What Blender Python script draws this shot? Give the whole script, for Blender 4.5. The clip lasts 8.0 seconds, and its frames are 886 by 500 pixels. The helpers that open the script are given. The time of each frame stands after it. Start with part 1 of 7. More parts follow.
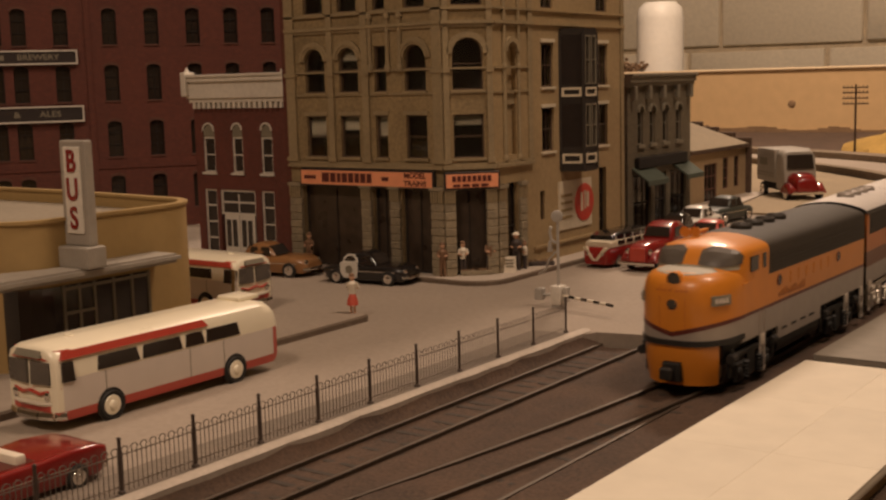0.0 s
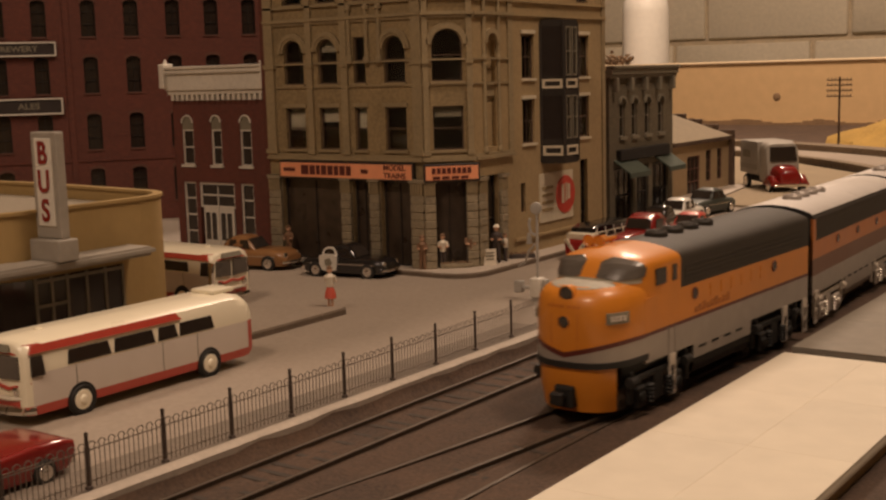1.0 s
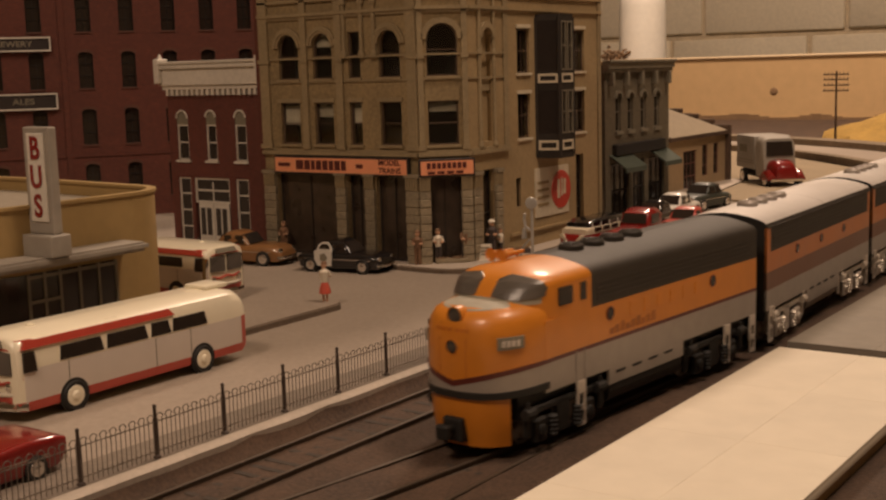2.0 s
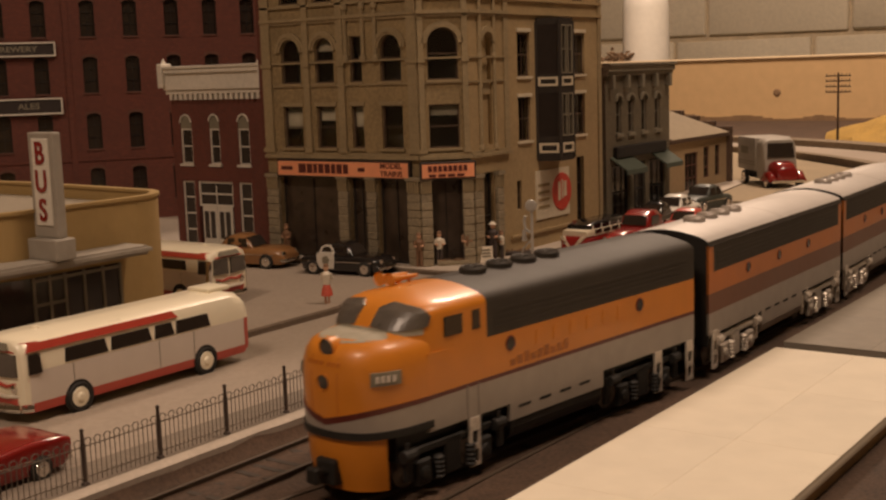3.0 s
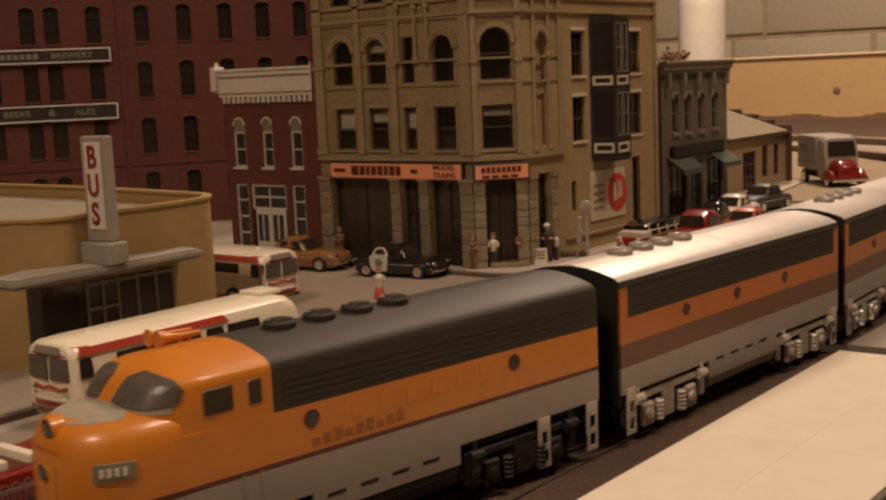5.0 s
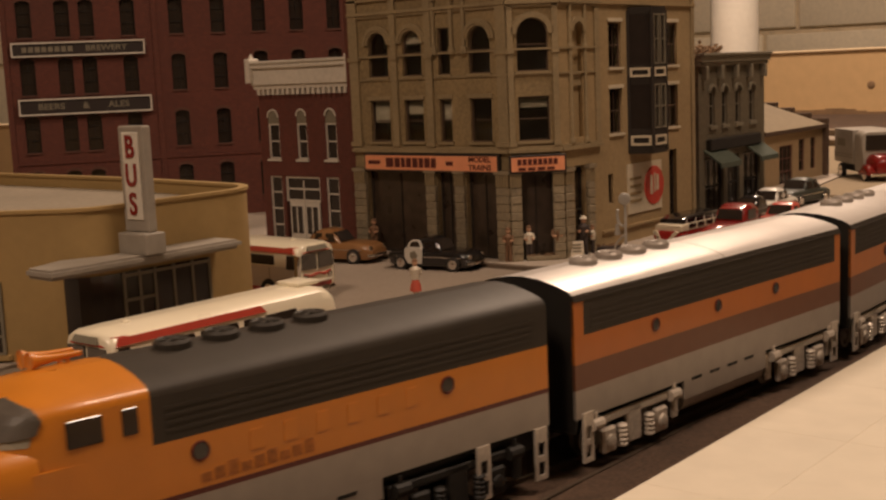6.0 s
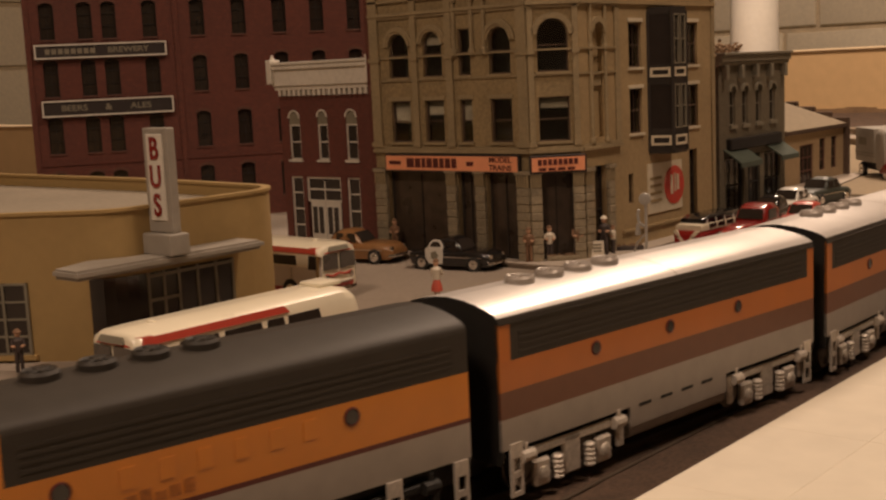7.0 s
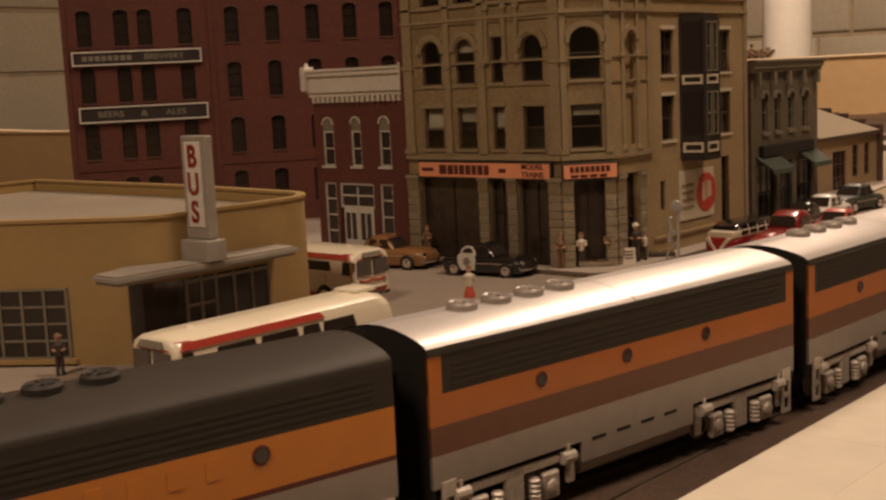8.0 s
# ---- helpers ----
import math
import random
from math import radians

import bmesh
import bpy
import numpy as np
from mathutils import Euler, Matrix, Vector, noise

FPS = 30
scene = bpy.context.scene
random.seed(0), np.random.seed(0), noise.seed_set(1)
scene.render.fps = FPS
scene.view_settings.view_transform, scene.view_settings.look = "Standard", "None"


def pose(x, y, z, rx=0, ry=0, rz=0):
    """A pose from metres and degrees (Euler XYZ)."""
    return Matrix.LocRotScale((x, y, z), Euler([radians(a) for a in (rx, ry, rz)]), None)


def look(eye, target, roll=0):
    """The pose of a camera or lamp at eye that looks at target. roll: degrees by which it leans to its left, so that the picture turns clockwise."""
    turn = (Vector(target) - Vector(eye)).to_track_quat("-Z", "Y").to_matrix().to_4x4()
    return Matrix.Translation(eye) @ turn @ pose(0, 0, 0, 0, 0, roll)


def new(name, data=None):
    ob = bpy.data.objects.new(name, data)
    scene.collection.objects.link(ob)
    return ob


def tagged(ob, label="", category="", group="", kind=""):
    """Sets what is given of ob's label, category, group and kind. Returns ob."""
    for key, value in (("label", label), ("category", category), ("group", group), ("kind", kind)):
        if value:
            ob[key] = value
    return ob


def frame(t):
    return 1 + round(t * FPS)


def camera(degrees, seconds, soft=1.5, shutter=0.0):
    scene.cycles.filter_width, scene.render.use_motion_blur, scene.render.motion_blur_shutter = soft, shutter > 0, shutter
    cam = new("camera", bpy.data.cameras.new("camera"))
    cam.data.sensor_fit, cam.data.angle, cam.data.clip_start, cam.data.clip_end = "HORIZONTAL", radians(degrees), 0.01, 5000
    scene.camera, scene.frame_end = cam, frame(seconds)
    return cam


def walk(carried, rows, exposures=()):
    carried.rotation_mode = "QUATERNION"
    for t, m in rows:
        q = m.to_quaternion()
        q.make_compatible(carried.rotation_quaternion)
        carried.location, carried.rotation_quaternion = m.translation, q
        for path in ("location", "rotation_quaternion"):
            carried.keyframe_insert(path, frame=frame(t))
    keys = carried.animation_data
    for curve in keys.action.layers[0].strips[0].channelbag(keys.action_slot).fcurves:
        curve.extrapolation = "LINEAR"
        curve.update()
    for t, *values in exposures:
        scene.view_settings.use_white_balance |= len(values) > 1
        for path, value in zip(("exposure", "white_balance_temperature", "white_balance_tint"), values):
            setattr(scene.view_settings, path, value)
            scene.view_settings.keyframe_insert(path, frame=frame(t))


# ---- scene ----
cam = camera(40.1, 8.0, soft=2.4, shutter=0.9)

PATH = [
    (0, (0.00121, -0.00096, 0.10450), (-0.57814, 0.80258, -0.03214), -1.53),
    (0.5, (0.00155, 0.00097, 0.10405), (-0.57350, 0.80712, -0.03540), -1.46),
    (1, (0.00235, 0.00447, 0.10331), (-0.56835, 0.81325, -0.03877), -1.56),
    (1.5, (0.00160, 0.00651, 0.10295), (-0.56714, 0.81600, -0.04287), -1.61),
    (3, (0.00737, 0.00317, 0.10384), (-0.56520, 0.81025, -0.04037), -1.84),
    (3.5, (0.00843, 0.00105, 0.10446), (-0.57572, 0.80056, -0.03542), -2.00),
    (4, (0.00695, 0.00383, 0.10320), (-0.58923, 0.79499, -0.03326), -2.16),
    (4.5, (0.00667, 0.00727, 0.10336), (-0.59494, 0.79399, -0.03495), -2.40),
    (6, (-0.00154, 0.00936, 0.10133), (-0.62822, 0.77520, -0.04276), -2.43),
    (6.5, (-0.00143, 0.00734, 0.10123), (-0.63377, 0.76853, -0.04276), -2.49),
    (7, (-0.00070, 0.00686, 0.10211), (-0.63934, 0.76278, -0.04186), -2.63),
    (7.5, (0.00176, 0.00576, 0.10309), (-0.64605, 0.75427, -0.03856), -2.76),
    (8, (0.00118, 0.00274, 0.10371), (-0.65633, 0.74322, -0.03545), -2.64),
]
walk(cam, [(t, look(eye, target, roll)) for t, eye, target, roll in PATH])

# ---- light: two warm overhead lamps of a basement room and an added front fill ----
world = bpy.data.worlds.new("room_air")
scene.world = world
world.use_nodes = True
world.node_tree.nodes["Background"].inputs[0].default_value = (1.0, 0.68, 0.40, 1)
world.node_tree.nodes["Background"].inputs[1].default_value = 0.05
scene.view_settings.exposure = 0.0


def area_lamp(x, y, z, size, watts, colour):
    lamp = bpy.data.lights.new("area_lamp", "AREA")
    lamp.shape, lamp.size, lamp.energy, lamp.color = "DISK", size, watts, colour
    new("area_lamp", lamp).matrix_world = pose(x, y, z)


area_lamp(-0.70, 1.70, 1.25, 0.30, 23.0, (1.0, 0.73, 0.535))
area_lamp(0.25, 0.62, 1.25, 0.30, 9.2, (1.0, 0.73, 0.535))
# unseen fill lamp, added to brighten the walls that face the camera
area_lamp(-0.12, -0.60, 1.10, 0.35, 9.6, (1.0, 0.73, 0.535))


# ---- materials ----
def material(name, colour, rough=0.6, metal=0.0, vary=0.18, grain=0.004, stain=0.05, bump=0.15, coat=0.0, spec=0.5):
    """A painted or bare surface with fine grain and broad stains, sizes in metres."""
    m = bpy.data.materials.new(name)
    m.use_nodes = True
    n, links = m.node_tree.nodes, m.node_tree.links
    bsdf = n["Principled BSDF"]
    coord = n.new("ShaderNodeTexCoord")
    info = n.new("ShaderNodeObjectInfo")
    shift = n.new("ShaderNodeVectorMath")
    shift.operation = "ADD"
    links.new(coord.outputs["Object"], shift.inputs[0])
    links.new(info.outputs["Random"], shift.inputs[1])
    fine, broad = n.new("ShaderNodeTexNoise"), n.new("ShaderNodeTexNoise")
    for tex, size in ((fine, grain), (broad, stain)):
        tex.inputs["Scale"].default_value = 1.0 / size
        tex.inputs["Detail"].default_value = 4
        links.new(shift.outputs[0], tex.inputs["Vector"])
    both = n.new("ShaderNodeMath")
    both.operation = "ADD"
    links.new(fine.outputs["Fac"], both.inputs[0])
    links.new(broad.outputs["Fac"], both.inputs[1])
    ramp = n.new("ShaderNodeMapRange")
    ramp.inputs["From Min"].default_value, ramp.inputs["From Max"].default_value = 0.65, 1.35
    ramp.inputs["To Min"].default_value, ramp.inputs["To Max"].default_value = 1 - vary, 1 + vary
    links.new(both.outputs[0], ramp.inputs["Value"])
    tint = n.new("ShaderNodeVectorMath")
    tint.operation = "SCALE"
    tint.inputs[0].default_value = colour
    links.new(ramp.outputs[0], tint.inputs["Scale"])
    links.new(tint.outputs[0], bsdf.inputs["Base Color"])
    gloss = n.new("ShaderNodeMapRange")
    gloss.inputs["To Min"].default_value, gloss.inputs["To Max"].default_value = max(0.03, rough - 0.1), min(1, rough + 0.1)
    links.new(broad.outputs["Fac"], gloss.inputs["Value"])
    links.new(gloss.outputs[0], bsdf.inputs["Roughness"])
    bsdf.inputs["Metallic"].default_value = metal
    bsdf.inputs["Specular IOR Level"].default_value = spec
    bsdf.inputs["Coat Weight"].default_value = coat
    bsdf.inputs["Coat Roughness"].default_value = 0.12
    if bump:
        relief = n.new("ShaderNodeBump")
        relief.inputs["Strength"].default_value, relief.inputs["Distance"].default_value = bump, grain * 0.25
        links.new(fine.outputs["Fac"], relief.inputs["Height"])
        links.new(relief.outputs[0], bsdf.inputs["Normal"])
    return m


def brickwork(name, colour, joint, wide, high, vary=0.25):
    """Moulded plastic brick, with bricks of the given size."""
    m = material(name, colour, rough=0.75, vary=vary, grain=0.003, stain=0.05, bump=0)
    n, links = m.node_tree.nodes, m.node_tree.links
    bsdf = n["Principled BSDF"]
    old = bsdf.inputs["Base Color"].links[0].from_socket
    coord = n.new("ShaderNodeTexCoord")
    split = n.new("ShaderNodeSeparateXYZ")
    join = n.new("ShaderNodeCombineXYZ")
    links.new(coord.outputs["Object"], split.inputs[0])
    both = n.new("ShaderNodeMath")
    both.operation = "ADD"
    links.new(split.outputs["X"], both.inputs[0])
    links.new(split.outputs["Y"], both.inputs[1])
    links.new(both.outputs[0], join.inputs["X"])
    links.new(split.outputs["Z"], join.inputs["Y"])
    tex = n.new("ShaderNodeTexBrick")
    tex.inputs["Scale"].default_value = 1.0
    tex.inputs["Brick Width"].default_value, tex.inputs["Row Height"].default_value = wide, high
    tex.inputs["Mortar Size"].default_value = high * 0.12
    tex.inputs["Mortar"].default_value = (*joint, 1)
    links.new(join.outputs[0], tex.inputs["Vector"])
    links.new(old, tex.inputs["Color1"])
    dark = n.new("ShaderNodeVectorMath")
    dark.operation = "SCALE"
    dark.inputs["Scale"].default_value = 0.82
    links.new(old, dark.inputs[0])
    links.new(dark.outputs[0], tex.inputs["Color2"])
    links.new(tex.outputs["Color"], bsdf.inputs["Base Color"])
    relief = n.new("ShaderNodeBump")
    relief.invert = True
    relief.inputs["Strength"].default_value, relief.inputs["Distance"].default_value = 0.5, 0.0003
    links.new(tex.outputs["Fac"], relief.inputs["Height"])
    links.new(relief.outputs[0], bsdf.inputs["Normal"])
    return m


def clear(name, colour, rough=0.05):
    m = bpy.data.materials.new(name)
    m.use_nodes = True
    b = m.node_tree.nodes["Principled BSDF"]
    b.inputs["Base Color"].default_value = (*colour, 1)
    b.inputs["Transmission Weight"].default_value = 1.0
    b.inputs["Roughness"].default_value = rough
    b.inputs["IOR"].default_value = 1.45
    return m


M = dict(
    glare=material("pale_grey_glare_paint", (0.33, 0.295, 0.225), 0.6, vary=0.15, grain=0.003, stain=0.01, bump=0.03),
    worn_letters=material("worn_brown_lettering", (0.36, 0.120, 0.022), 0.5, vary=0.3, grain=0.001, stain=0.004),
    shop_pane=material("dim_shop_glass", (0.048, 0.033, 0.023), 0.3, vary=0.4, grain=0.006, stain=0.012, bump=0),
    sign_ink=material("dark_red_sign_ink", (0.10, 0.018, 0.015), 0.5, vary=0.1),
    bay_pane=material("dark_bay_pane", (0.022, 0.015, 0.012), 0.4, vary=0.2, bump=0, spec=0.3),
    asphalt=material("grey_brown_street", (0.315, 0.258, 0.205), 0.85, vary=0.12, grain=0.002, stain=0.07, bump=0.1),
    # street colour darkened to imitate the dimming by the fence wires
    shoulder=material("fence_dimmed_street", (0.185, 0.148, 0.115), 0.9, vary=0.25, grain=0.002, stain=0.03, bump=0.2),
    walkway=material("pale_concrete", (0.47, 0.40, 0.33), 0.8, vary=0.14, grain=0.002, stain=0.03),
    # concrete darkened in colour for the shade on the kerb's side
    kerb=material("shaded_kerb_concrete", (0.135, 0.098, 0.068), 0.8, vary=0.2, grain=0.002, stain=0.02),
    ballast=material("brown_ballast", (0.074, 0.044, 0.028), 0.95, vary=0.5, grain=0.0012, stain=0.03, bump=1.0),
    tie=material("dark_tie", (0.045, 0.032, 0.023), 0.85, vary=0.3, grain=0.001, stain=0.01),
    rail=material("rusty_rail", (0.10, 0.075, 0.055), 0.5, metal=0.4, vary=0.2, grain=0.001),
    slab=material("cream_board", (0.66, 0.59, 0.47), 0.75, vary=0.07, grain=0.012, stain=0.09, bump=0.1),
    slab_grey=material("grey_board", (0.23, 0.20, 0.16), 0.75, vary=0.1, grain=0.006, stain=0.06),
    plywood=material("plywood_edge", (0.42, 0.28, 0.14), 0.8, vary=0.2, grain=0.004),
    scenic=material("earth_brown", (0.20, 0.15, 0.10), 0.95, vary=0.3, grain=0.003, stain=0.05, bump=0.6),
    lot=material("sand_lot", (0.31, 0.24, 0.155), 0.95, vary=0.14, grain=0.003, stain=0.06, bump=0.4),
    hill=material("ochre_grass", (0.36, 0.22, 0.05), 0.95, vary=0.25, grain=0.003, stain=0.03, bump=0.8),
    tanboard=material("tan_board", (0.60, 0.405, 0.205), 0.85, vary=0.08, grain=0.02, stain=0.3, bump=0.05),
    tanedge=material("tan_board_edge", (0.74, 0.58, 0.38), 0.85, vary=0.1),
    treeline=material("dark_treeline_paint", (0.24, 0.15, 0.08), 0.9, vary=0.2),
    block=material("white_block", (0.80, 0.71, 0.55), 0.85, vary=0.10, grain=0.01, stain=0.3, bump=0.3),
    mortar=material("block_mortar", (0.58, 0.48, 0.34), 0.9, vary=0.2, grain=0.01),
    ceiling=material("white_ceiling", (0.75, 0.73, 0.68), 0.9, vary=0.05, grain=0.02, stain=0.4),
    floor=material("grey_floor", (0.25, 0.24, 0.22), 0.8, vary=0.15, grain=0.02, stain=0.4),
    white=material("white_plastic", (0.80, 0.76, 0.68), 0.5, vary=0.05, grain=0.01, bump=0.05),
    tuft=material("brown_tuft", (0.22, 0.14, 0.08), 0.95, vary=0.4, grain=0.002, bump=0.8),
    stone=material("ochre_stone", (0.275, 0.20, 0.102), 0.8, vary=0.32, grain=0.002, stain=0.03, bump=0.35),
    stone_trim=material("ochre_stone_trim", (0.30, 0.23, 0.13), 0.75, vary=0.18, grain=0.002, stain=0.02, bump=0.25),
    pier=material("grey_green_stone", (0.27, 0.22, 0.145), 0.85, vary=0.3, grain=0.0015, stain=0.01, bump=0.8),
    # front stone's colour raised by 1.3, painting in the brighter light on the side
    side_stone=material("ochre_stone_lit_side", (0.36, 0.26, 0.135), 0.8, vary=0.16, grain=0.002, stain=0.03, bump=0.3),
    iron=material("dark_bay_paint", (0.032, 0.025, 0.020), 0.7, vary=0.2, spec=0.3),
    cream=material("cream_paint", (0.62, 0.54, 0.40), 0.6, vary=0.1),
    blind=material("window_blind", (0.34, 0.28, 0.20), 0.9, vary=0.1),
    inside=material("unlit_inside_and_dark_trim", (0.02, 0.016, 0.013), 0.9, vary=0.2),
    sash=material("brown_sash", (0.09, 0.055, 0.035), 0.6, vary=0.2),
    sign_orange=material("orange_sign", (0.88, 0.36, 0.19), 0.5, vary=0.06, grain=0.006, bump=0.05),
    ink=material("black_ink", (0.03, 0.022, 0.02), 0.5, vary=0.1),
    sign_red=material("red_sign_paint", (0.55, 0.055, 0.035), 0.5, vary=0.1),
    brick_dark=brickwork("dark_red_brick", (0.138, 0.036, 0.022), (0.086, 0.031, 0.022), 0.0028, 0.0010),
    brick_red=brickwork("red_brick", (0.155, 0.040, 0.027), (0.11, 0.045, 0.033), 0.0026, 0.0009),
    brick_grey=brickwork("grey_olive_brick", (0.165, 0.135, 0.088), (0.11, 0.095, 0.066), 0.0026, 0.0009),
    brick_sill=material("dull_red_sill", (0.11, 0.045, 0.03), 0.8, vary=0.2),
    trim_white=material("white_trim", (0.66, 0.61, 0.53), 0.6, vary=0.12, grain=0.002),
    trim_grey=material("grey_trim", (0.21, 0.185, 0.135), 0.7, vary=0.15),
    awning=material("dark_green_awning", (0.07, 0.085, 0.065), 0.85, vary=0.15),
    tan_wall=material("yellow_tan_wall", (0.365, 0.243, 0.095), 0.7, vary=0.07, grain=0.004, stain=0.06, bump=0.06),
    deck=material("grey_roof_deck", (0.28, 0.235, 0.175), 0.9, vary=0.18, grain=0.003),
    canopy=material("grey_canopy", (0.31, 0.275, 0.23), 0.6, vary=0.12),
    low_wall=material("buff_wall", (0.36, 0.255, 0.145), 0.8, vary=0.12),
    low_roof=material("grey_tan_roof", (0.27, 0.215, 0.145), 0.9, vary=0.14),
    glass=clear("window_glass", (0.75, 0.78, 0.76)),
    glass_dark=material("dark_glazing", (0.030, 0.022, 0.017), 0.15, vary=0.1, bump=0),
    loco_yellow=material("orange_yellow_paint", (0.60, 0.205, 0.016), 0.42, vary=0.07, grain=0.01, stain=0.04, bump=0.03, coat=0.25),
    loco_orange=material("orange_paint", (0.46, 0.135, 0.018), 0.42, vary=0.07, grain=0.01, stain=0.04, bump=0.03, coat=0.2),
    loco_brown=material("red_brown_paint", (0.155, 0.060, 0.031), 0.4, vary=0.08, bump=0.03),
    loco_grey=material("dark_grey_paint", (0.042, 0.035, 0.028), 0.56, vary=0.14, grain=0.006, bump=0.03, spec=0.3),
    loco_roof=material("silver_roof_paint", (0.74, 0.70, 0.67), 0.33, metal=0.45, vary=0.06, grain=0.006, bump=0.03),
    loco_silver=material("silver_paint", (0.34, 0.295, 0.255), 0.4, metal=0.2, vary=0.1, grain=0.006, bump=0.03),
    loco_stripe=material("dark_red_stripe", (0.10, 0.018, 0.012), 0.4, vary=0.1),
    black=material("black_underframe_and_shade", (0.014, 0.012, 0.010), 0.6, vary=0.3),
    truckframe=material("silver_truck_frame", (0.62, 0.55, 0.47), 0.35, metal=0.35, vary=0.25, grain=0.001),
    steel=material("wheel_steel", (0.30, 0.28, 0.25), 0.3, metal=0.9, vary=0.1),
    chrome=material("chrome", (0.75, 0.72, 0.68), 0.12, metal=1.0, vary=0.05, bump=0),
    windscreen=material("grey_windscreen", (0.095, 0.080, 0.066), 0.3, vary=0.25, grain=0.004, stain=0.01, bump=0),
    lens=material("lamp_lens", (0.06, 0.05, 0.04), 0.08, vary=0.1, bump=0),
    tyre=material("black_tyre", (0.018, 0.016, 0.014), 0.7, vary=0.2),
    bus_cream=material("cream_bus_paint", (0.86, 0.78, 0.60), 0.3, vary=0.04, grain=0.01, bump=0, coat=0.3),
    bus_grey=material("pale_grey_bus_paint", (0.66, 0.58, 0.51), 0.35, vary=0.05, grain=0.01, bump=0, coat=0.2),
    bus_red=material("red_bus_paint", (0.46, 0.060, 0.038), 0.3, vary=0.08, bump=0, coat=0.3),
    car_red=material("red_car_paint", (0.22, 0.012, 0.010), 0.2, vary=0.06, bump=0, coat=0.6),
    car_black=material("black_car_paint", (0.012, 0.010, 0.010), 0.15, vary=0.1, bump=0, coat=0.6),
    car_white=material("white_car_paint", (0.66, 0.62, 0.55), 0.3, vary=0.05, bump=0, coat=0.3),
    car_orange=material("orange_brown_car_paint", (0.26, 0.125, 0.045), 0.35, vary=0.08, bump=0, coat=0.5),
    car_green=material("dark_green_car_paint", (0.04, 0.044, 0.034), 0.45, vary=0.1, bump=0),
    grey_plastic=material("grey_plastic", (0.40, 0.37, 0.33), 0.5, vary=0.1),
    wire=material("grey_wire", (0.19, 0.155, 0.125), 0.6, metal=0.2, vary=0.15),
    post=material("dark_brown_post", (0.060, 0.040, 0.030), 0.6, vary=0.2),
    wood=material("dark_pole_wood", (0.09, 0.055, 0.035), 0.85, vary=0.25),
    skin=material("doll_flesh_paint", (0.55, 0.32, 0.20), 0.6, vary=0.08),
    doll_red=material("doll_red_paint", (0.52, 0.085, 0.05), 0.6, vary=0.1),
    doll_white=material("doll_white_paint", (0.70, 0.62, 0.50), 0.6, vary=0.1),
    doll_dark=material("doll_dark_paint", (0.06, 0.045, 0.04), 0.7, vary=0.2),
    doll_brown=material("doll_brown_paint", (0.20, 0.11, 0.06), 0.7, vary=0.2),
)


# ---- shape helpers ----
def box(bm, x0, x1, y0, y1, z0, z1, m=0):
    v = [bm.verts.new((x, y, z)) for z in (z0, z1) for y in (y0, y1) for x in (x0, x1)]
    for q in ((0, 2, 3, 1), (4, 5, 7, 6), (0, 1, 5, 4), (1, 3, 7, 5), (3, 2, 6, 7), (2, 0, 4, 6)):
        bm.faces.new([v[i] for i in q]).material_index = m


def rounded(bm, x0, x1, y0, y1, z0, z1, r, m=0, seg=2):
    """A box with bevelled edges."""
    b = bmesh.new()
    box(b, x0, x1, y0, y1, z0, z1, m)
    bmesh.ops.bevel(b, geom=b.edges[:], offset=r, segments=seg, affect="EDGES", profile=0.5, material=-1)
    add(bm, b)


def add(bm, b, mat=None):
    """Joins the bmesh b into bm, moved by mat, and frees it."""
    b.verts.index_update()
    vs = [bm.verts.new(mat @ v.co if mat else v.co) for v in b.verts]
    for f in b.faces:
        g = bm.faces.new([vs[v.index] for v in f.verts])
        g.material_index, g.smooth = f.material_index, f.smooth
    b.free()


def rod(bm, a, b, r, m=0, seg=10, r2=None):
    """A round bar from a to b."""
    a, b = Vector(a), Vector(b)
    turn = (b - a).to_track_quat("Z", "Y")
    r2 = r if r2 is None else r2
    rings = []
    for p, q in ((a, r), (b, r2)):
        rings.append([bm.verts.new(p + turn @ Vector((q * math.cos(2 * math.pi * i / seg), q * math.sin(2 * math.pi * i / seg), 0))) for i in range(seg)])
    for i in range(seg):
        bm.faces.new((rings[0][i], rings[0][(i + 1) % seg], rings[1][(i + 1) % seg], rings[1][i])).material_index = m
    bm.faces.new(rings[0][::-1]).material_index = m
    bm.faces.new(rings[1]).material_index = m


def lathe(bm, centre, axis, outline, m=0, seg=16):
    """A turned shape: outline is (distance along the axis, radius), capped where it ends."""
    turn = Vector(axis).to_track_quat("Z", "Y")
    rings = [[bm.verts.new(Vector(centre) + turn @ Vector((r * math.cos(2 * math.pi * i / seg), r * math.sin(2 * math.pi * i / seg), h))) for i in range(seg)] for h, r in outline]
    for a, b in zip(rings, rings[1:]):
        for i in range(seg):
            bm.faces.new((a[i], a[(i + 1) % seg], b[(i + 1) % seg], b[i])).material_index = m
    bm.faces.new(rings[0][::-1]).material_index = m
    bm.faces.new(rings[-1]).material_index = m


def prism(bm, points, z0, z1, m=0, top=None):
    """An upright prism on a plan given as (x, y) points, anticlockwise."""
    low = [bm.verts.new((x, y, z0)) for x, y in points]
    high = [bm.verts.new((x, y, z1)) for x, y in points]
    n = len(points)
    for i in range(n):
        bm.faces.new((low[i], low[(i + 1) % n], high[(i + 1) % n], high[i])).material_index = m
    bm.faces.new(high).material_index = m if top is None else top
    bm.faces.new(low[::-1]).material_index = m


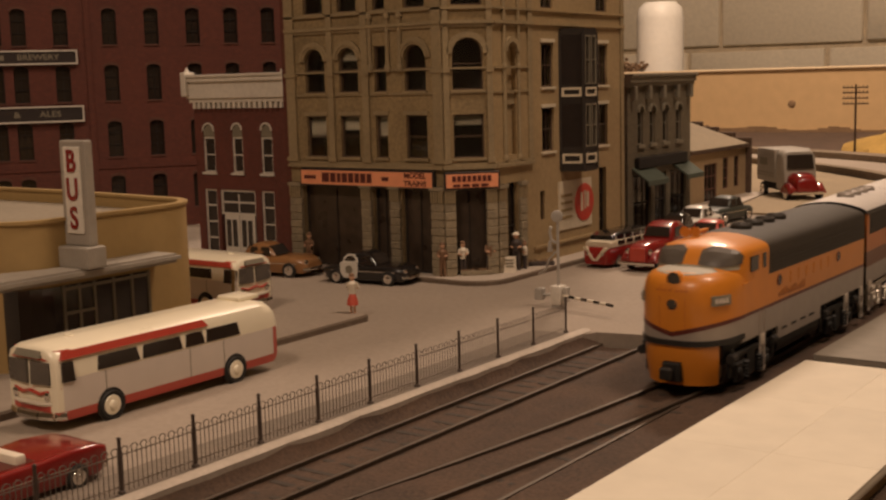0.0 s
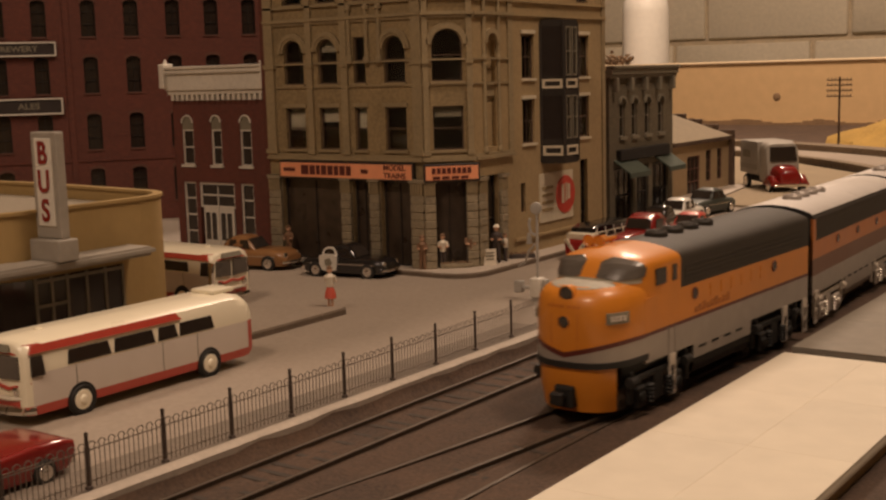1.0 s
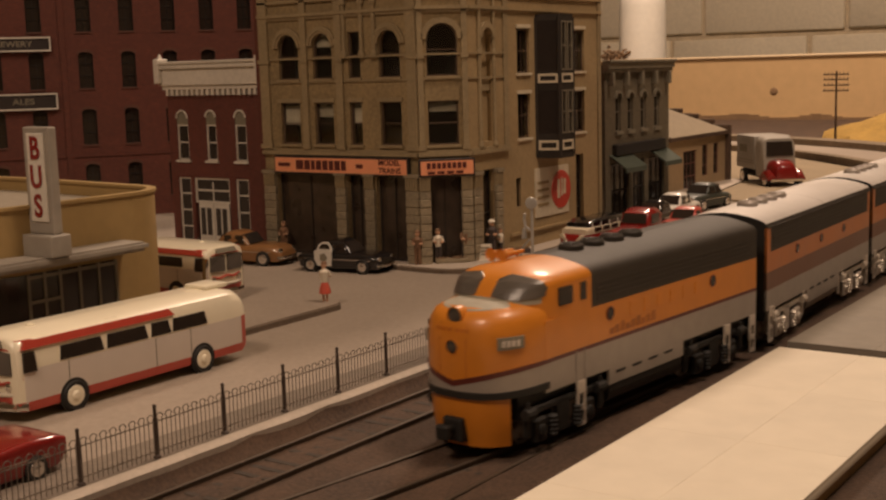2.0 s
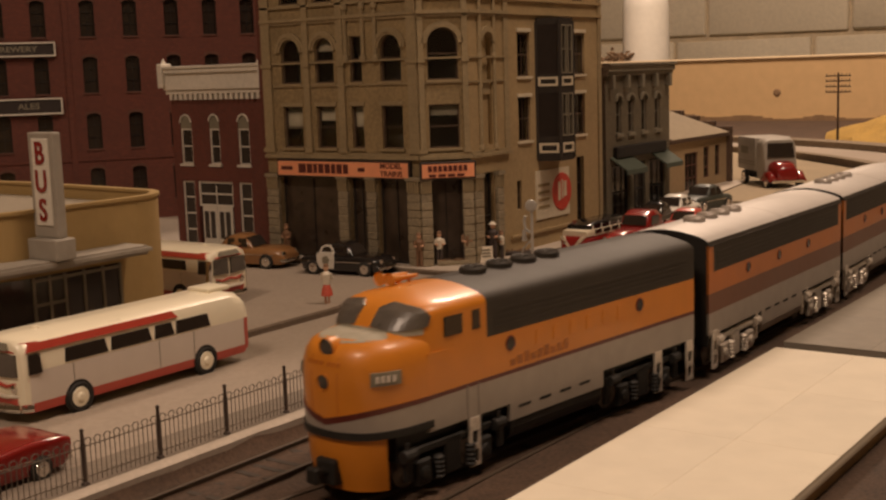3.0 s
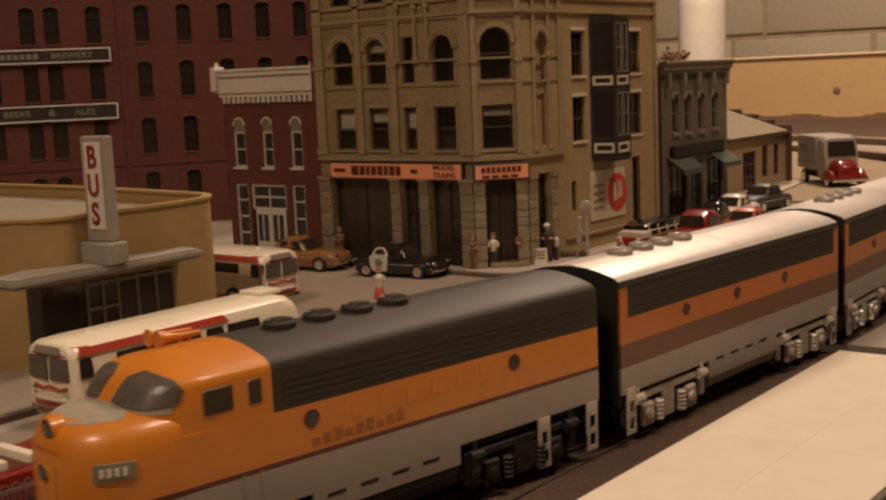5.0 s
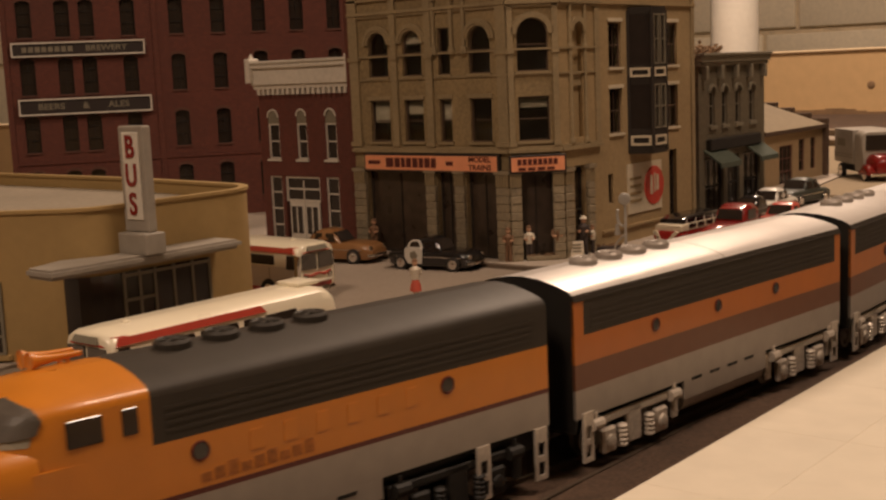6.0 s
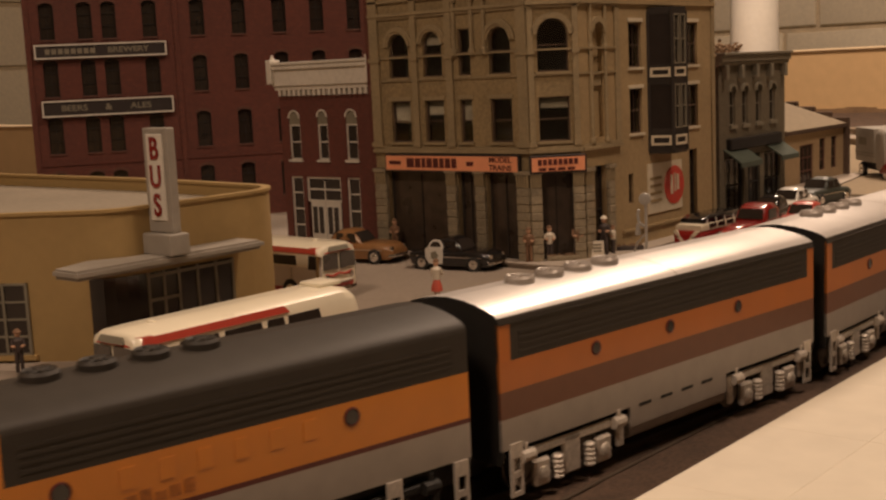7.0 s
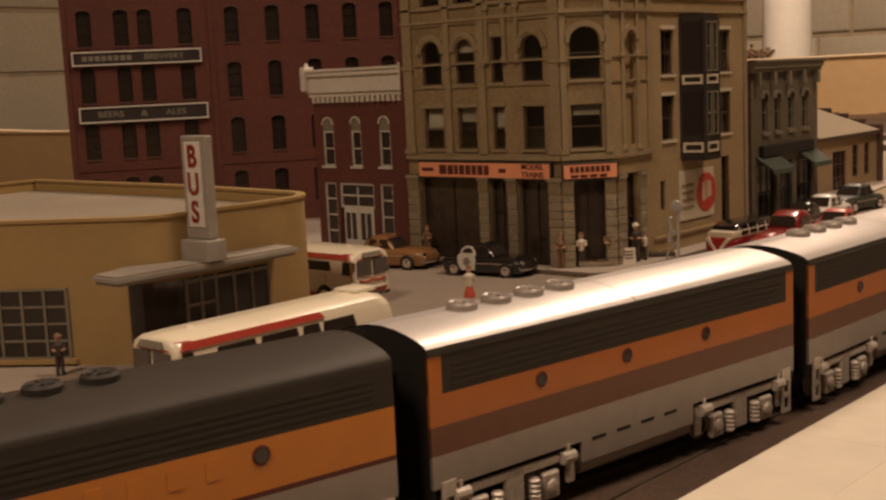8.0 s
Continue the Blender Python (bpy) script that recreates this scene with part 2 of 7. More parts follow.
def loft(bm, rings, m=0, caps=True, closed=True, pick=None):
    """A skin over rings of points with equal counts; pick(i, j) may give the material."""
    vs = [[bm.verts.new(p) for p in ring] for ring in rings]
    n = len(vs[0])
    for i, (a, b) in enumerate(zip(vs, vs[1:])):
        for j in range(n if closed else n - 1):
            k = (j + 1) % n
            bm.faces.new((a[j], a[k], b[k], b[j])).material_index = pick(i, j) if pick else m
    if caps:
        bm.faces.new(vs[0][::-1]).material_index = m
        bm.faces.new(vs[-1]).material_index = m
    return vs


def part(name, bm, mats, parent=None, label="", smooth=False, m=None):
    """Links a bmesh as one mesh object, under a thing or a part."""
    bmesh.ops.recalc_face_normals(bm, faces=bm.faces[:])
    me = bpy.data.meshes.new(name)
    bm.to_mesh(me)
    bm.free()
    for one in mats if isinstance(mats, (list, tuple)) else [mats]:
        me.materials.append(M[one])
    if smooth:
        me.polygons.foreach_set("use_smooth", [True] * len(me.polygons))
        me.set_sharp_from_angle(angle=radians(38))
    ob = new(name, me)
    ob.parent = parent
    if m is not None:
        ob.matrix_basis = m
    if label:
        ob["label"] = label
    return ob


def again(ob, name, parent, m):
    """Another object on the same mesh."""
    other = new(name, ob.data)
    other.parent, other.matrix_basis = parent, m
    return other


def thing(name, label, category, m=None, group="", kind=""):
    ob = tagged(new(name), label, category, group, kind)
    ob.empty_display_size = 0.01
    if m is not None:
        ob.matrix_basis = m
    return ob


def lettering(text, size, m, mat, parent, name="lettering", wide=None):
    """Raised letters in the built-in font, standing in the local xz plane and facing -y."""
    curve = bpy.data.curves.new(name, "FONT")
    curve.body, curve.size, curve.extrude = text, size, size * 0.02
    curve.align_x, curve.align_y = "CENTER", "CENTER"
    curve.offset = size * 0.022
    curve.materials.append(M[mat])
    ob = new(name, curve)
    ob.parent = parent
    ob.matrix_basis = m @ pose(0, 0, 0, 90) @ (Matrix.Diagonal((wide, 1, 1, 1)) if wide else Matrix.Identity(4))
    return ob


# walls: local x runs along the wall, -y faces outwards, z is up
def arch_points(u0, u1, z_top, steps=8, rise=True):
    """The head of an opening, from its right springing to its left: round, or flatter with a given rise."""
    c, r = (u0 + u1) / 2, (u1 - u0) / 2
    h = r if rise is True else rise
    return [(c + r * math.cos(math.pi * i / steps), z_top - h + h * math.sin(math.pi * i / steps)) for i in range(steps + 1)]


def wall_mesh(bm, u0, u1, z0, z1, thick, openings, m=0):
    """A wall with openings (u0, u1, z0, z1, arched) that go through it."""
    us = sorted({u0, u1, *(o[0] for o in openings), *(o[1] for o in openings)})
    zs = sorted({z0, z1, *(o[2] for o in openings), *(o[3] for o in openings)})
    for a, b in zip(us, us[1:]):
        run = None
        for c, d in zip(zs, zs[1:]):
            mid = ((a + b) / 2, (c + d) / 2)
            solid = not any(o[0] < mid[0] < o[1] and o[2] < mid[1] < o[3] for o in openings)
            if solid and run is None:
                run = c
            if run is not None and (not solid or d == zs[-1]):
                top = d if solid else c
                box(bm, a, b, 0, thick, run, top, m)
                run = None
    for o in openings:
        if o[4]:
            pts = arch_points(o[0], o[1], o[3], 8, o[4])
            for half in (pts[:len(pts) // 2 + 1], pts[len(pts) // 2:]):
                corner = (o[1] if half[0][0] > (o[0] + o[1]) / 2 + 1e-9 else o[0], o[3])
                for (ax, az), (bx, bz) in zip(half, half[1:]):
                    front = [bm.verts.new((x, 0, z)) for x, z in ((ax, az), (bx, bz), corner)]
                    back = [bm.verts.new((x, thick, z)) for x, z in ((ax, az), (bx, bz), corner)]
                    bm.faces.new(front).material_index = m
                    bm.faces.new(back[::-1]).material_index = m
                    bm.faces.new((front[0], back[0], back[1], front[1])).material_index = m


def window(parent, u0, u1, z0, z1, depth, arched=False, frame="sash", bars=(1, 1), edge=0.0009, blind=0.0, pane="glass", name="window"):
    """A sash window set into an opening: a frame, its bars, a pane and, where there is one, a blind."""
    y0, y1 = depth, depth + 0.0008

    def outline(e):
        a, b, c, d = u0 + e, u1 - e, z0 + e, z1 - e
        if not arched:
            return [(b, d), (a, d), (a, c), (b, c)]
        return [*arch_points(a, b, d, 8, arched), (a, c), (b, c)]

    bm = bmesh.new()
    rings = [[(x, y0, z), (x, y1, z), (p, y1, q), (p, y0, q)] for (x, z), (p, q) in zip(outline(0), outline(edge))]
    loft(bm, rings + rings[:1], caps=False)
    bmesh.ops.remove_doubles(bm, verts=bm.verts[:], dist=1e-6)
    win = part(name, bm, frame, parent)
    for i in range(1, bars[0] + 1):
        bm = bmesh.new()
        z = z0 + (z1 - z0) * i / (bars[0] + 1)
        box(bm, u0 + edge, u1 - edge, y0, y1 - 0.0002, z - edge * 0.4, z + edge * 0.4)
        part("sash_bar", bm, frame, win)
    for i in range(1, bars[1] + 1):
        bm = bmesh.new()
        u = u0 + (u1 - u0) * i / (bars[1] + 1)
        box(bm, u - edge * 0.3, u + edge * 0.3, y0 + 0.0001, y1 - 0.0003, z0 + edge, z1 - edge * 2)
        part("sash_bar", bm, frame, win)
    bm = bmesh.new()
    box(bm, u0 + edge * 0.5, u1 - edge * 0.5, y1, y1 + 0.0004, z0 + edge * 0.5, z1 - edge * 0.5)
    p = part("pane", bm, pane, win)
    p.visible_shadow = False
    if blind:
        bm = bmesh.new()
        box(bm, u0 + edge, u1 - edge, y1 + 0.0008, y1 + 0.0011, z1 - (z1 - z0) * blind, z1 - edge)
        part("blind", bm, "blind", win)
    return win


def sill(bm, u0, u1, z, out=0.0012, high=0.0014, over=0.0010):
    box(bm, u0 - over, u1 + over, -out, 0.0002, z - high, z)


def hood(bm, u0, u1, z_top, wide, out, m=0):
    """A raised arch moulding round a round-headed opening."""
    outer, inner = arch_points(u0 - wide, u1 + wide, z_top + wide, 12), arch_points(u0, u1, z_top, 12)
    rings = []
    for (a, b), (c, d) in zip(outer, inner):
        rings.append([(a, 0.0002, b), (a, -out, b), (c, -out, d), (c, 0.0002, d)])
    loft(bm, rings, m)


# ---- the track's plan ----
RAIL_TOP = -0.006


def track_points():
    """The centre line of the running track: its distance along the line, x, y and heading."""
    s, x, y, out = -0.15, -0.2674, -0.15, []
    while s < 1.6:
        run = min(s, 0.52) + 0.15
        head = 0.1606 + 0.3498 * run - 1.9058 * run * run / 2
        out.append((s, x, y, head))
        x, y, s = x + math.sin(head) * 0.003, y + math.cos(head) * 0.003, s + 0.003
    return out


LINE = track_points()
LINE_S, LINE_X, LINE_Y, LINE_H = (np.array([p[i] for p in LINE]) for i in range(4))


def on_line(s):
    return Vector((float(np.interp(s, LINE_S, LINE_X)), float(np.interp(s, LINE_S, LINE_Y)), 0))


# ---- the room and the layout's base ----
def plain_box(name, label, mat, x0, x1, y0, y1, z0, z1, kind="structure", category=""):
    bm = bmesh.new()
    box(bm, x0, x1, y0, y1, z0, z1)
    return tagged(part(name, bm, mat), label, category, "", kind)


plain_box("floor", "grey concrete basement floor under the layout", "floor", -4.2, 3.2, -2.6, 3.4, -1.10, -1.05)
plain_box("ceiling", "white painted basement ceiling above the layout", "ceiling", -4.2, 3.2, -2.6, 3.4, 1.36, 1.40)
plain_box("wall_south", "plain white basement wall behind the camera", "block", -4.2, 3.2, -2.65, -2.6, -1.05, 1.36)
plain_box("wall_east", "plain white basement wall beside the layout", "block", 3.2, 3.25, -2.6, 3.4, -1.05, 1.36)


def block_wall(name, label, m, length, z0, z1):
    """A wall of white painted concrete blocks with open, uneven joints. Local x along it, -y faces the room."""
    bm = bmesh.new()
    box(bm, 0, length, 0.006, 0.06, z0, z1)
    wall = tagged(part(name, bm, "mortar", None, "", False, m), label, "", "", "structure")
    rnd = random.Random(4)
    kinds = []
    for k in range(4):
        b = bmesh.new()
        rounded(b, 0.006 + 0.003 * rnd.random(), 0.386 - 0.004 * rnd.random(), -0.004 - 0.003 * rnd.random(), 0.02, 0.005, 0.186 - 0.004 * rnd.random(), 0.006, 0, 2)
        for v in b.verts:
            v.co += Vector((rnd.uniform(-1, 1), 0, rnd.uniform(-1, 1))) * 0.002
        kinds.append(part("block", b, "block", wall, "", True))
    used = set()
    row = 0
    z = z0 + 0.075
    while z + 0.19 < z1:
        u = 0.028 if row % 2 else 0.124
        while u + 0.4 < length:
            if u > 0:
                k = rnd.randrange(4)
                if k not in used:
                    used.add(k)
                    kinds[k].matrix_basis = pose(u, 0, z)
                else:
                    again(kinds[k], "block", wall, pose(u, 0, z))
            u += 0.39
        z += 0.192
        row += 1
    return wall


block_wall("wall_north", "white painted concrete block wall with open mortar joints", pose(-4.2, 3.2, 0), 7.4, -1.05, 1.36)
block_wall("wall_west", "white painted concrete block wall with open mortar joints", pose(-3.4, -2.6, 0, 0, 0, 90) @ pose(0, 0, 0), 5.8, -1.05, 1.36)

plain_box("table_base", "plywood table that carries the model railway", "plywood", -2.6, 0.05, -0.6, 2.6, -0.060, -0.012)
plain_box("ground", "brown ballasted base under tracks and streets", "ballast", -2.6, -0.04, -0.6, 2.6, -0.012, -0.0078)

# street slab: town side, with the level crossing that reaches to the running track
bm = bmesh.new()
prism(bm, [(-2.2, -0.55), (-0.2405, -0.55), (-0.2405, 0.428), (-0.2375, 0.4375), (-0.199, 0.446), (-0.199, 0.70), (-0.225, 0.85), (-0.225, 1.02), (-0.33, 1.15), (-0.50, 1.36), (-2.2, 1.36)], -0.0078, 0.0)
tagged(part("road", bm, "asphalt"), "smooth grey-brown model street with worn surface", "", "", "structure")
# dark strip that paints in how the dense fence wires dim the street
plain_box("road_shoulder", "strip of street darkened in colour for the fence wires before it", "shoulder", -0.2620, -0.2438, -0.2, 0.4275, 0.0, 0.0004)
# pale concrete strip under the fence
bm = bmesh.new()
rings = []
rnd = random.Random(2)
for i in range(60):
    y = -0.2 + i * 0.0108
    wob = rnd.uniform(-0.0006, 0.0006)
    rings.append([(-0.2438, y, 0.0001), (-0.2438, y, 0.0011), (-0.2412 + wob, y, 0.0012), (-0.2400 + wob, y, 0.0004), (-0.2403 + wob, y, -0.005)])
loft(bm, rings)
tagged(part("kerb_strip", bm, "walkway", None, "", True), "pale concrete strip along the ballast edge under the fence", "", "", "structure")


def pavement(name, label, outline, high=0.0026, top="walkway"):
    """A raised pavement with a rounded kerb edge, its shade painted in as a darker colour."""
    bm = bmesh.new()
    c = Vector((sum(p[0] for p in outline) / len(outline), sum(p[1] for p in outline) / len(outline)))
    inner = []
    for x, y in outline:
        d = (c - Vector((x, y))).normalized() * 0.0012
        inner.append((x + d.x, y + d.y))
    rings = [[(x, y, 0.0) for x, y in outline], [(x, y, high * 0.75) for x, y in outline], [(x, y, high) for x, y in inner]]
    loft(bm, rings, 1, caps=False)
    bm.faces.new([bm.verts.new((x, y, high)) for x, y in inner]).material_index = 0
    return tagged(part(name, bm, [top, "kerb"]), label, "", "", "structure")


def corner(cx, cy, r, a0, a1, n=7):
    return [(cx + r * math.cos(radians(a0 + (a1 - a0) * i / (n - 1))), cy + r * math.sin(radians(a0 + (a1 - a0) * i / (n - 1)))) for i in range(n)]


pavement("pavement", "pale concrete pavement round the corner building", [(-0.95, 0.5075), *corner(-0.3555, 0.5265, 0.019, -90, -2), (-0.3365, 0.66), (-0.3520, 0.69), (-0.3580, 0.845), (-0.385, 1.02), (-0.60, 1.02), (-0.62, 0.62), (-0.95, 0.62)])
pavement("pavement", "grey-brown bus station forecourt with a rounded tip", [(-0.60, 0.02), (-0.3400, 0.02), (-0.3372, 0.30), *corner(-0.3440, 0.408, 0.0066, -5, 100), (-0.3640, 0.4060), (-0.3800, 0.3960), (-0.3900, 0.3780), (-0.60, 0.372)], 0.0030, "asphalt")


# ---- tracks ----
def rail_profile(bm, pts, half=0.0006, base=0.0011, z0=-0.0080, z1=-0.006):
    """A rail along points (x, y, heading)."""
    rings = []
    for x, y, h in pts:
        sx, sy = math.cos(h), -math.sin(h)
        ring = [(-base, z0), (base, z0), (half * 0.5, z0 + 0.0005), (half * 0.5, z1 - 0.0006), (half, z1 - 0.0004), (half, z1), (-half, z1), (-half, z1 - 0.0004), (-half * 0.5, z1 - 0.0006), (-half * 0.5, z0 + 0.0005)]
        rings.append([(x + sx * a, y + sy * a, z) for a, z in ring])
    loft(bm, rings)


def track(label, pts, z1, tie_every=0.0064):
    """A model railway track: two rails on ties half buried in ballast."""
    whole = thing("railway_track", label, "track", None, "tracks through the town")
    for side in (-1, 1):
        bm = bmesh.new()
        rail_profile(bm, [(x + side * 0.0086 * math.cos(h), y - side * 0.0086 * math.sin(h), h) for x, y, h in pts], z0=z1 - 0.0021, z1=z1)
        part("rail", bm, "rail", whole, "rust-brown rail with a worn top")
    bm = bmesh.new()
    rounded(bm, -0.0150, 0.0150, -0.0013, 0.0013, -0.0016, 0.0, 0.0003, 0, 1)
    first, last = None, None
    rnd = random.Random(3)
    count = 0
    for x, y, h in pts:
        if last is None or (Vector((x, y)) - last).length > tie_every:
            last = Vector((x, y))
            m = pose(x, y, z1 - 0.0017 + rnd.uniform(-0.0002, 0.0001), 0, 0, math.degrees(-h) + rnd.uniform(-0.8, 0.8))
            count += 1
            if count > 290:
                break
            if first is None:
                first = part("tie", bm, "tie", whole, "", False, m)
            else:
                again(first, "tie", whole, m)
    return whole


track("weathered main track with dark ties beside the fence", [(-0.2266, -0.25 + i * 0.0032, 0.0) for i in range(219)], -0.0045)
track("curving running track on which the train comes", [(x, y, h) for s, x, y, h in LINE if -0.12 < s < 1.5], RAIL_TOP)
track("side track between the running track and the cream board", [(-0.1665 + 0.00002 * i, -0.25 + i * 0.0032, 0.006) for i in range(196)], RAIL_TOP - 0.0012)
# low ballast shoulders between the tracks, with brown fines
bm = bmesh.new()
rnd = random.Random(9)
rings = []
for i in range(110):
    y = -0.26 + i * 0.0064
    ring = []
    for j in range(30):
        x = -0.2405 + j * 0.0031
        base = -0.0077 + 0.0013 * (1 if x < -0.212 else 0) + 0.0006 * math.exp(-((y - 0.440) / 0.006) ** 2) + 0.0012 * math.exp(-((x + 0.205) / 0.010) ** 2) + 0.0068 * math.exp(-((x + 0.2412) / 0.0034) ** 2)
        ring.append((x, y, min(base, -0.0003) + 0.0005 * noise.noise(Vector((x * 300, y * 300, 0)))))
    rings.append(ring)
loft(bm, rings, 0, caps=False, closed=False)
tagged(part("ballast", bm, "ballast", None, "", True), "dark brown ballast heaped between the tracks", "", "", "stuff")

# ---- the cream boards in front ----
def board(label, mats, x0, x1, y0, y1, z1):
    t = thing("board", label, "board")
    bm = bmesh.new()
    rounded(bm, x0, x1, y0, y1, z1 - 0.0035, z1 - 0.0004, 0.0006, 0)
    top = part("board_top", bm, mats[0], t, "", True)
    rows, cols = max(2, round((y1 - y0) / 0.058)), max(1, round((x1 - x0) / 0.03))
    dy, dx = (y1 - y0) / rows, (x1 - x0) / cols
    bm = bmesh.new()
    rounded(bm, 0.0, dx, 0.0, dy, -0.0010, 0.0, 0.00010, 0, 1)
    first = part("panel", bm, mats[0], top, "", False, pose(x0, y0, z1))
    for i in range(1, rows * cols):
        again(first, "panel", top, pose(x0 + (i % cols) * dx, y0 + (i // cols) * dy, z1))
    bm = bmesh.new()
    box(bm, x0 + 0.002, x1 - 0.002, y0 + 0.002, y1 - 0.002, -0.0078, z1 - 0.0035)
    part("board_core", bm, mats[1], t)
    return t


board("cream painted board with faint brush marks beside the tracks", ("slab", "plywood"), -0.1466, -0.0875, -0.25, 0.4300, 0.0)
board("grey-cream board beyond a narrow gap beside the tracks", ("slab_grey", "scenic"), -0.1480, -0.02, 0.4425, 0.90, -0.0005)

# ---- distance: tan boards, hill, far road ----
bm = bmesh.new()
box(bm, -2.6, 0.2, 2.30, 2.318, -0.012, 0.1105)
far = tagged(part("backdrop", bm, "tanboard"), "plain tan painted backdrop board with a knot", "", "", "structure")
bm = bmesh.new()
rounded(bm, -2.6, 0.2, 2.296, 2.322, 0.1105, 0.1155, 0.002)
part("board_edge", bm, "tanedge", far, "pale top edge of the board")
bm = bmesh.new()
lathe(bm, (-0.822, 2.301, 0.046), (0, -1, 0), [(0, 0.009), (0.002, 0.007), (0.003, 0.004)], 0, 9)
part("knot", bm, "treeline", far, "dark knot in the board")
bm = bmesh.new()
pts = [(-1.05 + i * 0.02, -0.012 + 0.012 + 0.004 * math.sin(i * 0.9) + (0.006 if i < 8 else 0.002)) for i in range(26)]
for (a, z), (b, w) in zip(pts, pts[1:]):
    box(bm, a, b, 2.2965, 2.2995, -0.03, min(z, w) - 0.002)
part("painted_trees", bm, "treeline", far, "dark band of painted trees")
plain_box("backdrop_side", "tan painted board standing beside the brick brewery", "tanboard", -2.1, -0.98, 0.66, 0.675, 0.0, 0.0688)
bm = bmesh.new()
loft(bm, [[(x, 0.656, 0.0688), (x, 0.656, 0.0718 + 0.002 * math.sin(x * 13)), (x, 0.679, 0.0718 + 0.002 * math.sin(x * 13)), (x, 0.679, 0.0688)] for x in [-2.1 + 0.04 * i for i in range(29)]])
tagged(part("ledge", bm, "tanedge"), "pale uneven ledge on top of the tan board", "", "", "structure")

bm = bmesh.new()
g = bmesh.ops.create_icosphere(bm, subdivisions=4, radius=1)
for v in bm.verts:
    n1 = 1 + 0.10 * noise.noise(v.co * 3) + 0.03 * noise.noise(v.co * 11)
    v.co = Vector((-0.30 + 0.24 * v.co.x * n1, 1.75 + 0.30 * v.co.y * n1, -0.012 + 0.052 * v.co.z * n1))
tagged(part("hill", bm, "hill", None, "", True), "low ochre grass mound behind the far road", "", "", "structure")
# sandy lot and curved far road
bm = bmesh.new()
prism(bm, [(-0.55, 0.87), (-0.226, 0.87), (-0.226, 1.03), (-0.33, 1.16), (-0.50, 1.35), (-0.9, 1.36), (-0.9, 1.03)], 0.0004, 0.0016)
tagged(part("sand_lot", bm, "lot"), "sandy lot around the parked truck", "", "", "structure")


def ribbon(name, label, mat, offset, width, z0, z1):
    bm = bmesh.new()
    rings = []
    for i in range(40):
        a = radians(8 + i * 2.6)
        cx, cy, r = -0.90, 0.75, 0.70 + offset
        p = [(cx + (r + q) * math.cos(a), cy + (r + q) * math.sin(a)) for q in (-width / 2, width / 2)]
        rings.append([(p[0][0], p[0][1], z0), (p[1][0], p[1][1], z0), (p[1][0], p[1][1], z1), (p[0][0], p[0][1], z1)])
    loft(bm, rings)
    return tagged(part(name, bm, mat), label, "", "", "structure")


ribbon("far_road", "grey curved road at the edge of the layout", "asphalt", 0.06, 0.085, -0.0078, 0.004)
ribbon("far_kerb", "dark kerb along the curved road", "scenic", 0.013, 0.012, 0.0, 0.008)
ribbon("far_bank", "dark earth bank behind the curved road", "scenic", 0.118, 0.03, -0.0078, 0.011)

jar = thing("container", "white plastic container on the ledge behind the backdrop", "container", pose(-1.155, 2.42, 0))
bm = bmesh.new()
lathe(bm, (0, 0, -0.05), (0, 0, 1), [(0, 0.046), (0.004, 0.050), (0.276, 0.050), (0.300, 0.046), (0.312, 0.034)], 0, 28)
part("body", bm, "white", jar, "", True)
plain_box("shelf", "plain shelf behind the backdrop that carries a container", "plywood", -2.6, 0.2, 2.32, 2.58, -0.06, -0.05)
bm = bmesh.new()
rnd = random.Random(8)
for i in range(60):
    p = Vector((rnd.gauss(-1.205, 0.020), 2.36 + rnd.uniform(-.02, .02), 0.112 + abs(rnd.gauss(0, 0.012))))
    rod(bm, p, p + Vector((rnd.uniform(-.012, .012), rnd.uniform(-.01, .01), rnd.uniform(.002, .010))), 0.004, 0, 5, 0.001)
box(bm, -1.25, -1.16, 2.34, 2.38, -0.05, 0.115)
tagged(part("scenery_clump", bm, "tuft"), "brown scenery clump lying beside a white container", "scenery")


# ---- corner building ----
FLOORS = dict(r1=(0.0648, 0.0877), r2=(0.1005, 0.1250))
bank = thing("corner_building", "ochre stone corner store with arched windows and orange shop signs", "building")
ROOF = 0.185
FRONT = pose(-0.4788, 0.5173, 0)
L0 = 0.4788


def store_window_row(wall, items, z, arched, depth=0.0016, blinds=()):
    for i, (a, b) in enumerate(items):
        window(wall, a, b, z[0], z[1], depth, arched, "sash", (1, 0), 0.0008, blinds[i] if i < len(blinds) else 0)


# left front
cols = [(L0 - 0.4651, L0 - 0.4508), (L0 - 0.4402, L0 - 0.4267), (L0 - 0.4152, L0 - 0.4070), (L0 - 0.3946, L0 - 0.3806)]
shop = [(0.0088, 0.0530), (0.0600, 0.0730), (0.0798, 0.1008)]
bm = bmesh.new()
ops = [(a, b, 0.0026, 0.0490, False) for a, b in shop]
ops += [(a, b, *FLOORS["r1"], False) for a, b in cols]
ops += [(a, b, *FLOORS["r2"], i != 2) for i, (a, b) in enumerate(cols)]
ops += [(a, b, 0.1440, 0.1640, False) for a, b in cols]
wall_mesh(bm, 0, 0.1091, 0.0026, ROOF, 0.004, ops)
wall_l = part("wall", bm, "stone", bank, "", False, FRONT)
store_window_row(wall_l, cols, FLOORS["r1"], False, 0.0016, (0.55, 0.35, 0.5, 0.0))
for i, (a, b) in enumerate(cols):
    window(wall_l, a, b, *FLOORS["r2"], 0.0016, i != 2, "sash", (1, 0), 0.0008, 0.3 if i == 1 else 0)
    window(wall_l, a, b, 0.1440, 0.1640, 0.0016, False, "sash", (1, 0), 0.0008)
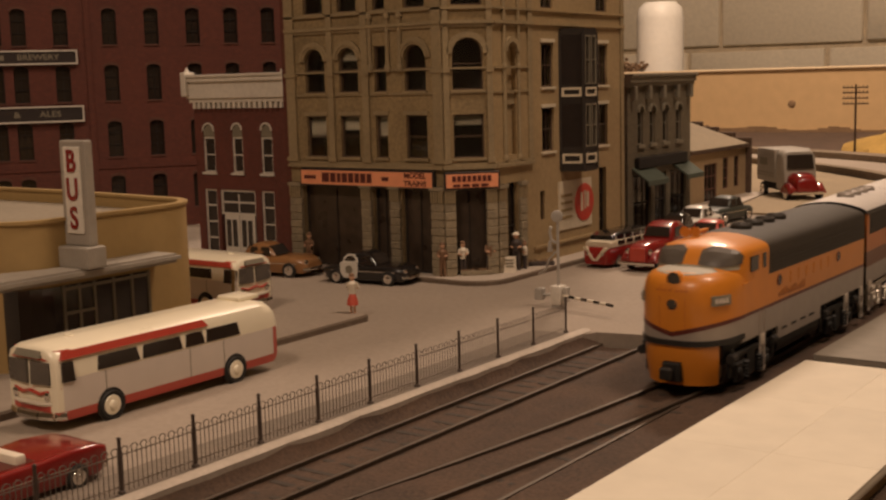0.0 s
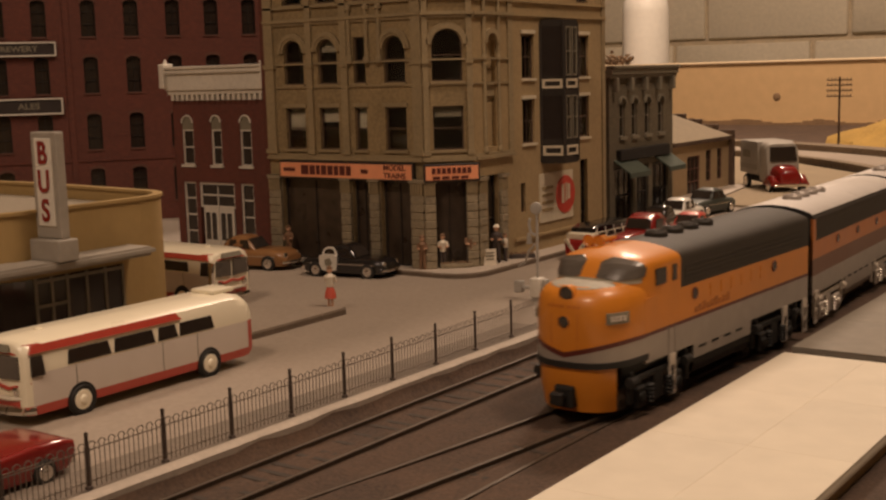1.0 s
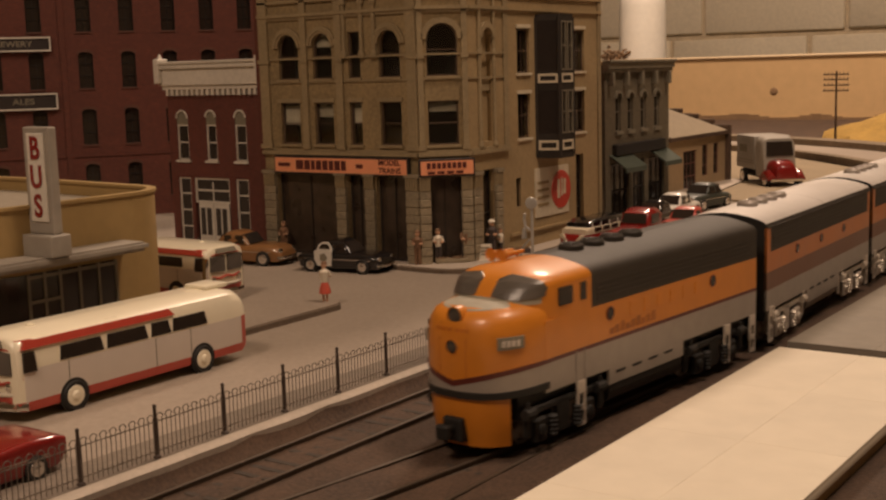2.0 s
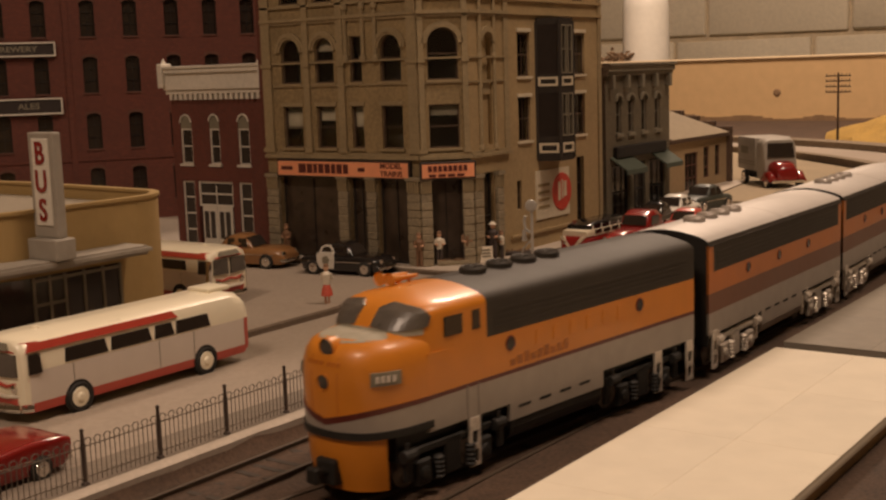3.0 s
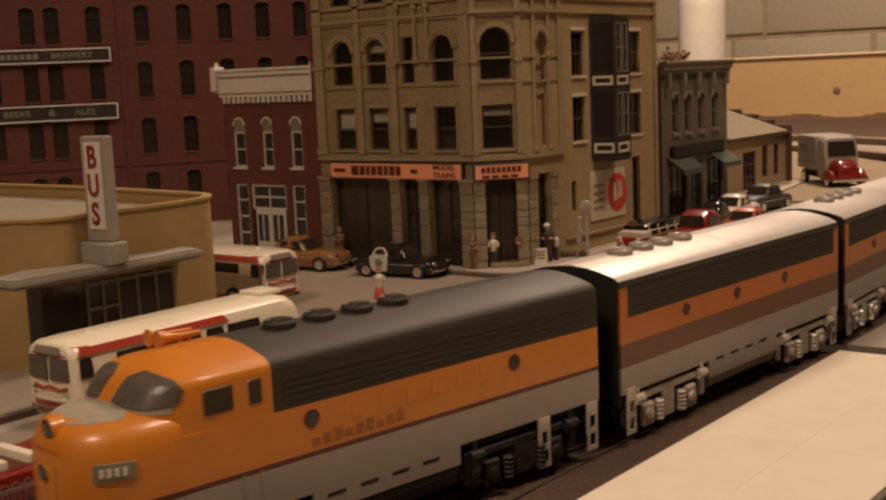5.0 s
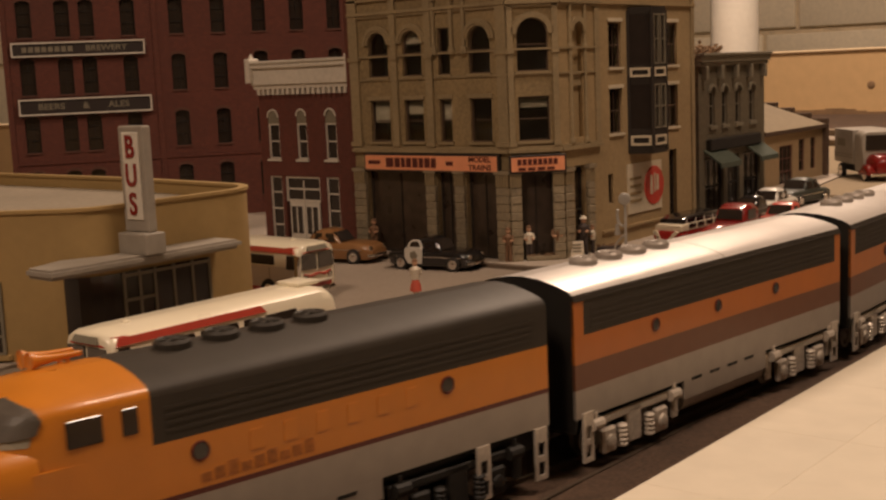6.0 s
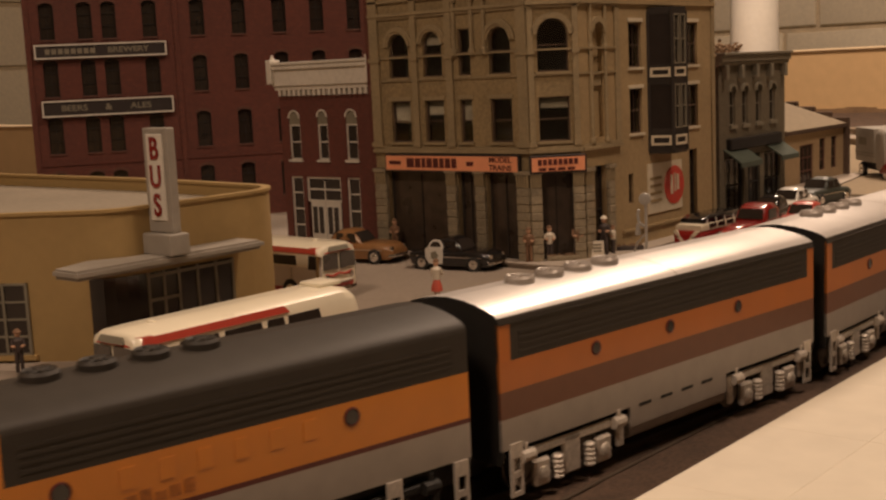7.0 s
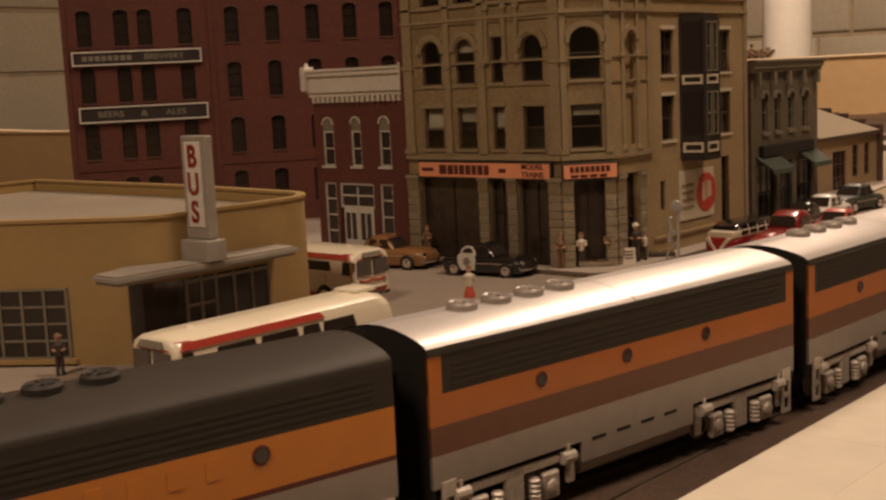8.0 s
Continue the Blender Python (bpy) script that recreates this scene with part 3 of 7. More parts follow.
for a, b in shop:
    window(wall_l, a, b, 0.0026, 0.0490, 0.0028, False, "iron", (0, 1), 0.0011, 0, "shop_pane", "shop_window")
for a, b in cols:
    for z in (FLOORS["r1"][0], FLOORS["r2"][0], 0.1440):
        bm = bmesh.new()
        sill(bm, a, b, z)
        part("sill", bm, "stone_trim", wall_l)
    bm = bmesh.new()
    box(bm, a - 0.0012, b + 0.0012, -0.0007, 0.0002, FLOORS["r1"][1], FLOORS["r1"][1] + 0.0022)
    part("lintel", bm, "stone_trim", wall_l)
for i, (a, b) in enumerate(cols):
    if i != 2:
        bm = bmesh.new()
        hood(bm, a, b, FLOORS["r2"][1], 0.0036, 0.0012)
        hood(bm, a - 0.0012, b + 0.0012, FLOORS["r2"][1] + 0.0012, 0.0010, 0.0018)
        part("arch", bm, "stone_trim", wall_l)


def band(bm, u0, u1, z0, z1, out):
    box(bm, u0, u1, -out, 0.0002, z0, z1)


def courses(wall, u0, u1, mat="stone_trim"):
    """Belt courses and the cornices above the second floor."""
    for z0, z1, out in ((0.0590, 0.0608, 0.0024), (0.0608, 0.0622, 0.0014), (0.0985, 0.0995, 0.0009), (0.1112, 0.1122, 0.0011), (0.1330, 0.1345, 0.0012), (0.1345, 0.1362, 0.0022), (0.1420, 0.1432, 0.0016), (ROOF - 0.010, ROOF, 0.004)):
        bm = bmesh.new()
        band(bm, u0, u1, z0, z1, out)
        part("belt_course", bm, mat, wall)


courses(wall_l, 0.0, 0.1091)


def pilaster(wall, u, wide, z0, z1, out=0.0016, capital=True):
    bm = bmesh.new()
    box(bm, u - wide / 2, u + wide / 2, -out, 0.0002, z0, z1)
    if capital:
        box(bm, u - wide * 0.65, u + wide * 0.65, -out - 0.0007, 0.0002, 0.1095, 0.1118)
        box(bm, u - wide * 0.65, u + wide * 0.65, -out - 0.0007, 0.0002, z0, z0 + 0.0025)
    part("pilaster", bm, "stone_trim", wall)


def column(wall, u, r, z0, z1):
    """A slim round shaft with cap and base."""
    bm = bmesh.new()
    rod(bm, (u, -r * 0.6, z0), (u, -r * 0.6, z1), r, 0, 12)
    for z in (z0, 0.111, z1 - 0.003):
        lathe(bm, (u, -r * 0.6, z), (0, 0, 1), [(0, r * 1.5), (0.001, r * 1.7), (0.003, r * 1.15)], 0, 12)
    part("column", bm, "stone_trim", wall, "", True)


for u, w in ((0.0035, 0.0065), (0.0332, 0.0040), (0.0580, 0.0045), (0.1062, 0.0058)):
    pilaster(wall_l, u, w, 0.0622, ROOF)
for u in (0.0617, 0.0737, 0.0820):
    column(wall_l, u, 0.0013, 0.1120, 0.1420)


def rusticated_pier(wall, u, wide, z0, z1, deep=0.0024):
    """A shop-front pier of rough stone blocks."""
    bm = bmesh.new()
    box(bm, u - wide / 2 + 0.0004, u + wide / 2 - 0.0004, -deep + 0.0003, 0.0002, z0, z1)
    box(bm, u - wide / 2 - 0.0006, u + wide / 2 + 0.0006, -deep - 0.0008, 0.0002, z1 - 0.002, z1)
    pier = part("pier", bm, "pier", wall)
    n = max(6, round((z1 - z0 - 0.009) / 0.0042))
    high = (z1 - z0 - 0.009) / n
    bm = bmesh.new()
    rounded(bm, -wide / 2, wide / 2, -deep, 0.0001, 0.0001, high - 0.0001, 0.0004, 0, 1)
    for v in bm.verts:
        v.co.y += 0.0003 * noise.noise(v.co * 900)
    stone = part("stone", bm, "pier", pier, "", False, pose(u, 0, z0))
    for i in range(1, n):
        again(stone, "stone", pier, pose(u, -0.0003 * (i % 2), z0 + i * high))
    bm = bmesh.new()
    for k in range(5):
        box(bm, u - wide / 2 + wide * (k + 0.2) / 5, u - wide / 2 + wide * (k + 0.75) / 5, -deep - 0.0004, 0, z1 - 0.0085, z1 - 0.0022)
    part("fluting", bm, "stone_trim", pier)


for u, w in ((0.0044, 0.0088), (0.0565, 0.0070), (0.0764, 0.0066), (0.1049, 0.0084)):
    rusticated_pier(wall_l, u, w, 0.0026, 0.0500)

# cut-off corner
cut = 0.0187
CORNER = pose(-0.3697, 0.5173, 0, 0, 0, 45)
cl = cut * math.sqrt(2)
bm = bmesh.new()
cw = (0.0050, 0.0214)
wall_mesh(bm, 0, cl, 0.0026, ROOF, 0.004, [(0.0036, cl - 0.0036, 0.0026, 0.0490, False), (*cw, *FLOORS["r1"], False), (*cw, FLOORS["r2"][0], 0.1275, True), (*cw, 0.144, 0.164, False)])
wall_c = part("wall", bm, "stone", bank, "", False, CORNER)
window(wall_c, *cw, *FLOORS["r1"], 0.0016, False, "sash", (1, 0), 0.0008, 0.25)
window(wall_c, *cw, FLOORS["r2"][0], 0.1275, 0.0016, True, "sash", (1, 0), 0.0008)
window(wall_c, *cw, 0.144, 0.164, 0.0016, False, "sash", (1, 0), 0.0008)
window(wall_c, 0.0036, cl - 0.0036, 0.0026, 0.0490, 0.0030, False, "iron", (0, 1), 0.0012, 0, "shop_pane", "shop_door")
for z in (FLOORS["r1"][0], FLOORS["r2"][0]):
    bm = bmesh.new()
    sill(bm, *cw, z)
    part("sill", bm, "stone_trim", wall_c)
bm = bmesh.new()
hood(bm, *cw, 0.1275, 0.0030, 0.0012)
part("arch", bm, "stone_trim", wall_c)
courses(wall_c, -0.0008, cl + 0.0008)
pilaster(wall_c, 0.0016, 0.0030, 0.0622, ROOF, 0.0012)
pilaster(wall_c, cl - 0.0016, 0.0030, 0.0622, ROOF, 0.0012)
rusticated_pier(wall_c, 0.0020, 0.0060, 0.0026, 0.0500)
rusticated_pier(wall_c, cl - 0.0020, 0.0060, 0.0026, 0.0500)

# side wall along the cross street
SIDE = pose(-0.3510, 0.5360, 0, 0, 0, 90)
S0 = 0.5360
end = 0.683 - S0
sw = [(0.5854 - S0, 0.5986 - S0), (0.6484 - S0, 0.6628 - S0)]
niche = (0.5483 - S0, 0.5585 - S0)
bm = bmesh.new()
ops = [(*c, z0, z1, False) for c in sw for z0, z1 in ((0.0645, 0.0893), (0.1006, 0.1246), (0.144, 0.164))]
ops += [(0.5823 - S0, 0.5874 - S0, 0.0262, 0.0426, False), (0.6512 - S0, 0.6604 - S0, 0.0026, 0.0510, False), (niche[0], niche[1], 0.0026, 0.0500, False), (niche[0], niche[1], 0.0650, 0.1250, True)]
wall_mesh(bm, 0, end, 0.0026, ROOF, 0.004, ops)
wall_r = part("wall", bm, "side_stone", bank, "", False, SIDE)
for c in sw:
    for z0, z1 in ((0.0645, 0.0893), (0.1006, 0.1246), (0.144, 0.164)):
        window(wall_r, *c, z0, z1, 0.0014, False, "sash", (1, 1), 0.0009)
window(wall_r, 0.5823 - S0, 0.5874 - S0, 0.0262, 0.0426, 0.0016, False, "sash", (1, 0), 0.0006)
window(wall_r, 0.6512 - S0, 0.6604 - S0, 0.0026, 0.0510, 0.0024, False, "iron", (2, 0), 0.0010, 0, "glass_dark", "side_door")
window(wall_r, niche[0], niche[1], 0.0026, 0.0500, 0.0024, False, "iron", (1, 0), 0.0010, 0, "glass_dark", "side_door")
for c in sw:
    for z in (0.0645, 0.1006):
        bm = bmesh.new()
        sill(bm, *c, z)
        part("sill", bm, "cream", wall_r)
        bm = bmesh.new()
        box(bm, c[0] - 0.001, c[1] + 0.001, -0.0008, 0.0002, z + 0.0246, z + 0.0266)
        part("lintel", bm, "cream", wall_r)
bm = bmesh.new()
hood(bm, niche[0], niche[1], 0.1250, 0.0028, 0.0020)
part("arch", bm, "stone_trim", wall_r)
bm = bmesh.new()
box(bm, niche[0] - 0.0005, niche[1] + 0.0005, 0.0026, 0.0034, 0.0640, 0.1255)
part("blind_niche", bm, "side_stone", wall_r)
bm = bmesh.new()
box(bm, niche[0], niche[1], 0.0010, 0.0026, 0.0920, 0.0990)
part("spandrel", bm, "stone_trim", wall_r)
column(wall_r, niche[0] - 0.0020, 0.0012, 0.0622, ROOF - 0.010)
column(wall_r, niche[1] + 0.0020, 0.0011, 0.0622, ROOF - 0.010)
pilaster(wall_r, 0.0365, 0.0045, 0.0622, ROOF, 0.0010, False)
rusticated_pier(wall_r, 0.0045, 0.0075, 0.0026, 0.0500)
rusticated_pier(wall_r, niche[1] + 0.0035, 0.0060, 0.0026, 0.0500)
courses(wall_r, 0.0, 0.0385)
for z0, z1, out in ((0.0108, 0.0122, 0.0016), (0.1345, 0.1362, 0.0016), (0.1420, 0.1432, 0.0016), (ROOF - 0.010, ROOF, 0.004)):
    bm = bmesh.new()
    band(bm, 0.0385, end, z0, z1, out)
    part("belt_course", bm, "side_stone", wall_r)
pilaster(wall_r, end - 0.0020, 0.0040, 0.0026, ROOF, 0.0010, False)

# two-storey bay window on the side wall
bay = bmesh.new()
b0, b1, out = 0.6055 - S0, 0.6310 - S0, 0.0135
shape = [(b0, 0.0), (b0 + 0.004, -out), (b0 + 0.0190, -out), (b1, 0.0)]
for z0, z1 in ((0.0520, 0.0545), (0.0640, 0.0660), (0.0905, 0.0945), (0.1000, 0.1015), (0.1290, 0.1330)):
    prism(bay, shape, z0, z1)
for x, y in shape[:3] + [shape[3]]:
    rod(bay, (x, y * 0.97, 0.0530), (x, y * 0.97, 0.1310), 0.0012, 0, 6)
bay_part = part("bay_window", bay, "iron", wall_r, "dark painted bay window with cream panels")
bm = bmesh.new()
for z0, z1 in ((0.0660, 0.0905), (0.1015, 0.1290)):
    prism(bm, [(x * 1.0, y * 0.93) for x, y in shape], z0, z1)
part("pane", bm, "bay_pane", bay_part)
for z0, z1 in ((0.0545, 0.0640), (0.0945, 0.1000)):
    bm = bmesh.new()
    prism(bm, [(x, y * 0.99) for x, y in shape], z0, z1)
    part("apron", bm, "iron", bay_part)
for z0, z1 in ((0.0566, 0.0622), (0.0946, 0.0998)):
    for a, b in zip(shape[:2], shape[1:3]):
        a, b = Vector(a), Vector(b)
        d = (b - a).normalized()
        face = Vector((d.y, -d.x)) if d.x > 0.5 else Vector((-abs(d.y), -abs(d.x)))
        ends_uv = []
        for inset, zi in ((0.0012, 0.0), (0.0026, 0.0013)):
            p, q = a + d * inset, b - d * inset
            ends_uv.append([(p, z0 + zi), (q, z0 + zi), (q, z1 - zi), (p, z1 - zi)])
        rings = []
        for (p, zp), (q, zq) in zip(*ends_uv):
            rings.append([(*(p + face * 0.0006), zp), (*(p - face * 0.0004), zp), (*(q - face * 0.0004), zq), (*(q + face * 0.0006), zq)])
        bm = bmesh.new()
        loft(bm, rings + rings[:1], caps=False)
        bmesh.ops.remove_doubles(bm, verts=bm.verts[:], dist=1e-6)
        part("panel_frame", bm, "cream", bay_part)
for z0, z1 in ((0.0660, 0.0905), (0.1015, 0.1290)):
    for k in range(2):
        u0, u1, zm = b0 + 0.0052 + k * 0.0072, b0 + 0.0108 + k * 0.0072, (z0 + z1) / 2
        rings = [[(x, -out - 0.0004, z), (x, -out * 0.92, z), (p, -out * 0.92, q), (p, -out - 0.0004, q)] for (x, z), (p, q) in zip(((u0, z0), (u1, z0), (u1, z1), (u0, z1)), ((u0 + 0.0008, z0 + 0.0008), (u1 - 0.0008, z0 + 0.0008), (u1 - 0.0008, z1 - 0.0008), (u0 + 0.0008, z1 - 0.0008)))]
        bm = bmesh.new()
        loft(bm, rings + rings[:1], caps=False)
        bmesh.ops.remove_doubles(bm, verts=bm.verts[:], dist=1e-6)
        part("sash", bm, "trim_grey", bay_part)
        bm = bmesh.new()
        box(bm, u0 + 0.0008, u1 - 0.0008, -out - 0.0003, -out * 0.92, zm - 0.0004, zm + 0.0004)
        part("sash_bar", bm, "trim_grey", bay_part)

# back and roof; near-black floors and core paint in the unlit inside
bm = bmesh.new()
prism(bm, [(-0.4788, 0.5215), (-0.4788, 0.683), (-0.4828, 0.683), (-0.4828, 0.5173), (-0.4788, 0.5173)][::-1], 0.0026, ROOF)
part("wall", bm, "brick_dark", bank)
bm = bmesh.new()
box(bm, -0.4788, -0.355, 0.679, 0.683, 0.0026, ROOF)
part("wall", bm, "brick_dark", bank)
plan = [(-0.4780, 0.524), (-0.3720, 0.524), (-0.3565, 0.5395), (-0.3565, 0.678), (-0.4780, 0.678)]
bm = bmesh.new()
prism(bm, plan, ROOF - 0.004, ROOF - 0.001)
part("roof", bm, "deck", bank)
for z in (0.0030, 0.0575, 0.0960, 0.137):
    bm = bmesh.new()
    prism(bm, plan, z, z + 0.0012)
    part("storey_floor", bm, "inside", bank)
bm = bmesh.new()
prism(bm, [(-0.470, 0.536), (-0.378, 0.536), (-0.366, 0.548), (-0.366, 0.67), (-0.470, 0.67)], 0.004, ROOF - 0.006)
part("inner_wall", bm, "inside", bank, "near-black core that stands in for the unlit inside")

# shop signs: orange boards with dark borders; the trade name stays plain bars
def shop_sign(wall, u0, u1, z0, z1, bars, words, y=-0.0030):
    bm = bmesh.new()
    rounded(bm, u0, u1, y, y + 0.0024, z0, z1, 0.0003, 0, 1)
    sign = part("shop_sign", bm, "ink", wall, "orange shop sign with a black border")
    bm = bmesh.new()
    box(bm, u0 + 0.0010, u1 - 0.0010, y - 0.0003, y + 0.0005, z0 + 0.0011, z1 - 0.0011)
    part("sign_face", bm, "sign_orange", sign)
    for a, b, c, d in bars:
        bm = bmesh.new()
        box(bm, a, b, y - 0.0006, y, c, d)
        part("name_bar", bm, "sign_ink", sign)
    for text, u, z, size in words:
        lettering(text, size, pose(u, y - 0.0004, z), "sign_ink", sign, wide=1.1)
    return sign


bars = []
u = 0.0262
for w in (0.0062, 0.0048, 0.0036, 0.0046, 0.0046, 0.0040, 0.0046, 0.0042):
    bars.append((u, u + w - 0.0010, 0.0510, 0.0562))
    u += w
bars += [(0.0130, 0.0215, 0.0526, 0.0545), (0.0690, 0.0735, 0.0524, 0.0545)]
shop_sign(wall_l, 0.0094, 0.1036, 0.0484, 0.0585, bars, [("MODEL", 0.0915, 0.0556, 0.0040), ("TRAINS", 0.0915, 0.0514, 0.0040)])
bars = [(0.0030 + i * 0.0027, 0.0030 + i * 0.0027 + 0.0019, 0.0528, 0.0558) for i in range(8)]
bars += [(0.0034 + i * 0.0050, 0.0034 + i * 0.0050 + 0.0038, 0.0500, 0.0514) for i in range(4)]
shop_sign(wall_c, -0.0012, cl + 0.0022, 0.0484, 0.0578, bars, [], -0.0036)
# side wall billboard: cream poster with a red roundel, its lettering as plain bars
bm = bmesh.new()
box(bm, 0.6020 - S0, 0.6405 - S0, -0.0008, 0.0001, 0.0180, 0.0462)
poster = part("wall_poster", bm, "cream", wall_r, "faded cream wall advertisement with a red roundel")
bm = bmesh.new()
lathe(bm, (0.6310 - S0, -0.0007, 0.0322), (0, -1, 0), [(0, 0.0112), (0.0006, 0.0110)], 0, 28)
part("roundel", bm, "sign_red", poster)
for a, b, c, d in ((-0.0050, -0.0026, -0.005, 0.006), (-0.0008, 0.0006, -0.004, 0.007), (0.0018, 0.0044, -0.003, 0.006)):
    bm = bmesh.new()
    box(bm, 0.6310 - S0 + a, 0.6310 - S0 + b, -0.0017, -0.0010, 0.0322 + c, 0.0322 + d)
    part("name_bar", bm, "cream", poster)
for i in range(4):
    bm = bmesh.new()
    box(bm, 0.6040 - S0, 0.6165 - S0, -0.0011, -0.0006, 0.0370 - i * 0.0042, 0.0386 - i * 0.0042)
    part("text_bar", bm, "stone", poster)


# ---- small brick shop with a white cornice ----
store = thing("brick_shop", "narrow red brick shop with white cornice and white window trim", "building")
SX = 0.5656
sm = pose(-SX, 0.5250, 0)
wcols = [(SX - 0.5585, SX - 0.5487), (SX - 0.5335, SX - 0.5249), (SX - 0.5095, SX - 0.5003)]
bm = bmesh.new()
ops = [(a, b, 0.0535, 0.0837, True) for a, b in wcols]
ops += [(0.0060, 0.0165, 0.0026, 0.0430, False), (0.0195, 0.0492, 0.0026, 0.0430, False), (0.0545, 0.0650, 0.0026, 0.0430, False)]
wall_mesh(bm, 0, 0.0785, 0.0026, 0.1130, 0.003, ops)
sw_wall = part("wall", bm, "brick_red", store, "", False, sm)
for a, b in wcols:
    window(sw_wall, a, b, 0.0535, 0.0750, 0.0006, False, "trim_white", (1, 0), 0.0009, 0, "glass_dark")
    bm = bmesh.new()
    pts = arch_points(a, b, 0.0837)
    vs = [bm.verts.new((x, 0.0004, z)) for x, z in pts] + [bm.verts.new((a, 0.0004, 0.0750)), bm.verts.new((b, 0.0004, 0.0750))]
    bm.faces.new(vs)
    r = bmesh.ops.extrude_face_region(bm, geom=bm.faces[:])
    for v in r["geom"]:
        if isinstance(v, bmesh.types.BMVert):
            v.co.y = 0.0022
    part("arch_panel", bm, "trim_grey", sw_wall)
    bm = bmesh.new()
    hood(bm, a + 0.0007, b - 0.0007, 0.0830, 0.0009, 0.0006)
    part("window_hood", bm, "trim_white", sw_wall)
    bm = bmesh.new()
    sill(bm, a, b, 0.0535)
    part("window_sill", bm, "trim_white", sw_wall)
window(sw_wall, 0.0060, 0.0165, 0.0026, 0.0430, 0.0008, False, "trim_white", (3, 0), 0.0011, 0, "glass_dark", "shop_window")
window(sw_wall, 0.0545, 0.0650, 0.0026, 0.0430, 0.0008, False, "trim_white", (3, 0), 0.0011, 0, "glass_dark", "shop_window")
window(sw_wall, 0.0195, 0.0492, 0.0275, 0.0430, 0.0008, False, "trim_white", (1, 1), 0.0013, 0, "glass_dark", "transom")
for k in range(2):
    u = 0.0215 + k * 0.0130
    bm = bmesh.new()
    rounded(bm, u, u + 0.0126, 0.0008, 0.0020, 0.0026, 0.0275, 0.0003, 0, 1)
    door = part("door", bm, "trim_white", sw_wall, "white double door with tall panes")
    for j in range(2):
        bm = bmesh.new()
        box(bm, u + 0.0018 + j * 0.0052, u + 0.0054 + j * 0.0052, 0.0004, 0.0009, 0.0080, 0.0245)
        part("pane", bm, "glass_dark", door)
bm = bmesh.new()
for i in range(4):
    z0, z1, o = ((0.0960, 0.0985, 0.0030), (0.0985, 0.1085, 0.0044), (0.1085, 0.1112, 0.0062), (0.1112, 0.1130, 0.0072))[i]
    rounded(bm, -0.0005 - o * 0.2, 0.0785 + 0.004 + o * 0.3, -o, 0.001, z0, z1, 0.0004, 0, 1)
cor = part("cornice", bm, "trim_white", sw_wall)
for u in (-0.0008, 0.0830):
    bm = bmesh.new()
    rounded(bm, u - 0.0022, u + 0.0022, -0.0075, 0.001, 0.1000, 0.1148, 0.0005, 0, 1)
    rod(bm, (u, -0.0035, 0.1148), (u, -0.0035, 0.1178), 0.0017, 0, 8, 0.0003)
    part("cornice_bracket", bm, "trim_white", cor)
for i in range(18):
    bm = bmesh.new()
    u = 0.0022 + i * 0.0043
    box(bm, u, u + 0.0021, -0.0028, 0.0005, 0.0926, 0.0961)
    part("dentil", bm, "trim_white", cor)
bm = bmesh.new()
box(bm, -SX, -SX + 0.003, 0.528, 0.598, 0.0026, 0.1080)
box(bm, -SX + 0.0755, -SX + 0.0785, 0.528, 0.598, 0.0026, 0.1080)
box(bm, -SX, -SX + 0.0785, 0.595, 0.598, 0.0026, 0.1080)
part("wall", bm, "brick_dark", store)
bm = bmesh.new()
box(bm, -SX + 0.003, -SX + 0.0755, 0.528, 0.595, 0.1020, 0.1040)
part("roof", bm, "deck", store)

# ---- brewery ----
brew = thing("brewery_building", "tall dark red brick brewery with dark windows and two signs", "building")
turn = math.degrees(math.atan2(0.812, 0.583))
BM = pose(-0.8115, 0.5036, 0, 0, 0, turn)
OFF = 0.0128
lcols = [c + OFF for c in (0.0035, 0.0303, 0.0475, 0.0770)]
rcols = [c + OFF for c in (0.1121, 0.1431, 0.1740, 0.2030, 0.2320, 0.262)]
rows = [0.0965 - 0.0822, 0.0554, 0.0976, 0.1393, 0.181]
bm = bmesh.new()
ops = []
for c in lcols + rcols:
    for z in rows:
        ops.append((c - 0.0053, c + 0.0053, z, z + 0.0268, 0.0028))
wall_mesh(bm, 0, 0.30, 0.0, 0.235, 0.004, ops)
bw = part("wall", bm, "brick_dark", brew, "", False, BM)
for c in lcols + rcols:
    for z in rows:
        window(bw, c - 0.0053, c + 0.0053, z, z + 0.0268, 0.0018, 0.0028, "inside", (2, 1), 0.0006, 0, "glass_dark")
        bm = bmesh.new()
        box(bm, c - 0.0060, c + 0.0060, -0.0009, 0.0002, z - 0.0012, z)
        part("window_sill", bm, "brick_sill", bw)
        bm = bmesh.new()
        heads = zip(arch_points(c - 0.0062, c + 0.0062, z + 0.0286, 8, 0.0030), arch_points(c - 0.0053, c + 0.0053, z + 0.0268, 8, 0.0028))
        loft(bm, [[(a, 0.0001, b), (a, -0.0006, b), (d, -0.0006, e), (d, 0.0001, e)] for (a, b), (d, e) in heads])
        part("lintel", bm, "brick_sill", bw)
for u in (0.0015, 0.1085, 0.2985):
    bm = bmesh.new()
    box(bm, u - 0.0015, u + 0.0025, -0.0010, 0.0002, 0, 0.235)
    part("pilaster", bm, "brick_dark", bw)
for z in (0.0465, 0.2290):
    bm = bmesh.new()
    band(bm, 0, 0.30, z, z + 0.0016, 0.0009)
    part("belt_course", bm, "brick_dark", bw)
bm = bmesh.new()
box(bm, 0.0005, 0.004, 0.004, 0.14, 0, 0.235)
box(bm, 0.296, 0.30, 0.004, 0.14, 0, 0.235)
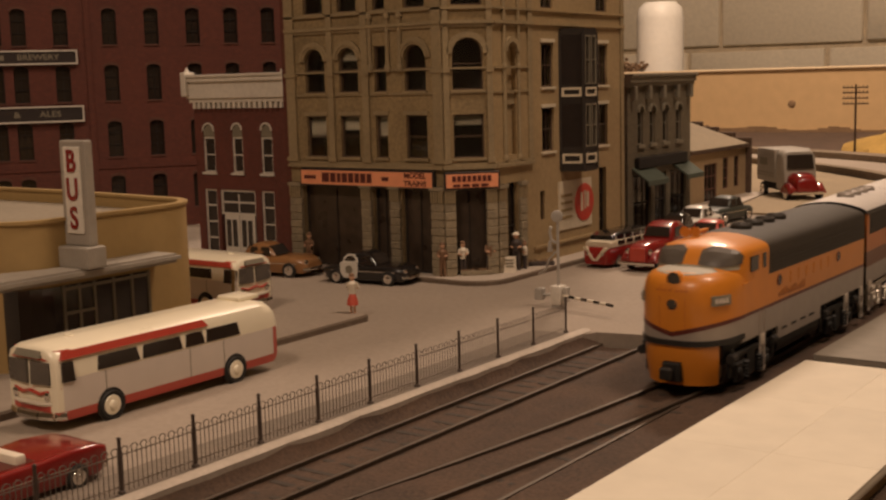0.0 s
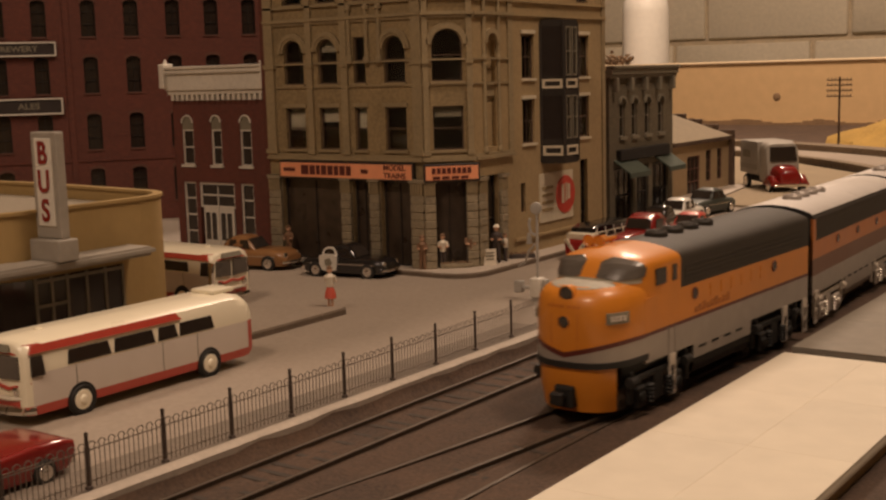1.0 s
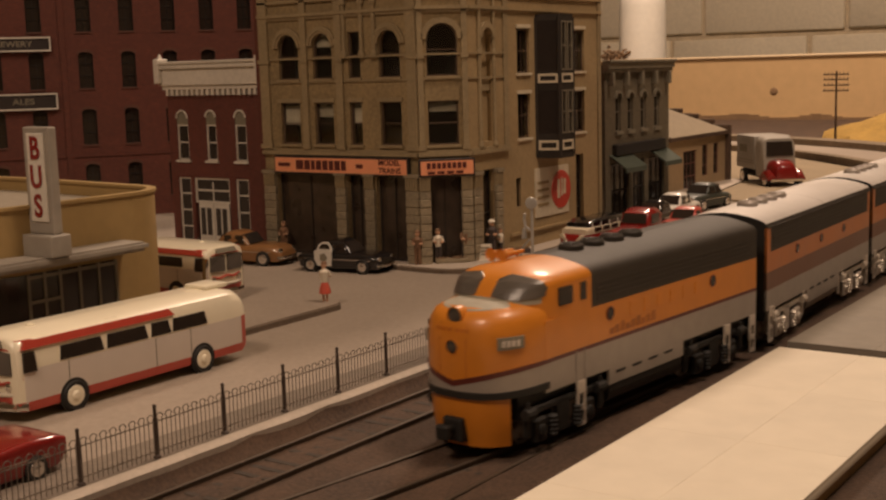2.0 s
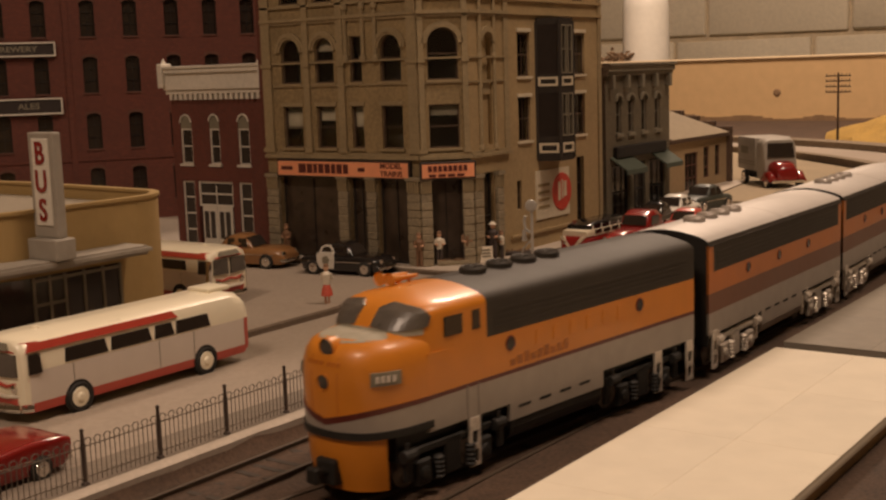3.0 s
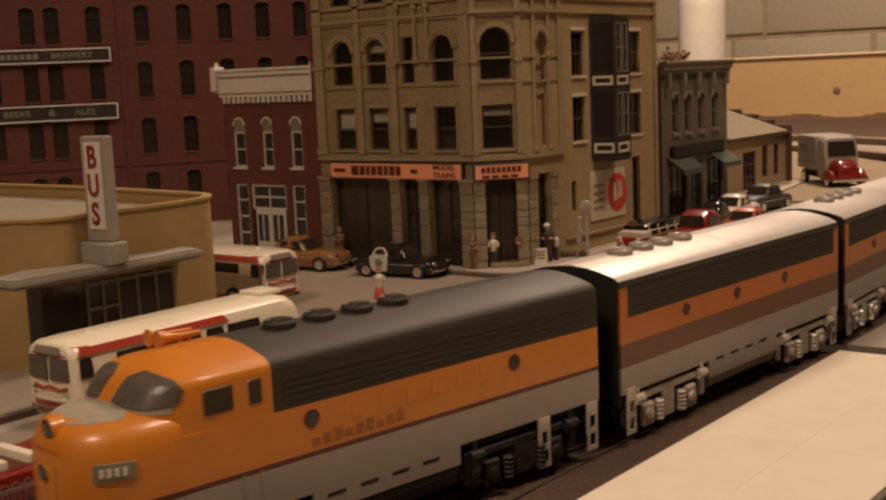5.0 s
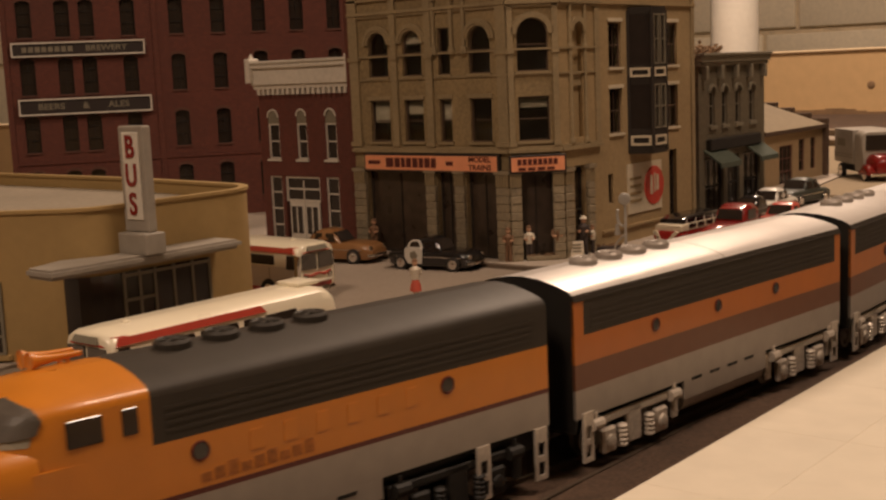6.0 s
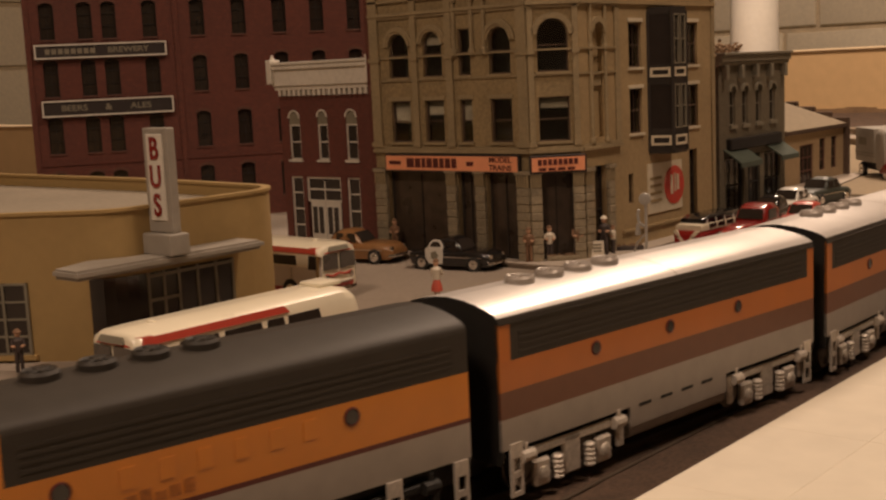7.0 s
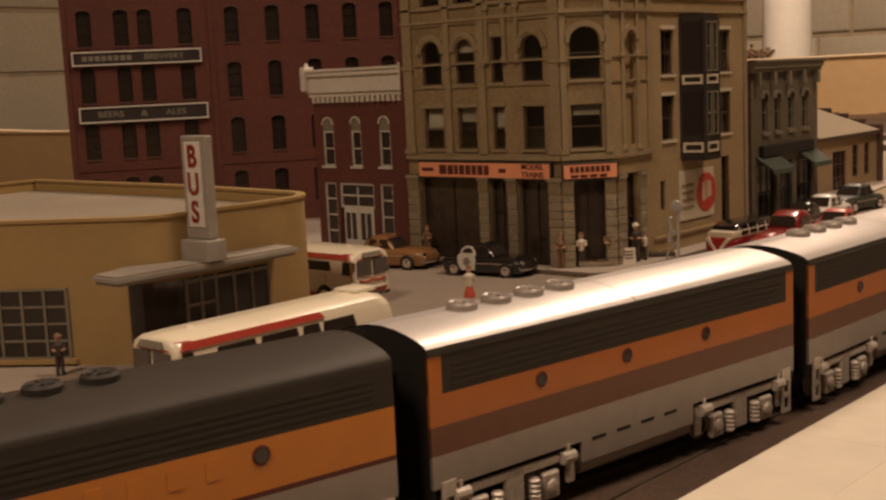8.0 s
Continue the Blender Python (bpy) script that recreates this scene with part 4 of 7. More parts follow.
box(bm, 0.004, 0.296, 0.136, 0.14, 0, 0.235)
part("wall", bm, "brick_dark", brew, "", False, BM)
bm = bmesh.new()
box(bm, 0.004, 0.296, 0.004, 0.136, 0.228, 0.231)
part("roof", bm, "deck", brew, "", False, BM)


def long_sign(u0, u1, z0, z1, words, bars):
    """A black board with a white frame; local to the brewery's front."""
    bm = bmesh.new()
    box(bm, u0, u1, -0.0030, -0.0010, z0, z1)
    for u in (u0 + 0.02, (u0 + u1) / 2, u1 - 0.02):
        box(bm, u - 0.001, u + 0.001, -0.0012, 0.0005, z0 + 0.002, z1 - 0.002)
    board_part = part("long_sign", bm, "ink", bw, "long black sign with a white frame")
    for a, b, c, d in ((u0, u1, z0, z0 + 0.0011), (u0, u1, z1 - 0.0011, z1), (u0, u0 + 0.0011, z0 + 0.0011, z1 - 0.0011), (u1 - 0.0011, u1, z0 + 0.0011, z1 - 0.0011)):
        bm = bmesh.new()
        box(bm, a, b, -0.0040, -0.0024, c, d)
        part("sign_frame", bm, "trim_white", board_part)
    for text, u, size in words:
        lettering(text, size, pose(u, -0.0032, (z0 + z1) / 2), "trim_grey", board_part, wide=1.2)
    for a, b in bars:
        bm = bmesh.new()
        box(bm, a, b, -0.0035, -0.0028, (z0 + z1) / 2 - 0.0019, (z0 + z1) / 2 + 0.0019)
        part("name_bar", bm, "trim_grey", board_part)


long_sign(0.0060, 0.1008, 0.1253, 0.1358, [("BREWERY", 0.0730, 0.0056)], [(0.0135 + i * 0.0046, 0.0135 + i * 0.0046 + 0.0034) for i in range(8)])
long_sign(0.0080, 0.1030, 0.0828, 0.0948, [("BEERS", 0.0310, 0.0060), ("&", 0.0555, 0.0064), ("ALES", 0.0790, 0.0060)], [])

# ---- grey shop ----
grey = thing("grey_shop", "dark grey-olive brick shop with bracketed cornice and green awnings", "building")
GY = 0.7106
gm = pose(-0.3620, GY, 0, 0, 0, 90)
gl = 0.8081 - GY
gcols = [(0.7255, 0.7330), (0.7432, 0.7510), (0.7630, 0.7710), (0.7840, 0.7925)]
bm = bmesh.new()
ops = [(a - GY, b - GY, 0.0605, 0.0855, True) for a, b in gcols] + [(0.008, 0.034, 0.0026, 0.040, False), (0.040, 0.058, 0.0026, 0.040, False), (0.064, 0.090, 0.0026, 0.040, False)]
wall_mesh(bm, 0, gl, 0.0026, 0.1040, 0.003, ops)
gw = part("wall", bm, "brick_grey", grey, "", False, gm)
for a, b in gcols:
    window(gw, a - GY, b - GY, 0.0605, 0.0855, 0.0010, True, "trim_grey", (1, 0), 0.0007, 0, "glass_dark")
    bm = bmesh.new()
    hood(bm, a - GY, b - GY, 0.0855, 0.0016, 0.0014)
    part("window_hood", bm, "trim_grey", gw)
    bm = bmesh.new()
    sill(bm, a - GY, b - GY, 0.0605, 0.0016, 0.0022)
    part("window_sill", bm, "trim_grey", gw)
for a, b in ((0.008, 0.034), (0.040, 0.058), (0.064, 0.090)):
    window(gw, a, b, 0.0026, 0.040, 0.0014, False, "inside", (1, 2), 0.0012, 0, "glass_dark", "shop_window")
bm = bmesh.new()
for z0, z1, o in ((0.0985, 0.1010, 0.0024), (0.1010, 0.1050, 0.0040), (0.1050, 0.1068, 0.0056)):
    rounded(bm, -0.002, gl + 0.002, -o, 0.001, z0, z1, 0.0003, 0, 1)
gc = part("cornice", bm, "trim_grey", gw)
for i in range(5):
    bm = bmesh.new()
    u = 0.004 + i * (gl - 0.011) / 4
    rounded(bm, u, u + 0.003, -0.0044, 0.0005, 0.0900, 0.0988, 0.0005, 0, 1)
    part("cornice_bracket", bm, "trim_grey", gc)
bm = bmesh.new()
rounded(bm, 0.010, gl - 0.012, -0.0036, 0.001, 0.0445, 0.0520, 0.0006, 0, 1)
part("fascia", bm, "inside", gw)
for u0, u1 in ((0.006, 0.036), (0.066, 0.093)):
    bm = bmesh.new()
    loft(bm, [[(u, 0.0, 0.0455), (u, -0.0125, 0.0372), (u, -0.0125, 0.0340), (u, -0.0118, 0.0340), (u, -0.0118, 0.0365), (u, 0.0, 0.0445)] for u in (u0, u1)])
    part("awning", bm, "awning", gw, "dark green canvas awning")
bm = bmesh.new()
box(bm, -0.440, -0.365, GY, GY + 0.003, 0.0026, 0.1000)
box(bm, -0.440, -0.365, GY + gl - 0.003, GY + gl, 0.0026, 0.1000)
box(bm, -0.443, -0.440, GY, GY + gl, 0.0026, 0.1000)
part("wall", bm, "brick_grey", grey)
bm = bmesh.new()
box(bm, -0.440, -0.365, GY + 0.003, GY + gl - 0.003, 0.0930, 0.0950)
part("roof", bm, "deck", grey)

# ---- low building with a stepped gable ----
low = thing("low_building", "low buff building with a sloping roof and a stepped parapet", "building")
lm = pose(-0.4000, 0.8900, 0, 0, 0, 90)
bm = bmesh.new()
lops = [(0.030, 0.056, 0.0016, 0.033, False), (0.068, 0.080, 0.010, 0.036, False), (0.092, 0.103, 0.010, 0.036, False)]
wall_mesh(bm, 0, 0.118, 0.0, 0.0425, 0.003, lops)
lw = part("wall", bm, "low_wall", low, "", False, lm)
window(lw, 0.030, 0.056, 0.0016, 0.033, 0.0010, False, "brick_sill", (2, 2), 0.0012, 0, "glass_dark", "door")
window(lw, 0.068, 0.080, 0.010, 0.036, 0.0010, False, "brick_sill", (2, 0), 0.0009, 0, "glass_dark")
window(lw, 0.092, 0.103, 0.010, 0.036, 0.0010, False, "brick_sill", (2, 0), 0.0009, 0, "glass_dark")
bm = bmesh.new()
box(bm, -0.002, 0.120, -0.0035, 0.0002, 0.0425, 0.0455)
part("eaves", bm, "wood", lw)
bm = bmesh.new()
loft(bm, [[(u, -0.003, 0.0440), (u, 0.075, 0.0700), (u, 0.075, 0.0715), (u, -0.003, 0.0458)] for u in (0.0, 0.117)])
part("roof", bm, "low_roof", lw)
for i in range(6):
    bm = bmesh.new()
    rounded(bm, 0.1175, 0.1225, i * 0.015 - 0.004, i * 0.015 + 0.012, 0.0, 0.0505 + i * 0.0046, 0.0006, 0, 1)
    part("parapet_step", bm, "wood", lw)
bm = bmesh.new()
box(bm, 0, 0.003, 0.003, 0.075, 0, 0.0440)
part("wall", bm, "low_wall", low, "", False, lm)
bm = bmesh.new()
box(bm, 0, 0.1175, 0.075, 0.078, 0, 0.0690)
part("wall", bm, "low_wall", low, "", False, lm)


# ---- bus station ----
station = thing("bus_station", "streamlined tan bus station with rounded corners and a flat roof", "building")


def station_plan(grow=0.0):
    pts = [*corner(-0.399, 0.3290, 0.025 + grow, 0, 80, 8), (-0.48, 0.362 + grow), (-0.62 - grow, 0.362 + grow), (-0.62 - grow, 0.0985 - grow)]
    pts += corner(-0.394, 0.2750, 0.020 + grow, -56, 0, 8)
    return pts


plan_o, plan_i = station_plan(), station_plan(-0.0022)
TOP = 0.0575
bm = bmesh.new()
rings = []
for (ox, oy), (ix, iy) in zip(plan_o, plan_i):
    rings.append([(ox, oy, 0.0), (ox, oy, TOP), (ix, iy, TOP), (ix, iy, 0.0)])
loft(bm, rings + rings[:1], caps=False)
shell = part("wall", bm, "tan_wall", station, "", True)
bm = bmesh.new()
rings = []
for (ox, oy), (ix, iy) in zip(station_plan(0.0008), station_plan(-0.0030)):
    rings.append([(ox, oy, TOP), (ox, oy, TOP + 0.0012), (ix, iy, TOP + 0.0012), (ix, iy, TOP)])
loft(bm, rings + rings[:1], caps=False)
part("coping", bm, "tan_wall", shell, "", True)
bm = bmesh.new()
prism(bm, plan_i, TOP - 0.0060, TOP - 0.0050)
part("roof", bm, "deck", station)
# slanted wall with a large window of small panes; local x runs along the wall
slant = pose(-0.5000, 0.1796, 0, 0, 0, 34)
bm = bmesh.new()
box(bm, 0.0720, 0.1170, -0.0007, 0.0005, 0.0065, 0.0322)
cwin = part("corner_window", bm, "glass_dark", station, "large dark window with pale muntins", False, slant)
for i in range(6):
    bm = bmesh.new()
    u = 0.0722 + i * 0.0089
    box(bm, u - 0.0005, u + 0.0005, -0.0014, -0.0002, 0.0060, 0.0327)
    part("muntin", bm, "trim_grey", cwin)
for z in (0.0063, 0.0128, 0.0193, 0.0258, 0.0323):
    bm = bmesh.new()
    box(bm, 0.0717, 0.1172, -0.0013, -0.0002, z - 0.0004, z + 0.0004)
    part("muntin", bm, "trim_grey", cwin)
bm = bmesh.new()
box(bm, 0.0700, 0.1190, -0.0022, 0.0004, 0.0040, 0.0058)
part("window_sill", bm, "tan_wall", cwin)
# entrance: dark glazed front with mullions under the canopy, bending round the corner
bm = bmesh.new()
bend = [(-0.394 + 0.0206 * math.cos(radians(a)), 0.275 + 0.0206 * math.sin(radians(a))) for a in (-56, -42, -30, -18, -6)] + [(-0.3734, 0.2760), (-0.3734, 0.3180)]
loft(bm, [[(x, y, 0.003), (x - 0.0012, y + 0.0004, 0.003), (x - 0.0012, y + 0.0004, 0.0335), (x, y, 0.0335)] for x, y in bend])
entry = part("glazed_front", bm, "glass_dark", station, "dark glazed entrance under the canopy")
for y in (0.2770, 0.2840, 0.2910, 0.3000, 0.3090, 0.3175):
    bm = bmesh.new()
    box(bm, -0.3737, -0.3728, y - 0.0006, y + 0.0006, 0.0030, 0.0335)
    part("mullion", bm, "trim_grey", entry)
for y0, y1, z in ((0.2770, 0.2910, 0.0230), (0.2760, 0.3180, 0.0322)):
    bm = bmesh.new()
    box(bm, -0.3738, -0.3727, y0, y1, z - 0.0006, z + 0.0006)
    part("mullion", bm, "trim_grey", entry)
bm = bmesh.new()
plan_c = [(-0.3605, 0.2390), (-0.3605, 0.3215), (-0.3735, 0.3215), (-0.3735, 0.2700), (-0.3800, 0.2560), (-0.3740, 0.2390)]
prism(bm, plan_c, 0.0372, 0.0408)
prism(bm, [(-0.3592, 0.2380), (-0.3592, 0.3228), (-0.3738, 0.3228), (-0.3738, 0.2690), (-0.3805, 0.2550), (-0.3742, 0.2380)], 0.0386, 0.0400)
part("canopy", bm, "canopy", station, "flat grey entrance canopy")
# sign tower: a blade that stands out from the front
bm = bmesh.new()
rounded(bm, -0.3758, -0.3578, 0.2767, 0.2857, 0.0405, 0.0485, 0.0006)
tower = part("sign_tower", bm, "canopy", station, "grey blade sign with red letters above the canopy")
bm = bmesh.new()
rounded(bm, -0.3744, -0.3600, 0.2802, 0.2840, 0.0485, 0.0872, 0.0006)
part("blade", bm, "canopy", tower)
bm = bmesh.new()
rounded(bm, -0.3719, -0.3624, 0.2796, 0.2804, 0.0530, 0.0850, 0.0003, 0, 1)
face = part("sign_panel", bm, "trim_white", tower, "white panel with red letters")
for ch, z in (("B", 0.0793), ("U", 0.0690), ("S", 0.0585)):
    lettering(ch, 0.0114, pose(-0.36715, 0.2794, z), "car_red", face, "letter", 0.85)


# ---- fence along the tracks ----
fence = thing("fence", "low wire fence with hooped top and dark posts along the street", "fence")
bm = bmesh.new()
rod(bm, (0, 0, 0), (0, 0, 0.0144), 0.00048, 0, 8)
lathe(bm, (0, 0, 0.0144), (0, 0, 1), [(0, 0.0006), (0.0004, 0.0005), (0.0006, 0.0002)], 0, 8)
lathe(bm, (0, 0, 0), (0, 0, 1), [(0, 0.0012), (0.0006, 0.0010), (0.0008, 0.0006)], 0, 8)
post = part("post", bm, "post", fence, "", False, pose(-0.2455, 0.1959 - 3 * 0.0256, 0.0011))
for i in range(-2, 10):
    again(post, "post", fence, pose(-0.2455, 0.1959 + i * 0.0256, 0.0011))
n = 16
step = 0.0256 / n
SPANS = [0.1959 + i * 0.0256 for i in range(-3, 9)]
rails = []
for z in (0.0030, 0.0112):
    bm = bmesh.new()
    box(bm, -0.00014, 0.00014, 0, 0.0256, z - 0.00014, z + 0.00014)
    rails.append(part("rail", bm, "wire", fence, "", False, pose(-0.2455, SPANS[0], 0)))
bm = bmesh.new()
for i in range(n):
    y = step * (i + 0.5)
    box(bm, -0.00010, 0.00010, y - 0.00009, y + 0.00009, 0.0012, 0.0122)
for i in range(0, n, 2):
    c = step * (i + 1)
    r = step * 0.72
    ring = []
    for k in range(9):
        a = math.pi * k / 8
        d = Vector((0, math.cos(a), math.sin(a)))
        p = Vector((0, c, 0.0122)) + d * r
        ring.append([p + d * 0.00011 + Vector((0.00012, 0, 0)), p + d * 0.00011 - Vector((0.00012, 0, 0)), p - d * 0.00011 - Vector((0.00012, 0, 0)), p - d * 0.00011 + Vector((0.00012, 0, 0))])
    loft(bm, ring)
panel = tagged(part("wire_panel", bm, "wire", fence, "thin brown hooped wire", False, pose(-0.2455, SPANS[0], 0)), "thin brown hooped wire", "", "", "stuff")
for y in SPANS[1:]:
    for one in rails:
        again(one, "rail", fence, pose(-0.2455, y, 0))
    tagged(again(panel, "wire_panel", fence, pose(-0.2455, y, 0)), "thin brown hooped wire", "", "", "stuff")


# ---- vehicles: local y is forwards, the origin stands on the road ----
def section(y, w, z0, z1, r=0.3, tuck=0.0, n=4):
    """A rounded cross-section of half width w; r is the shoulder's share, tuck draws the sill in."""
    pts = []
    rr = min(w, z1 - z0) * r
    for sx in (1, -1):
        half = [(w - tuck, z0), (w, z0 + (z1 - z0) * 0.25)]
        half += [(w - rr + rr * math.cos(math.pi / 2 * i / n), z1 - rr + rr * math.sin(math.pi / 2 * i / n)) for i in range(n + 1)]
        pts += [(sx * x, y, z) for x, z in (half if sx == 1 else half[::-1])]
    return pts


def wheel_parts(owner, x, y, r, wide, hub="chrome", tyre_mat="tyre"):
    side = 1 if x > 0 else -1
    bm = bmesh.new()
    lathe(bm, (x - side * wide, y, r), (side, 0, 0), [(0, r * 0.9), (wide * 0.15, r), (wide * 0.85, r), (wide, r * 0.92), (wide * 0.93, r * 0.68)], 0, 20)
    w = part("wheel", bm, tyre_mat, owner, "", True)
    bm = bmesh.new()
    lathe(bm, (x - side * wide * 0.10, y, r), (side, 0, 0), [(0, r * 0.70), (wide * 0.10, r * 0.66), (wide * 0.12, r * 0.34), (wide * 0.26, r * 0.26), (wide * 0.30, r * 0.10)], 0, 16)
    part("hub", bm, hub, w, "", True)


def shade_disc(bm, x, y, r, side):
    """A black disc just proud of the body, painting the shade in a wheel arch."""
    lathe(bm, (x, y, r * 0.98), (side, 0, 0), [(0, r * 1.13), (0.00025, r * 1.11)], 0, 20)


def car(name, label, m, paint, L, W, H, roof_paint=None, cabin=(-0.30, 0.16), belt=0.55, hoodline=0.60, trunk=0.58, round_top=0.5, bumper="chrome", open_top=False, group="", shoulder=0.42):
    """A model car of the given length, width and height."""
    t = thing(name, label, "car", m, group)
    h, w = L / 2, W / 2
    zb = H * belt
    g = H * 0.13
    prof = [(-1.0, 0.72, trunk * 0.72), (-0.965, 0.86, trunk * 0.88), (-0.85, 0.95, trunk), (-0.55, 1.0, trunk * 1.06), (cabin[0], 1.0, belt * 1.03), (0.0, 1.0, belt * 1.02), (cabin[1] + 0.06, 1.0, belt * 1.03), (0.45, 0.99, hoodline * 1.02), (0.80, 0.94, hoodline * 0.97), (0.94, 0.86, hoodline * 0.86), (1.0, 0.74, hoodline * 0.66)]
    bm = bmesh.new()
    loft(bm, [section(y * h, w * k, g if abs(y) < 0.95 else g * 1.5, H * z, shoulder, w * 0.06, 5) for y, k, z in prof], 0)
    body = part("body", bm, paint, t, "", True)
    ax = (-0.62 * h, 0.62 * h)
    r = H * 0.215
    for side in (-1, 1):
        for y in ax:
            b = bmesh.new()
            shade_disc(b, side * (w - 0.0001), y, r, side)
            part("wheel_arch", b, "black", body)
            wheel_parts(t, side * (w + 0.0007), y, r, w * 0.22)
    c0, c1 = cabin[0] * h, cabin[1] * h
    if not open_top:
        bm = bmesh.new()
        loft(bm, [section(y, w * k, zb * 0.95, z, round_top, 0, 5) for y, k, z in ((c0 - h * 0.16, 0.78, zb * 1.0), (c0 - h * 0.04, 0.80, H * 0.86), (c0 + h * 0.10, 0.82, H * 0.975), ((c0 + c1) / 2, 0.83, H), (c1 - h * 0.12, 0.82, H * 0.96), (c1 + h * 0.02, 0.80, H * 0.80), (c1 + h * 0.12, 0.78, zb * 1.0))], 0)
        top = part("roof", bm, roof_paint or paint, t, "", True)
        z0, z1 = zb * 1.06, H * 0.88
        for side in (-1, 1):
            for a, b in ((c0 + h * 0.03, (c0 + c1) / 2 - h * 0.02), ((c0 + c1) / 2 + h * 0.02, c1 - h * 0.02)):
                bm = bmesh.new()
                x0, x1 = side * w * 0.835, side * w * 0.80
                q = [(x0, a, z0), (x0, b + h * 0.03, z0), (x1, b - h * 0.04, z1), (x1, a + h * 0.03, z1)]
                loft(bm, [[Vector(p) for p in q], [Vector(p) - Vector((side * w * 0.10, 0, 0)) for p in q]])
                part("side_window", bm, "glass_dark", top)
        for s, yb, yt in ((1, c1 + h * 0.105, c1 - h * 0.045), (-1, c0 - h * 0.135, c0 - h * 0.005)):
            bm = bmesh.new()
            q = [(-w * 0.66, yb, z0), (w * 0.66, yb, z0), (w * 0.60, yt, z1 * 1.02), (-w * 0.60, yt, z1 * 1.02)]
            loft(bm, [[Vector(p) + Vector((0, s * 0.0006, 0.0003)) for p in q], [Vector(p) - Vector((0, s * h * 0.06, 0)) for p in q]])
            part("windscreen" if s > 0 else "rear_window", bm, "glass_dark", top)
    else:
        bm = bmesh.new()
        box(bm, -w * 0.8, w * 0.8, c0, c1 + h * 0.1, zb * 0.98, zb * 1.04)
        part("interior", bm, "loco_stripe", t, "dark red open interior")
        for y in (c0 + h * 0.12, c1 - h * 0.10):
            bm = bmesh.new()
            rounded(bm, -w * 0.74, w * 0.74, y - h * 0.05, y + h * 0.05, zb * 0.9, zb * 1.28, 0.0006)
            part("seat", bm, "doll_white", t, "pale bench seat", True)
        bm = bmesh.new()
        for a, b in (((-w * 0.8, c1 + h * 0.10, zb), (-w * 0.68, c1, H)), ((w * 0.8, c1 + h * 0.10, zb), (w * 0.68, c1, H)), ((-w * 0.68, c1, H), (w * 0.68, c1, H))):
            rod(bm, a, b, 0.0004, 0, 6)
        part("windscreen_frame", bm, "chrome", t, "chrome windscreen frame")
    for s in (-1, 1):
        bm = bmesh.new()
        pts = [(-w * 0.92, s * h * 0.93), (-w * 0.6, s * h * 1.015), (0, s * h * 1.035), (w * 0.6, s * h * 1.015), (w * 0.92, s * h * 0.93)]
        for (a, b), (c, d) in zip(pts, pts[1:]):
            rod(bm, (a, b, H * 0.25), (c, d, H * 0.25), H * 0.05, 0, 8)
        part("bumper", bm, bumper, t, "", True)
    for side in (-1, 1):
        bm = bmesh.new()
        lathe(bm, (side * w * 0.66, h * 0.945, H * hoodline * 0.72), (0, 1, 0), [(0, H * 0.085), (h * 0.03, H * 0.080), (h * 0.05, H * 0.04)], 0, 14)
        part("headlight", bm, "chrome", t, "", True)
        bm = bmesh.new()
        lathe(bm, (side * w * 0.66, -h * 0.96, H * trunk * 0.70), (0, -1, 0), [(0, H * 0.06), (h * 0.03, H * 0.05)], 0, 10)
        part("tail_light", bm, "sign_red", t)
        bm = bmesh.new()
        box(bm, side * w * 1.0 - 0.0001, side * w * 1.0 + 0.0001, -h * 0.75, h * 0.80, H * 0.40, H * 0.425)
        part("side_trim", bm, bumper, t)
    bm = bmesh.new()
    rounded(bm, -w * 0.45, w * 0.45, h * 0.955, h * 0.995, H * 0.30, H * hoodline * 0.70, 0.0004, 0, 1)
    part("grille", bm, "chrome", t)
    return t


def facing(x, y, degrees):
    """A vehicle's pose on the street; 0 drives along +y, 90 along -x."""
    return pose(x, y, 0, 0, 0, degrees)


car("police_car", "black model police sedan with white doors at the kerb", facing(-0.4050, 0.4965, -81), "car_black", 0.0505, 0.0200, 0.0172, None, (-0.30, 0.20), 0.57, 0.60, 0.56)
police = bpy.data.objects["police_car"]
bm = bmesh.new()
loft(bm, [[(x, y, z) for y, z in ((-0.0112, 0.0034), (-0.0030, 0.0034), (-0.0026, 0.0070), (-0.0026, 0.0112), (-0.0040, 0.0118), (-0.0126, 0.0116), (-0.0132, 0.0104), (-0.0130, 0.0066))] for x in (0.0097, 0.0104)])
panel_door = part("door", bm, "car_white", police, "white door with a round badge")
bm = bmesh.new()
lathe(bm, (0.0104, -0.0076, 0.0078), (1, 0, 0), [(0, 0.0026), (0.0002, 0.0024)], 0, 5)
part("badge", bm, "trim_grey", panel_door, "dark star badge")
bm = bmesh.new()
loft(bm, [[(x - 0.25 * (z - 0.0116), y, z) for y, z in ((-0.0122, 0.0114), (-0.0028, 0.0114), (-0.0036, 0.0138), (-0.0056, 0.0157), (-0.0092, 0.0157), (-0.0112, 0.0142))] for x in (0.0084, 0.0092)])
part("door_frame", bm, "car_white", panel_door)
bm = bmesh.new()
loft(bm, [[(x - 0.25 * (z - 0.0116), y, z) for y, z in ((-0.0108, 0.0122), (-0.0042, 0.0122), (-0.0046, 0.0136), (-0.0060, 0.0149), (-0.0088, 0.0149), (-0.0102, 0.0138))] for x in (0.0088, 0.0094)])
part("side_window", bm, "glass_dark", panel_door)

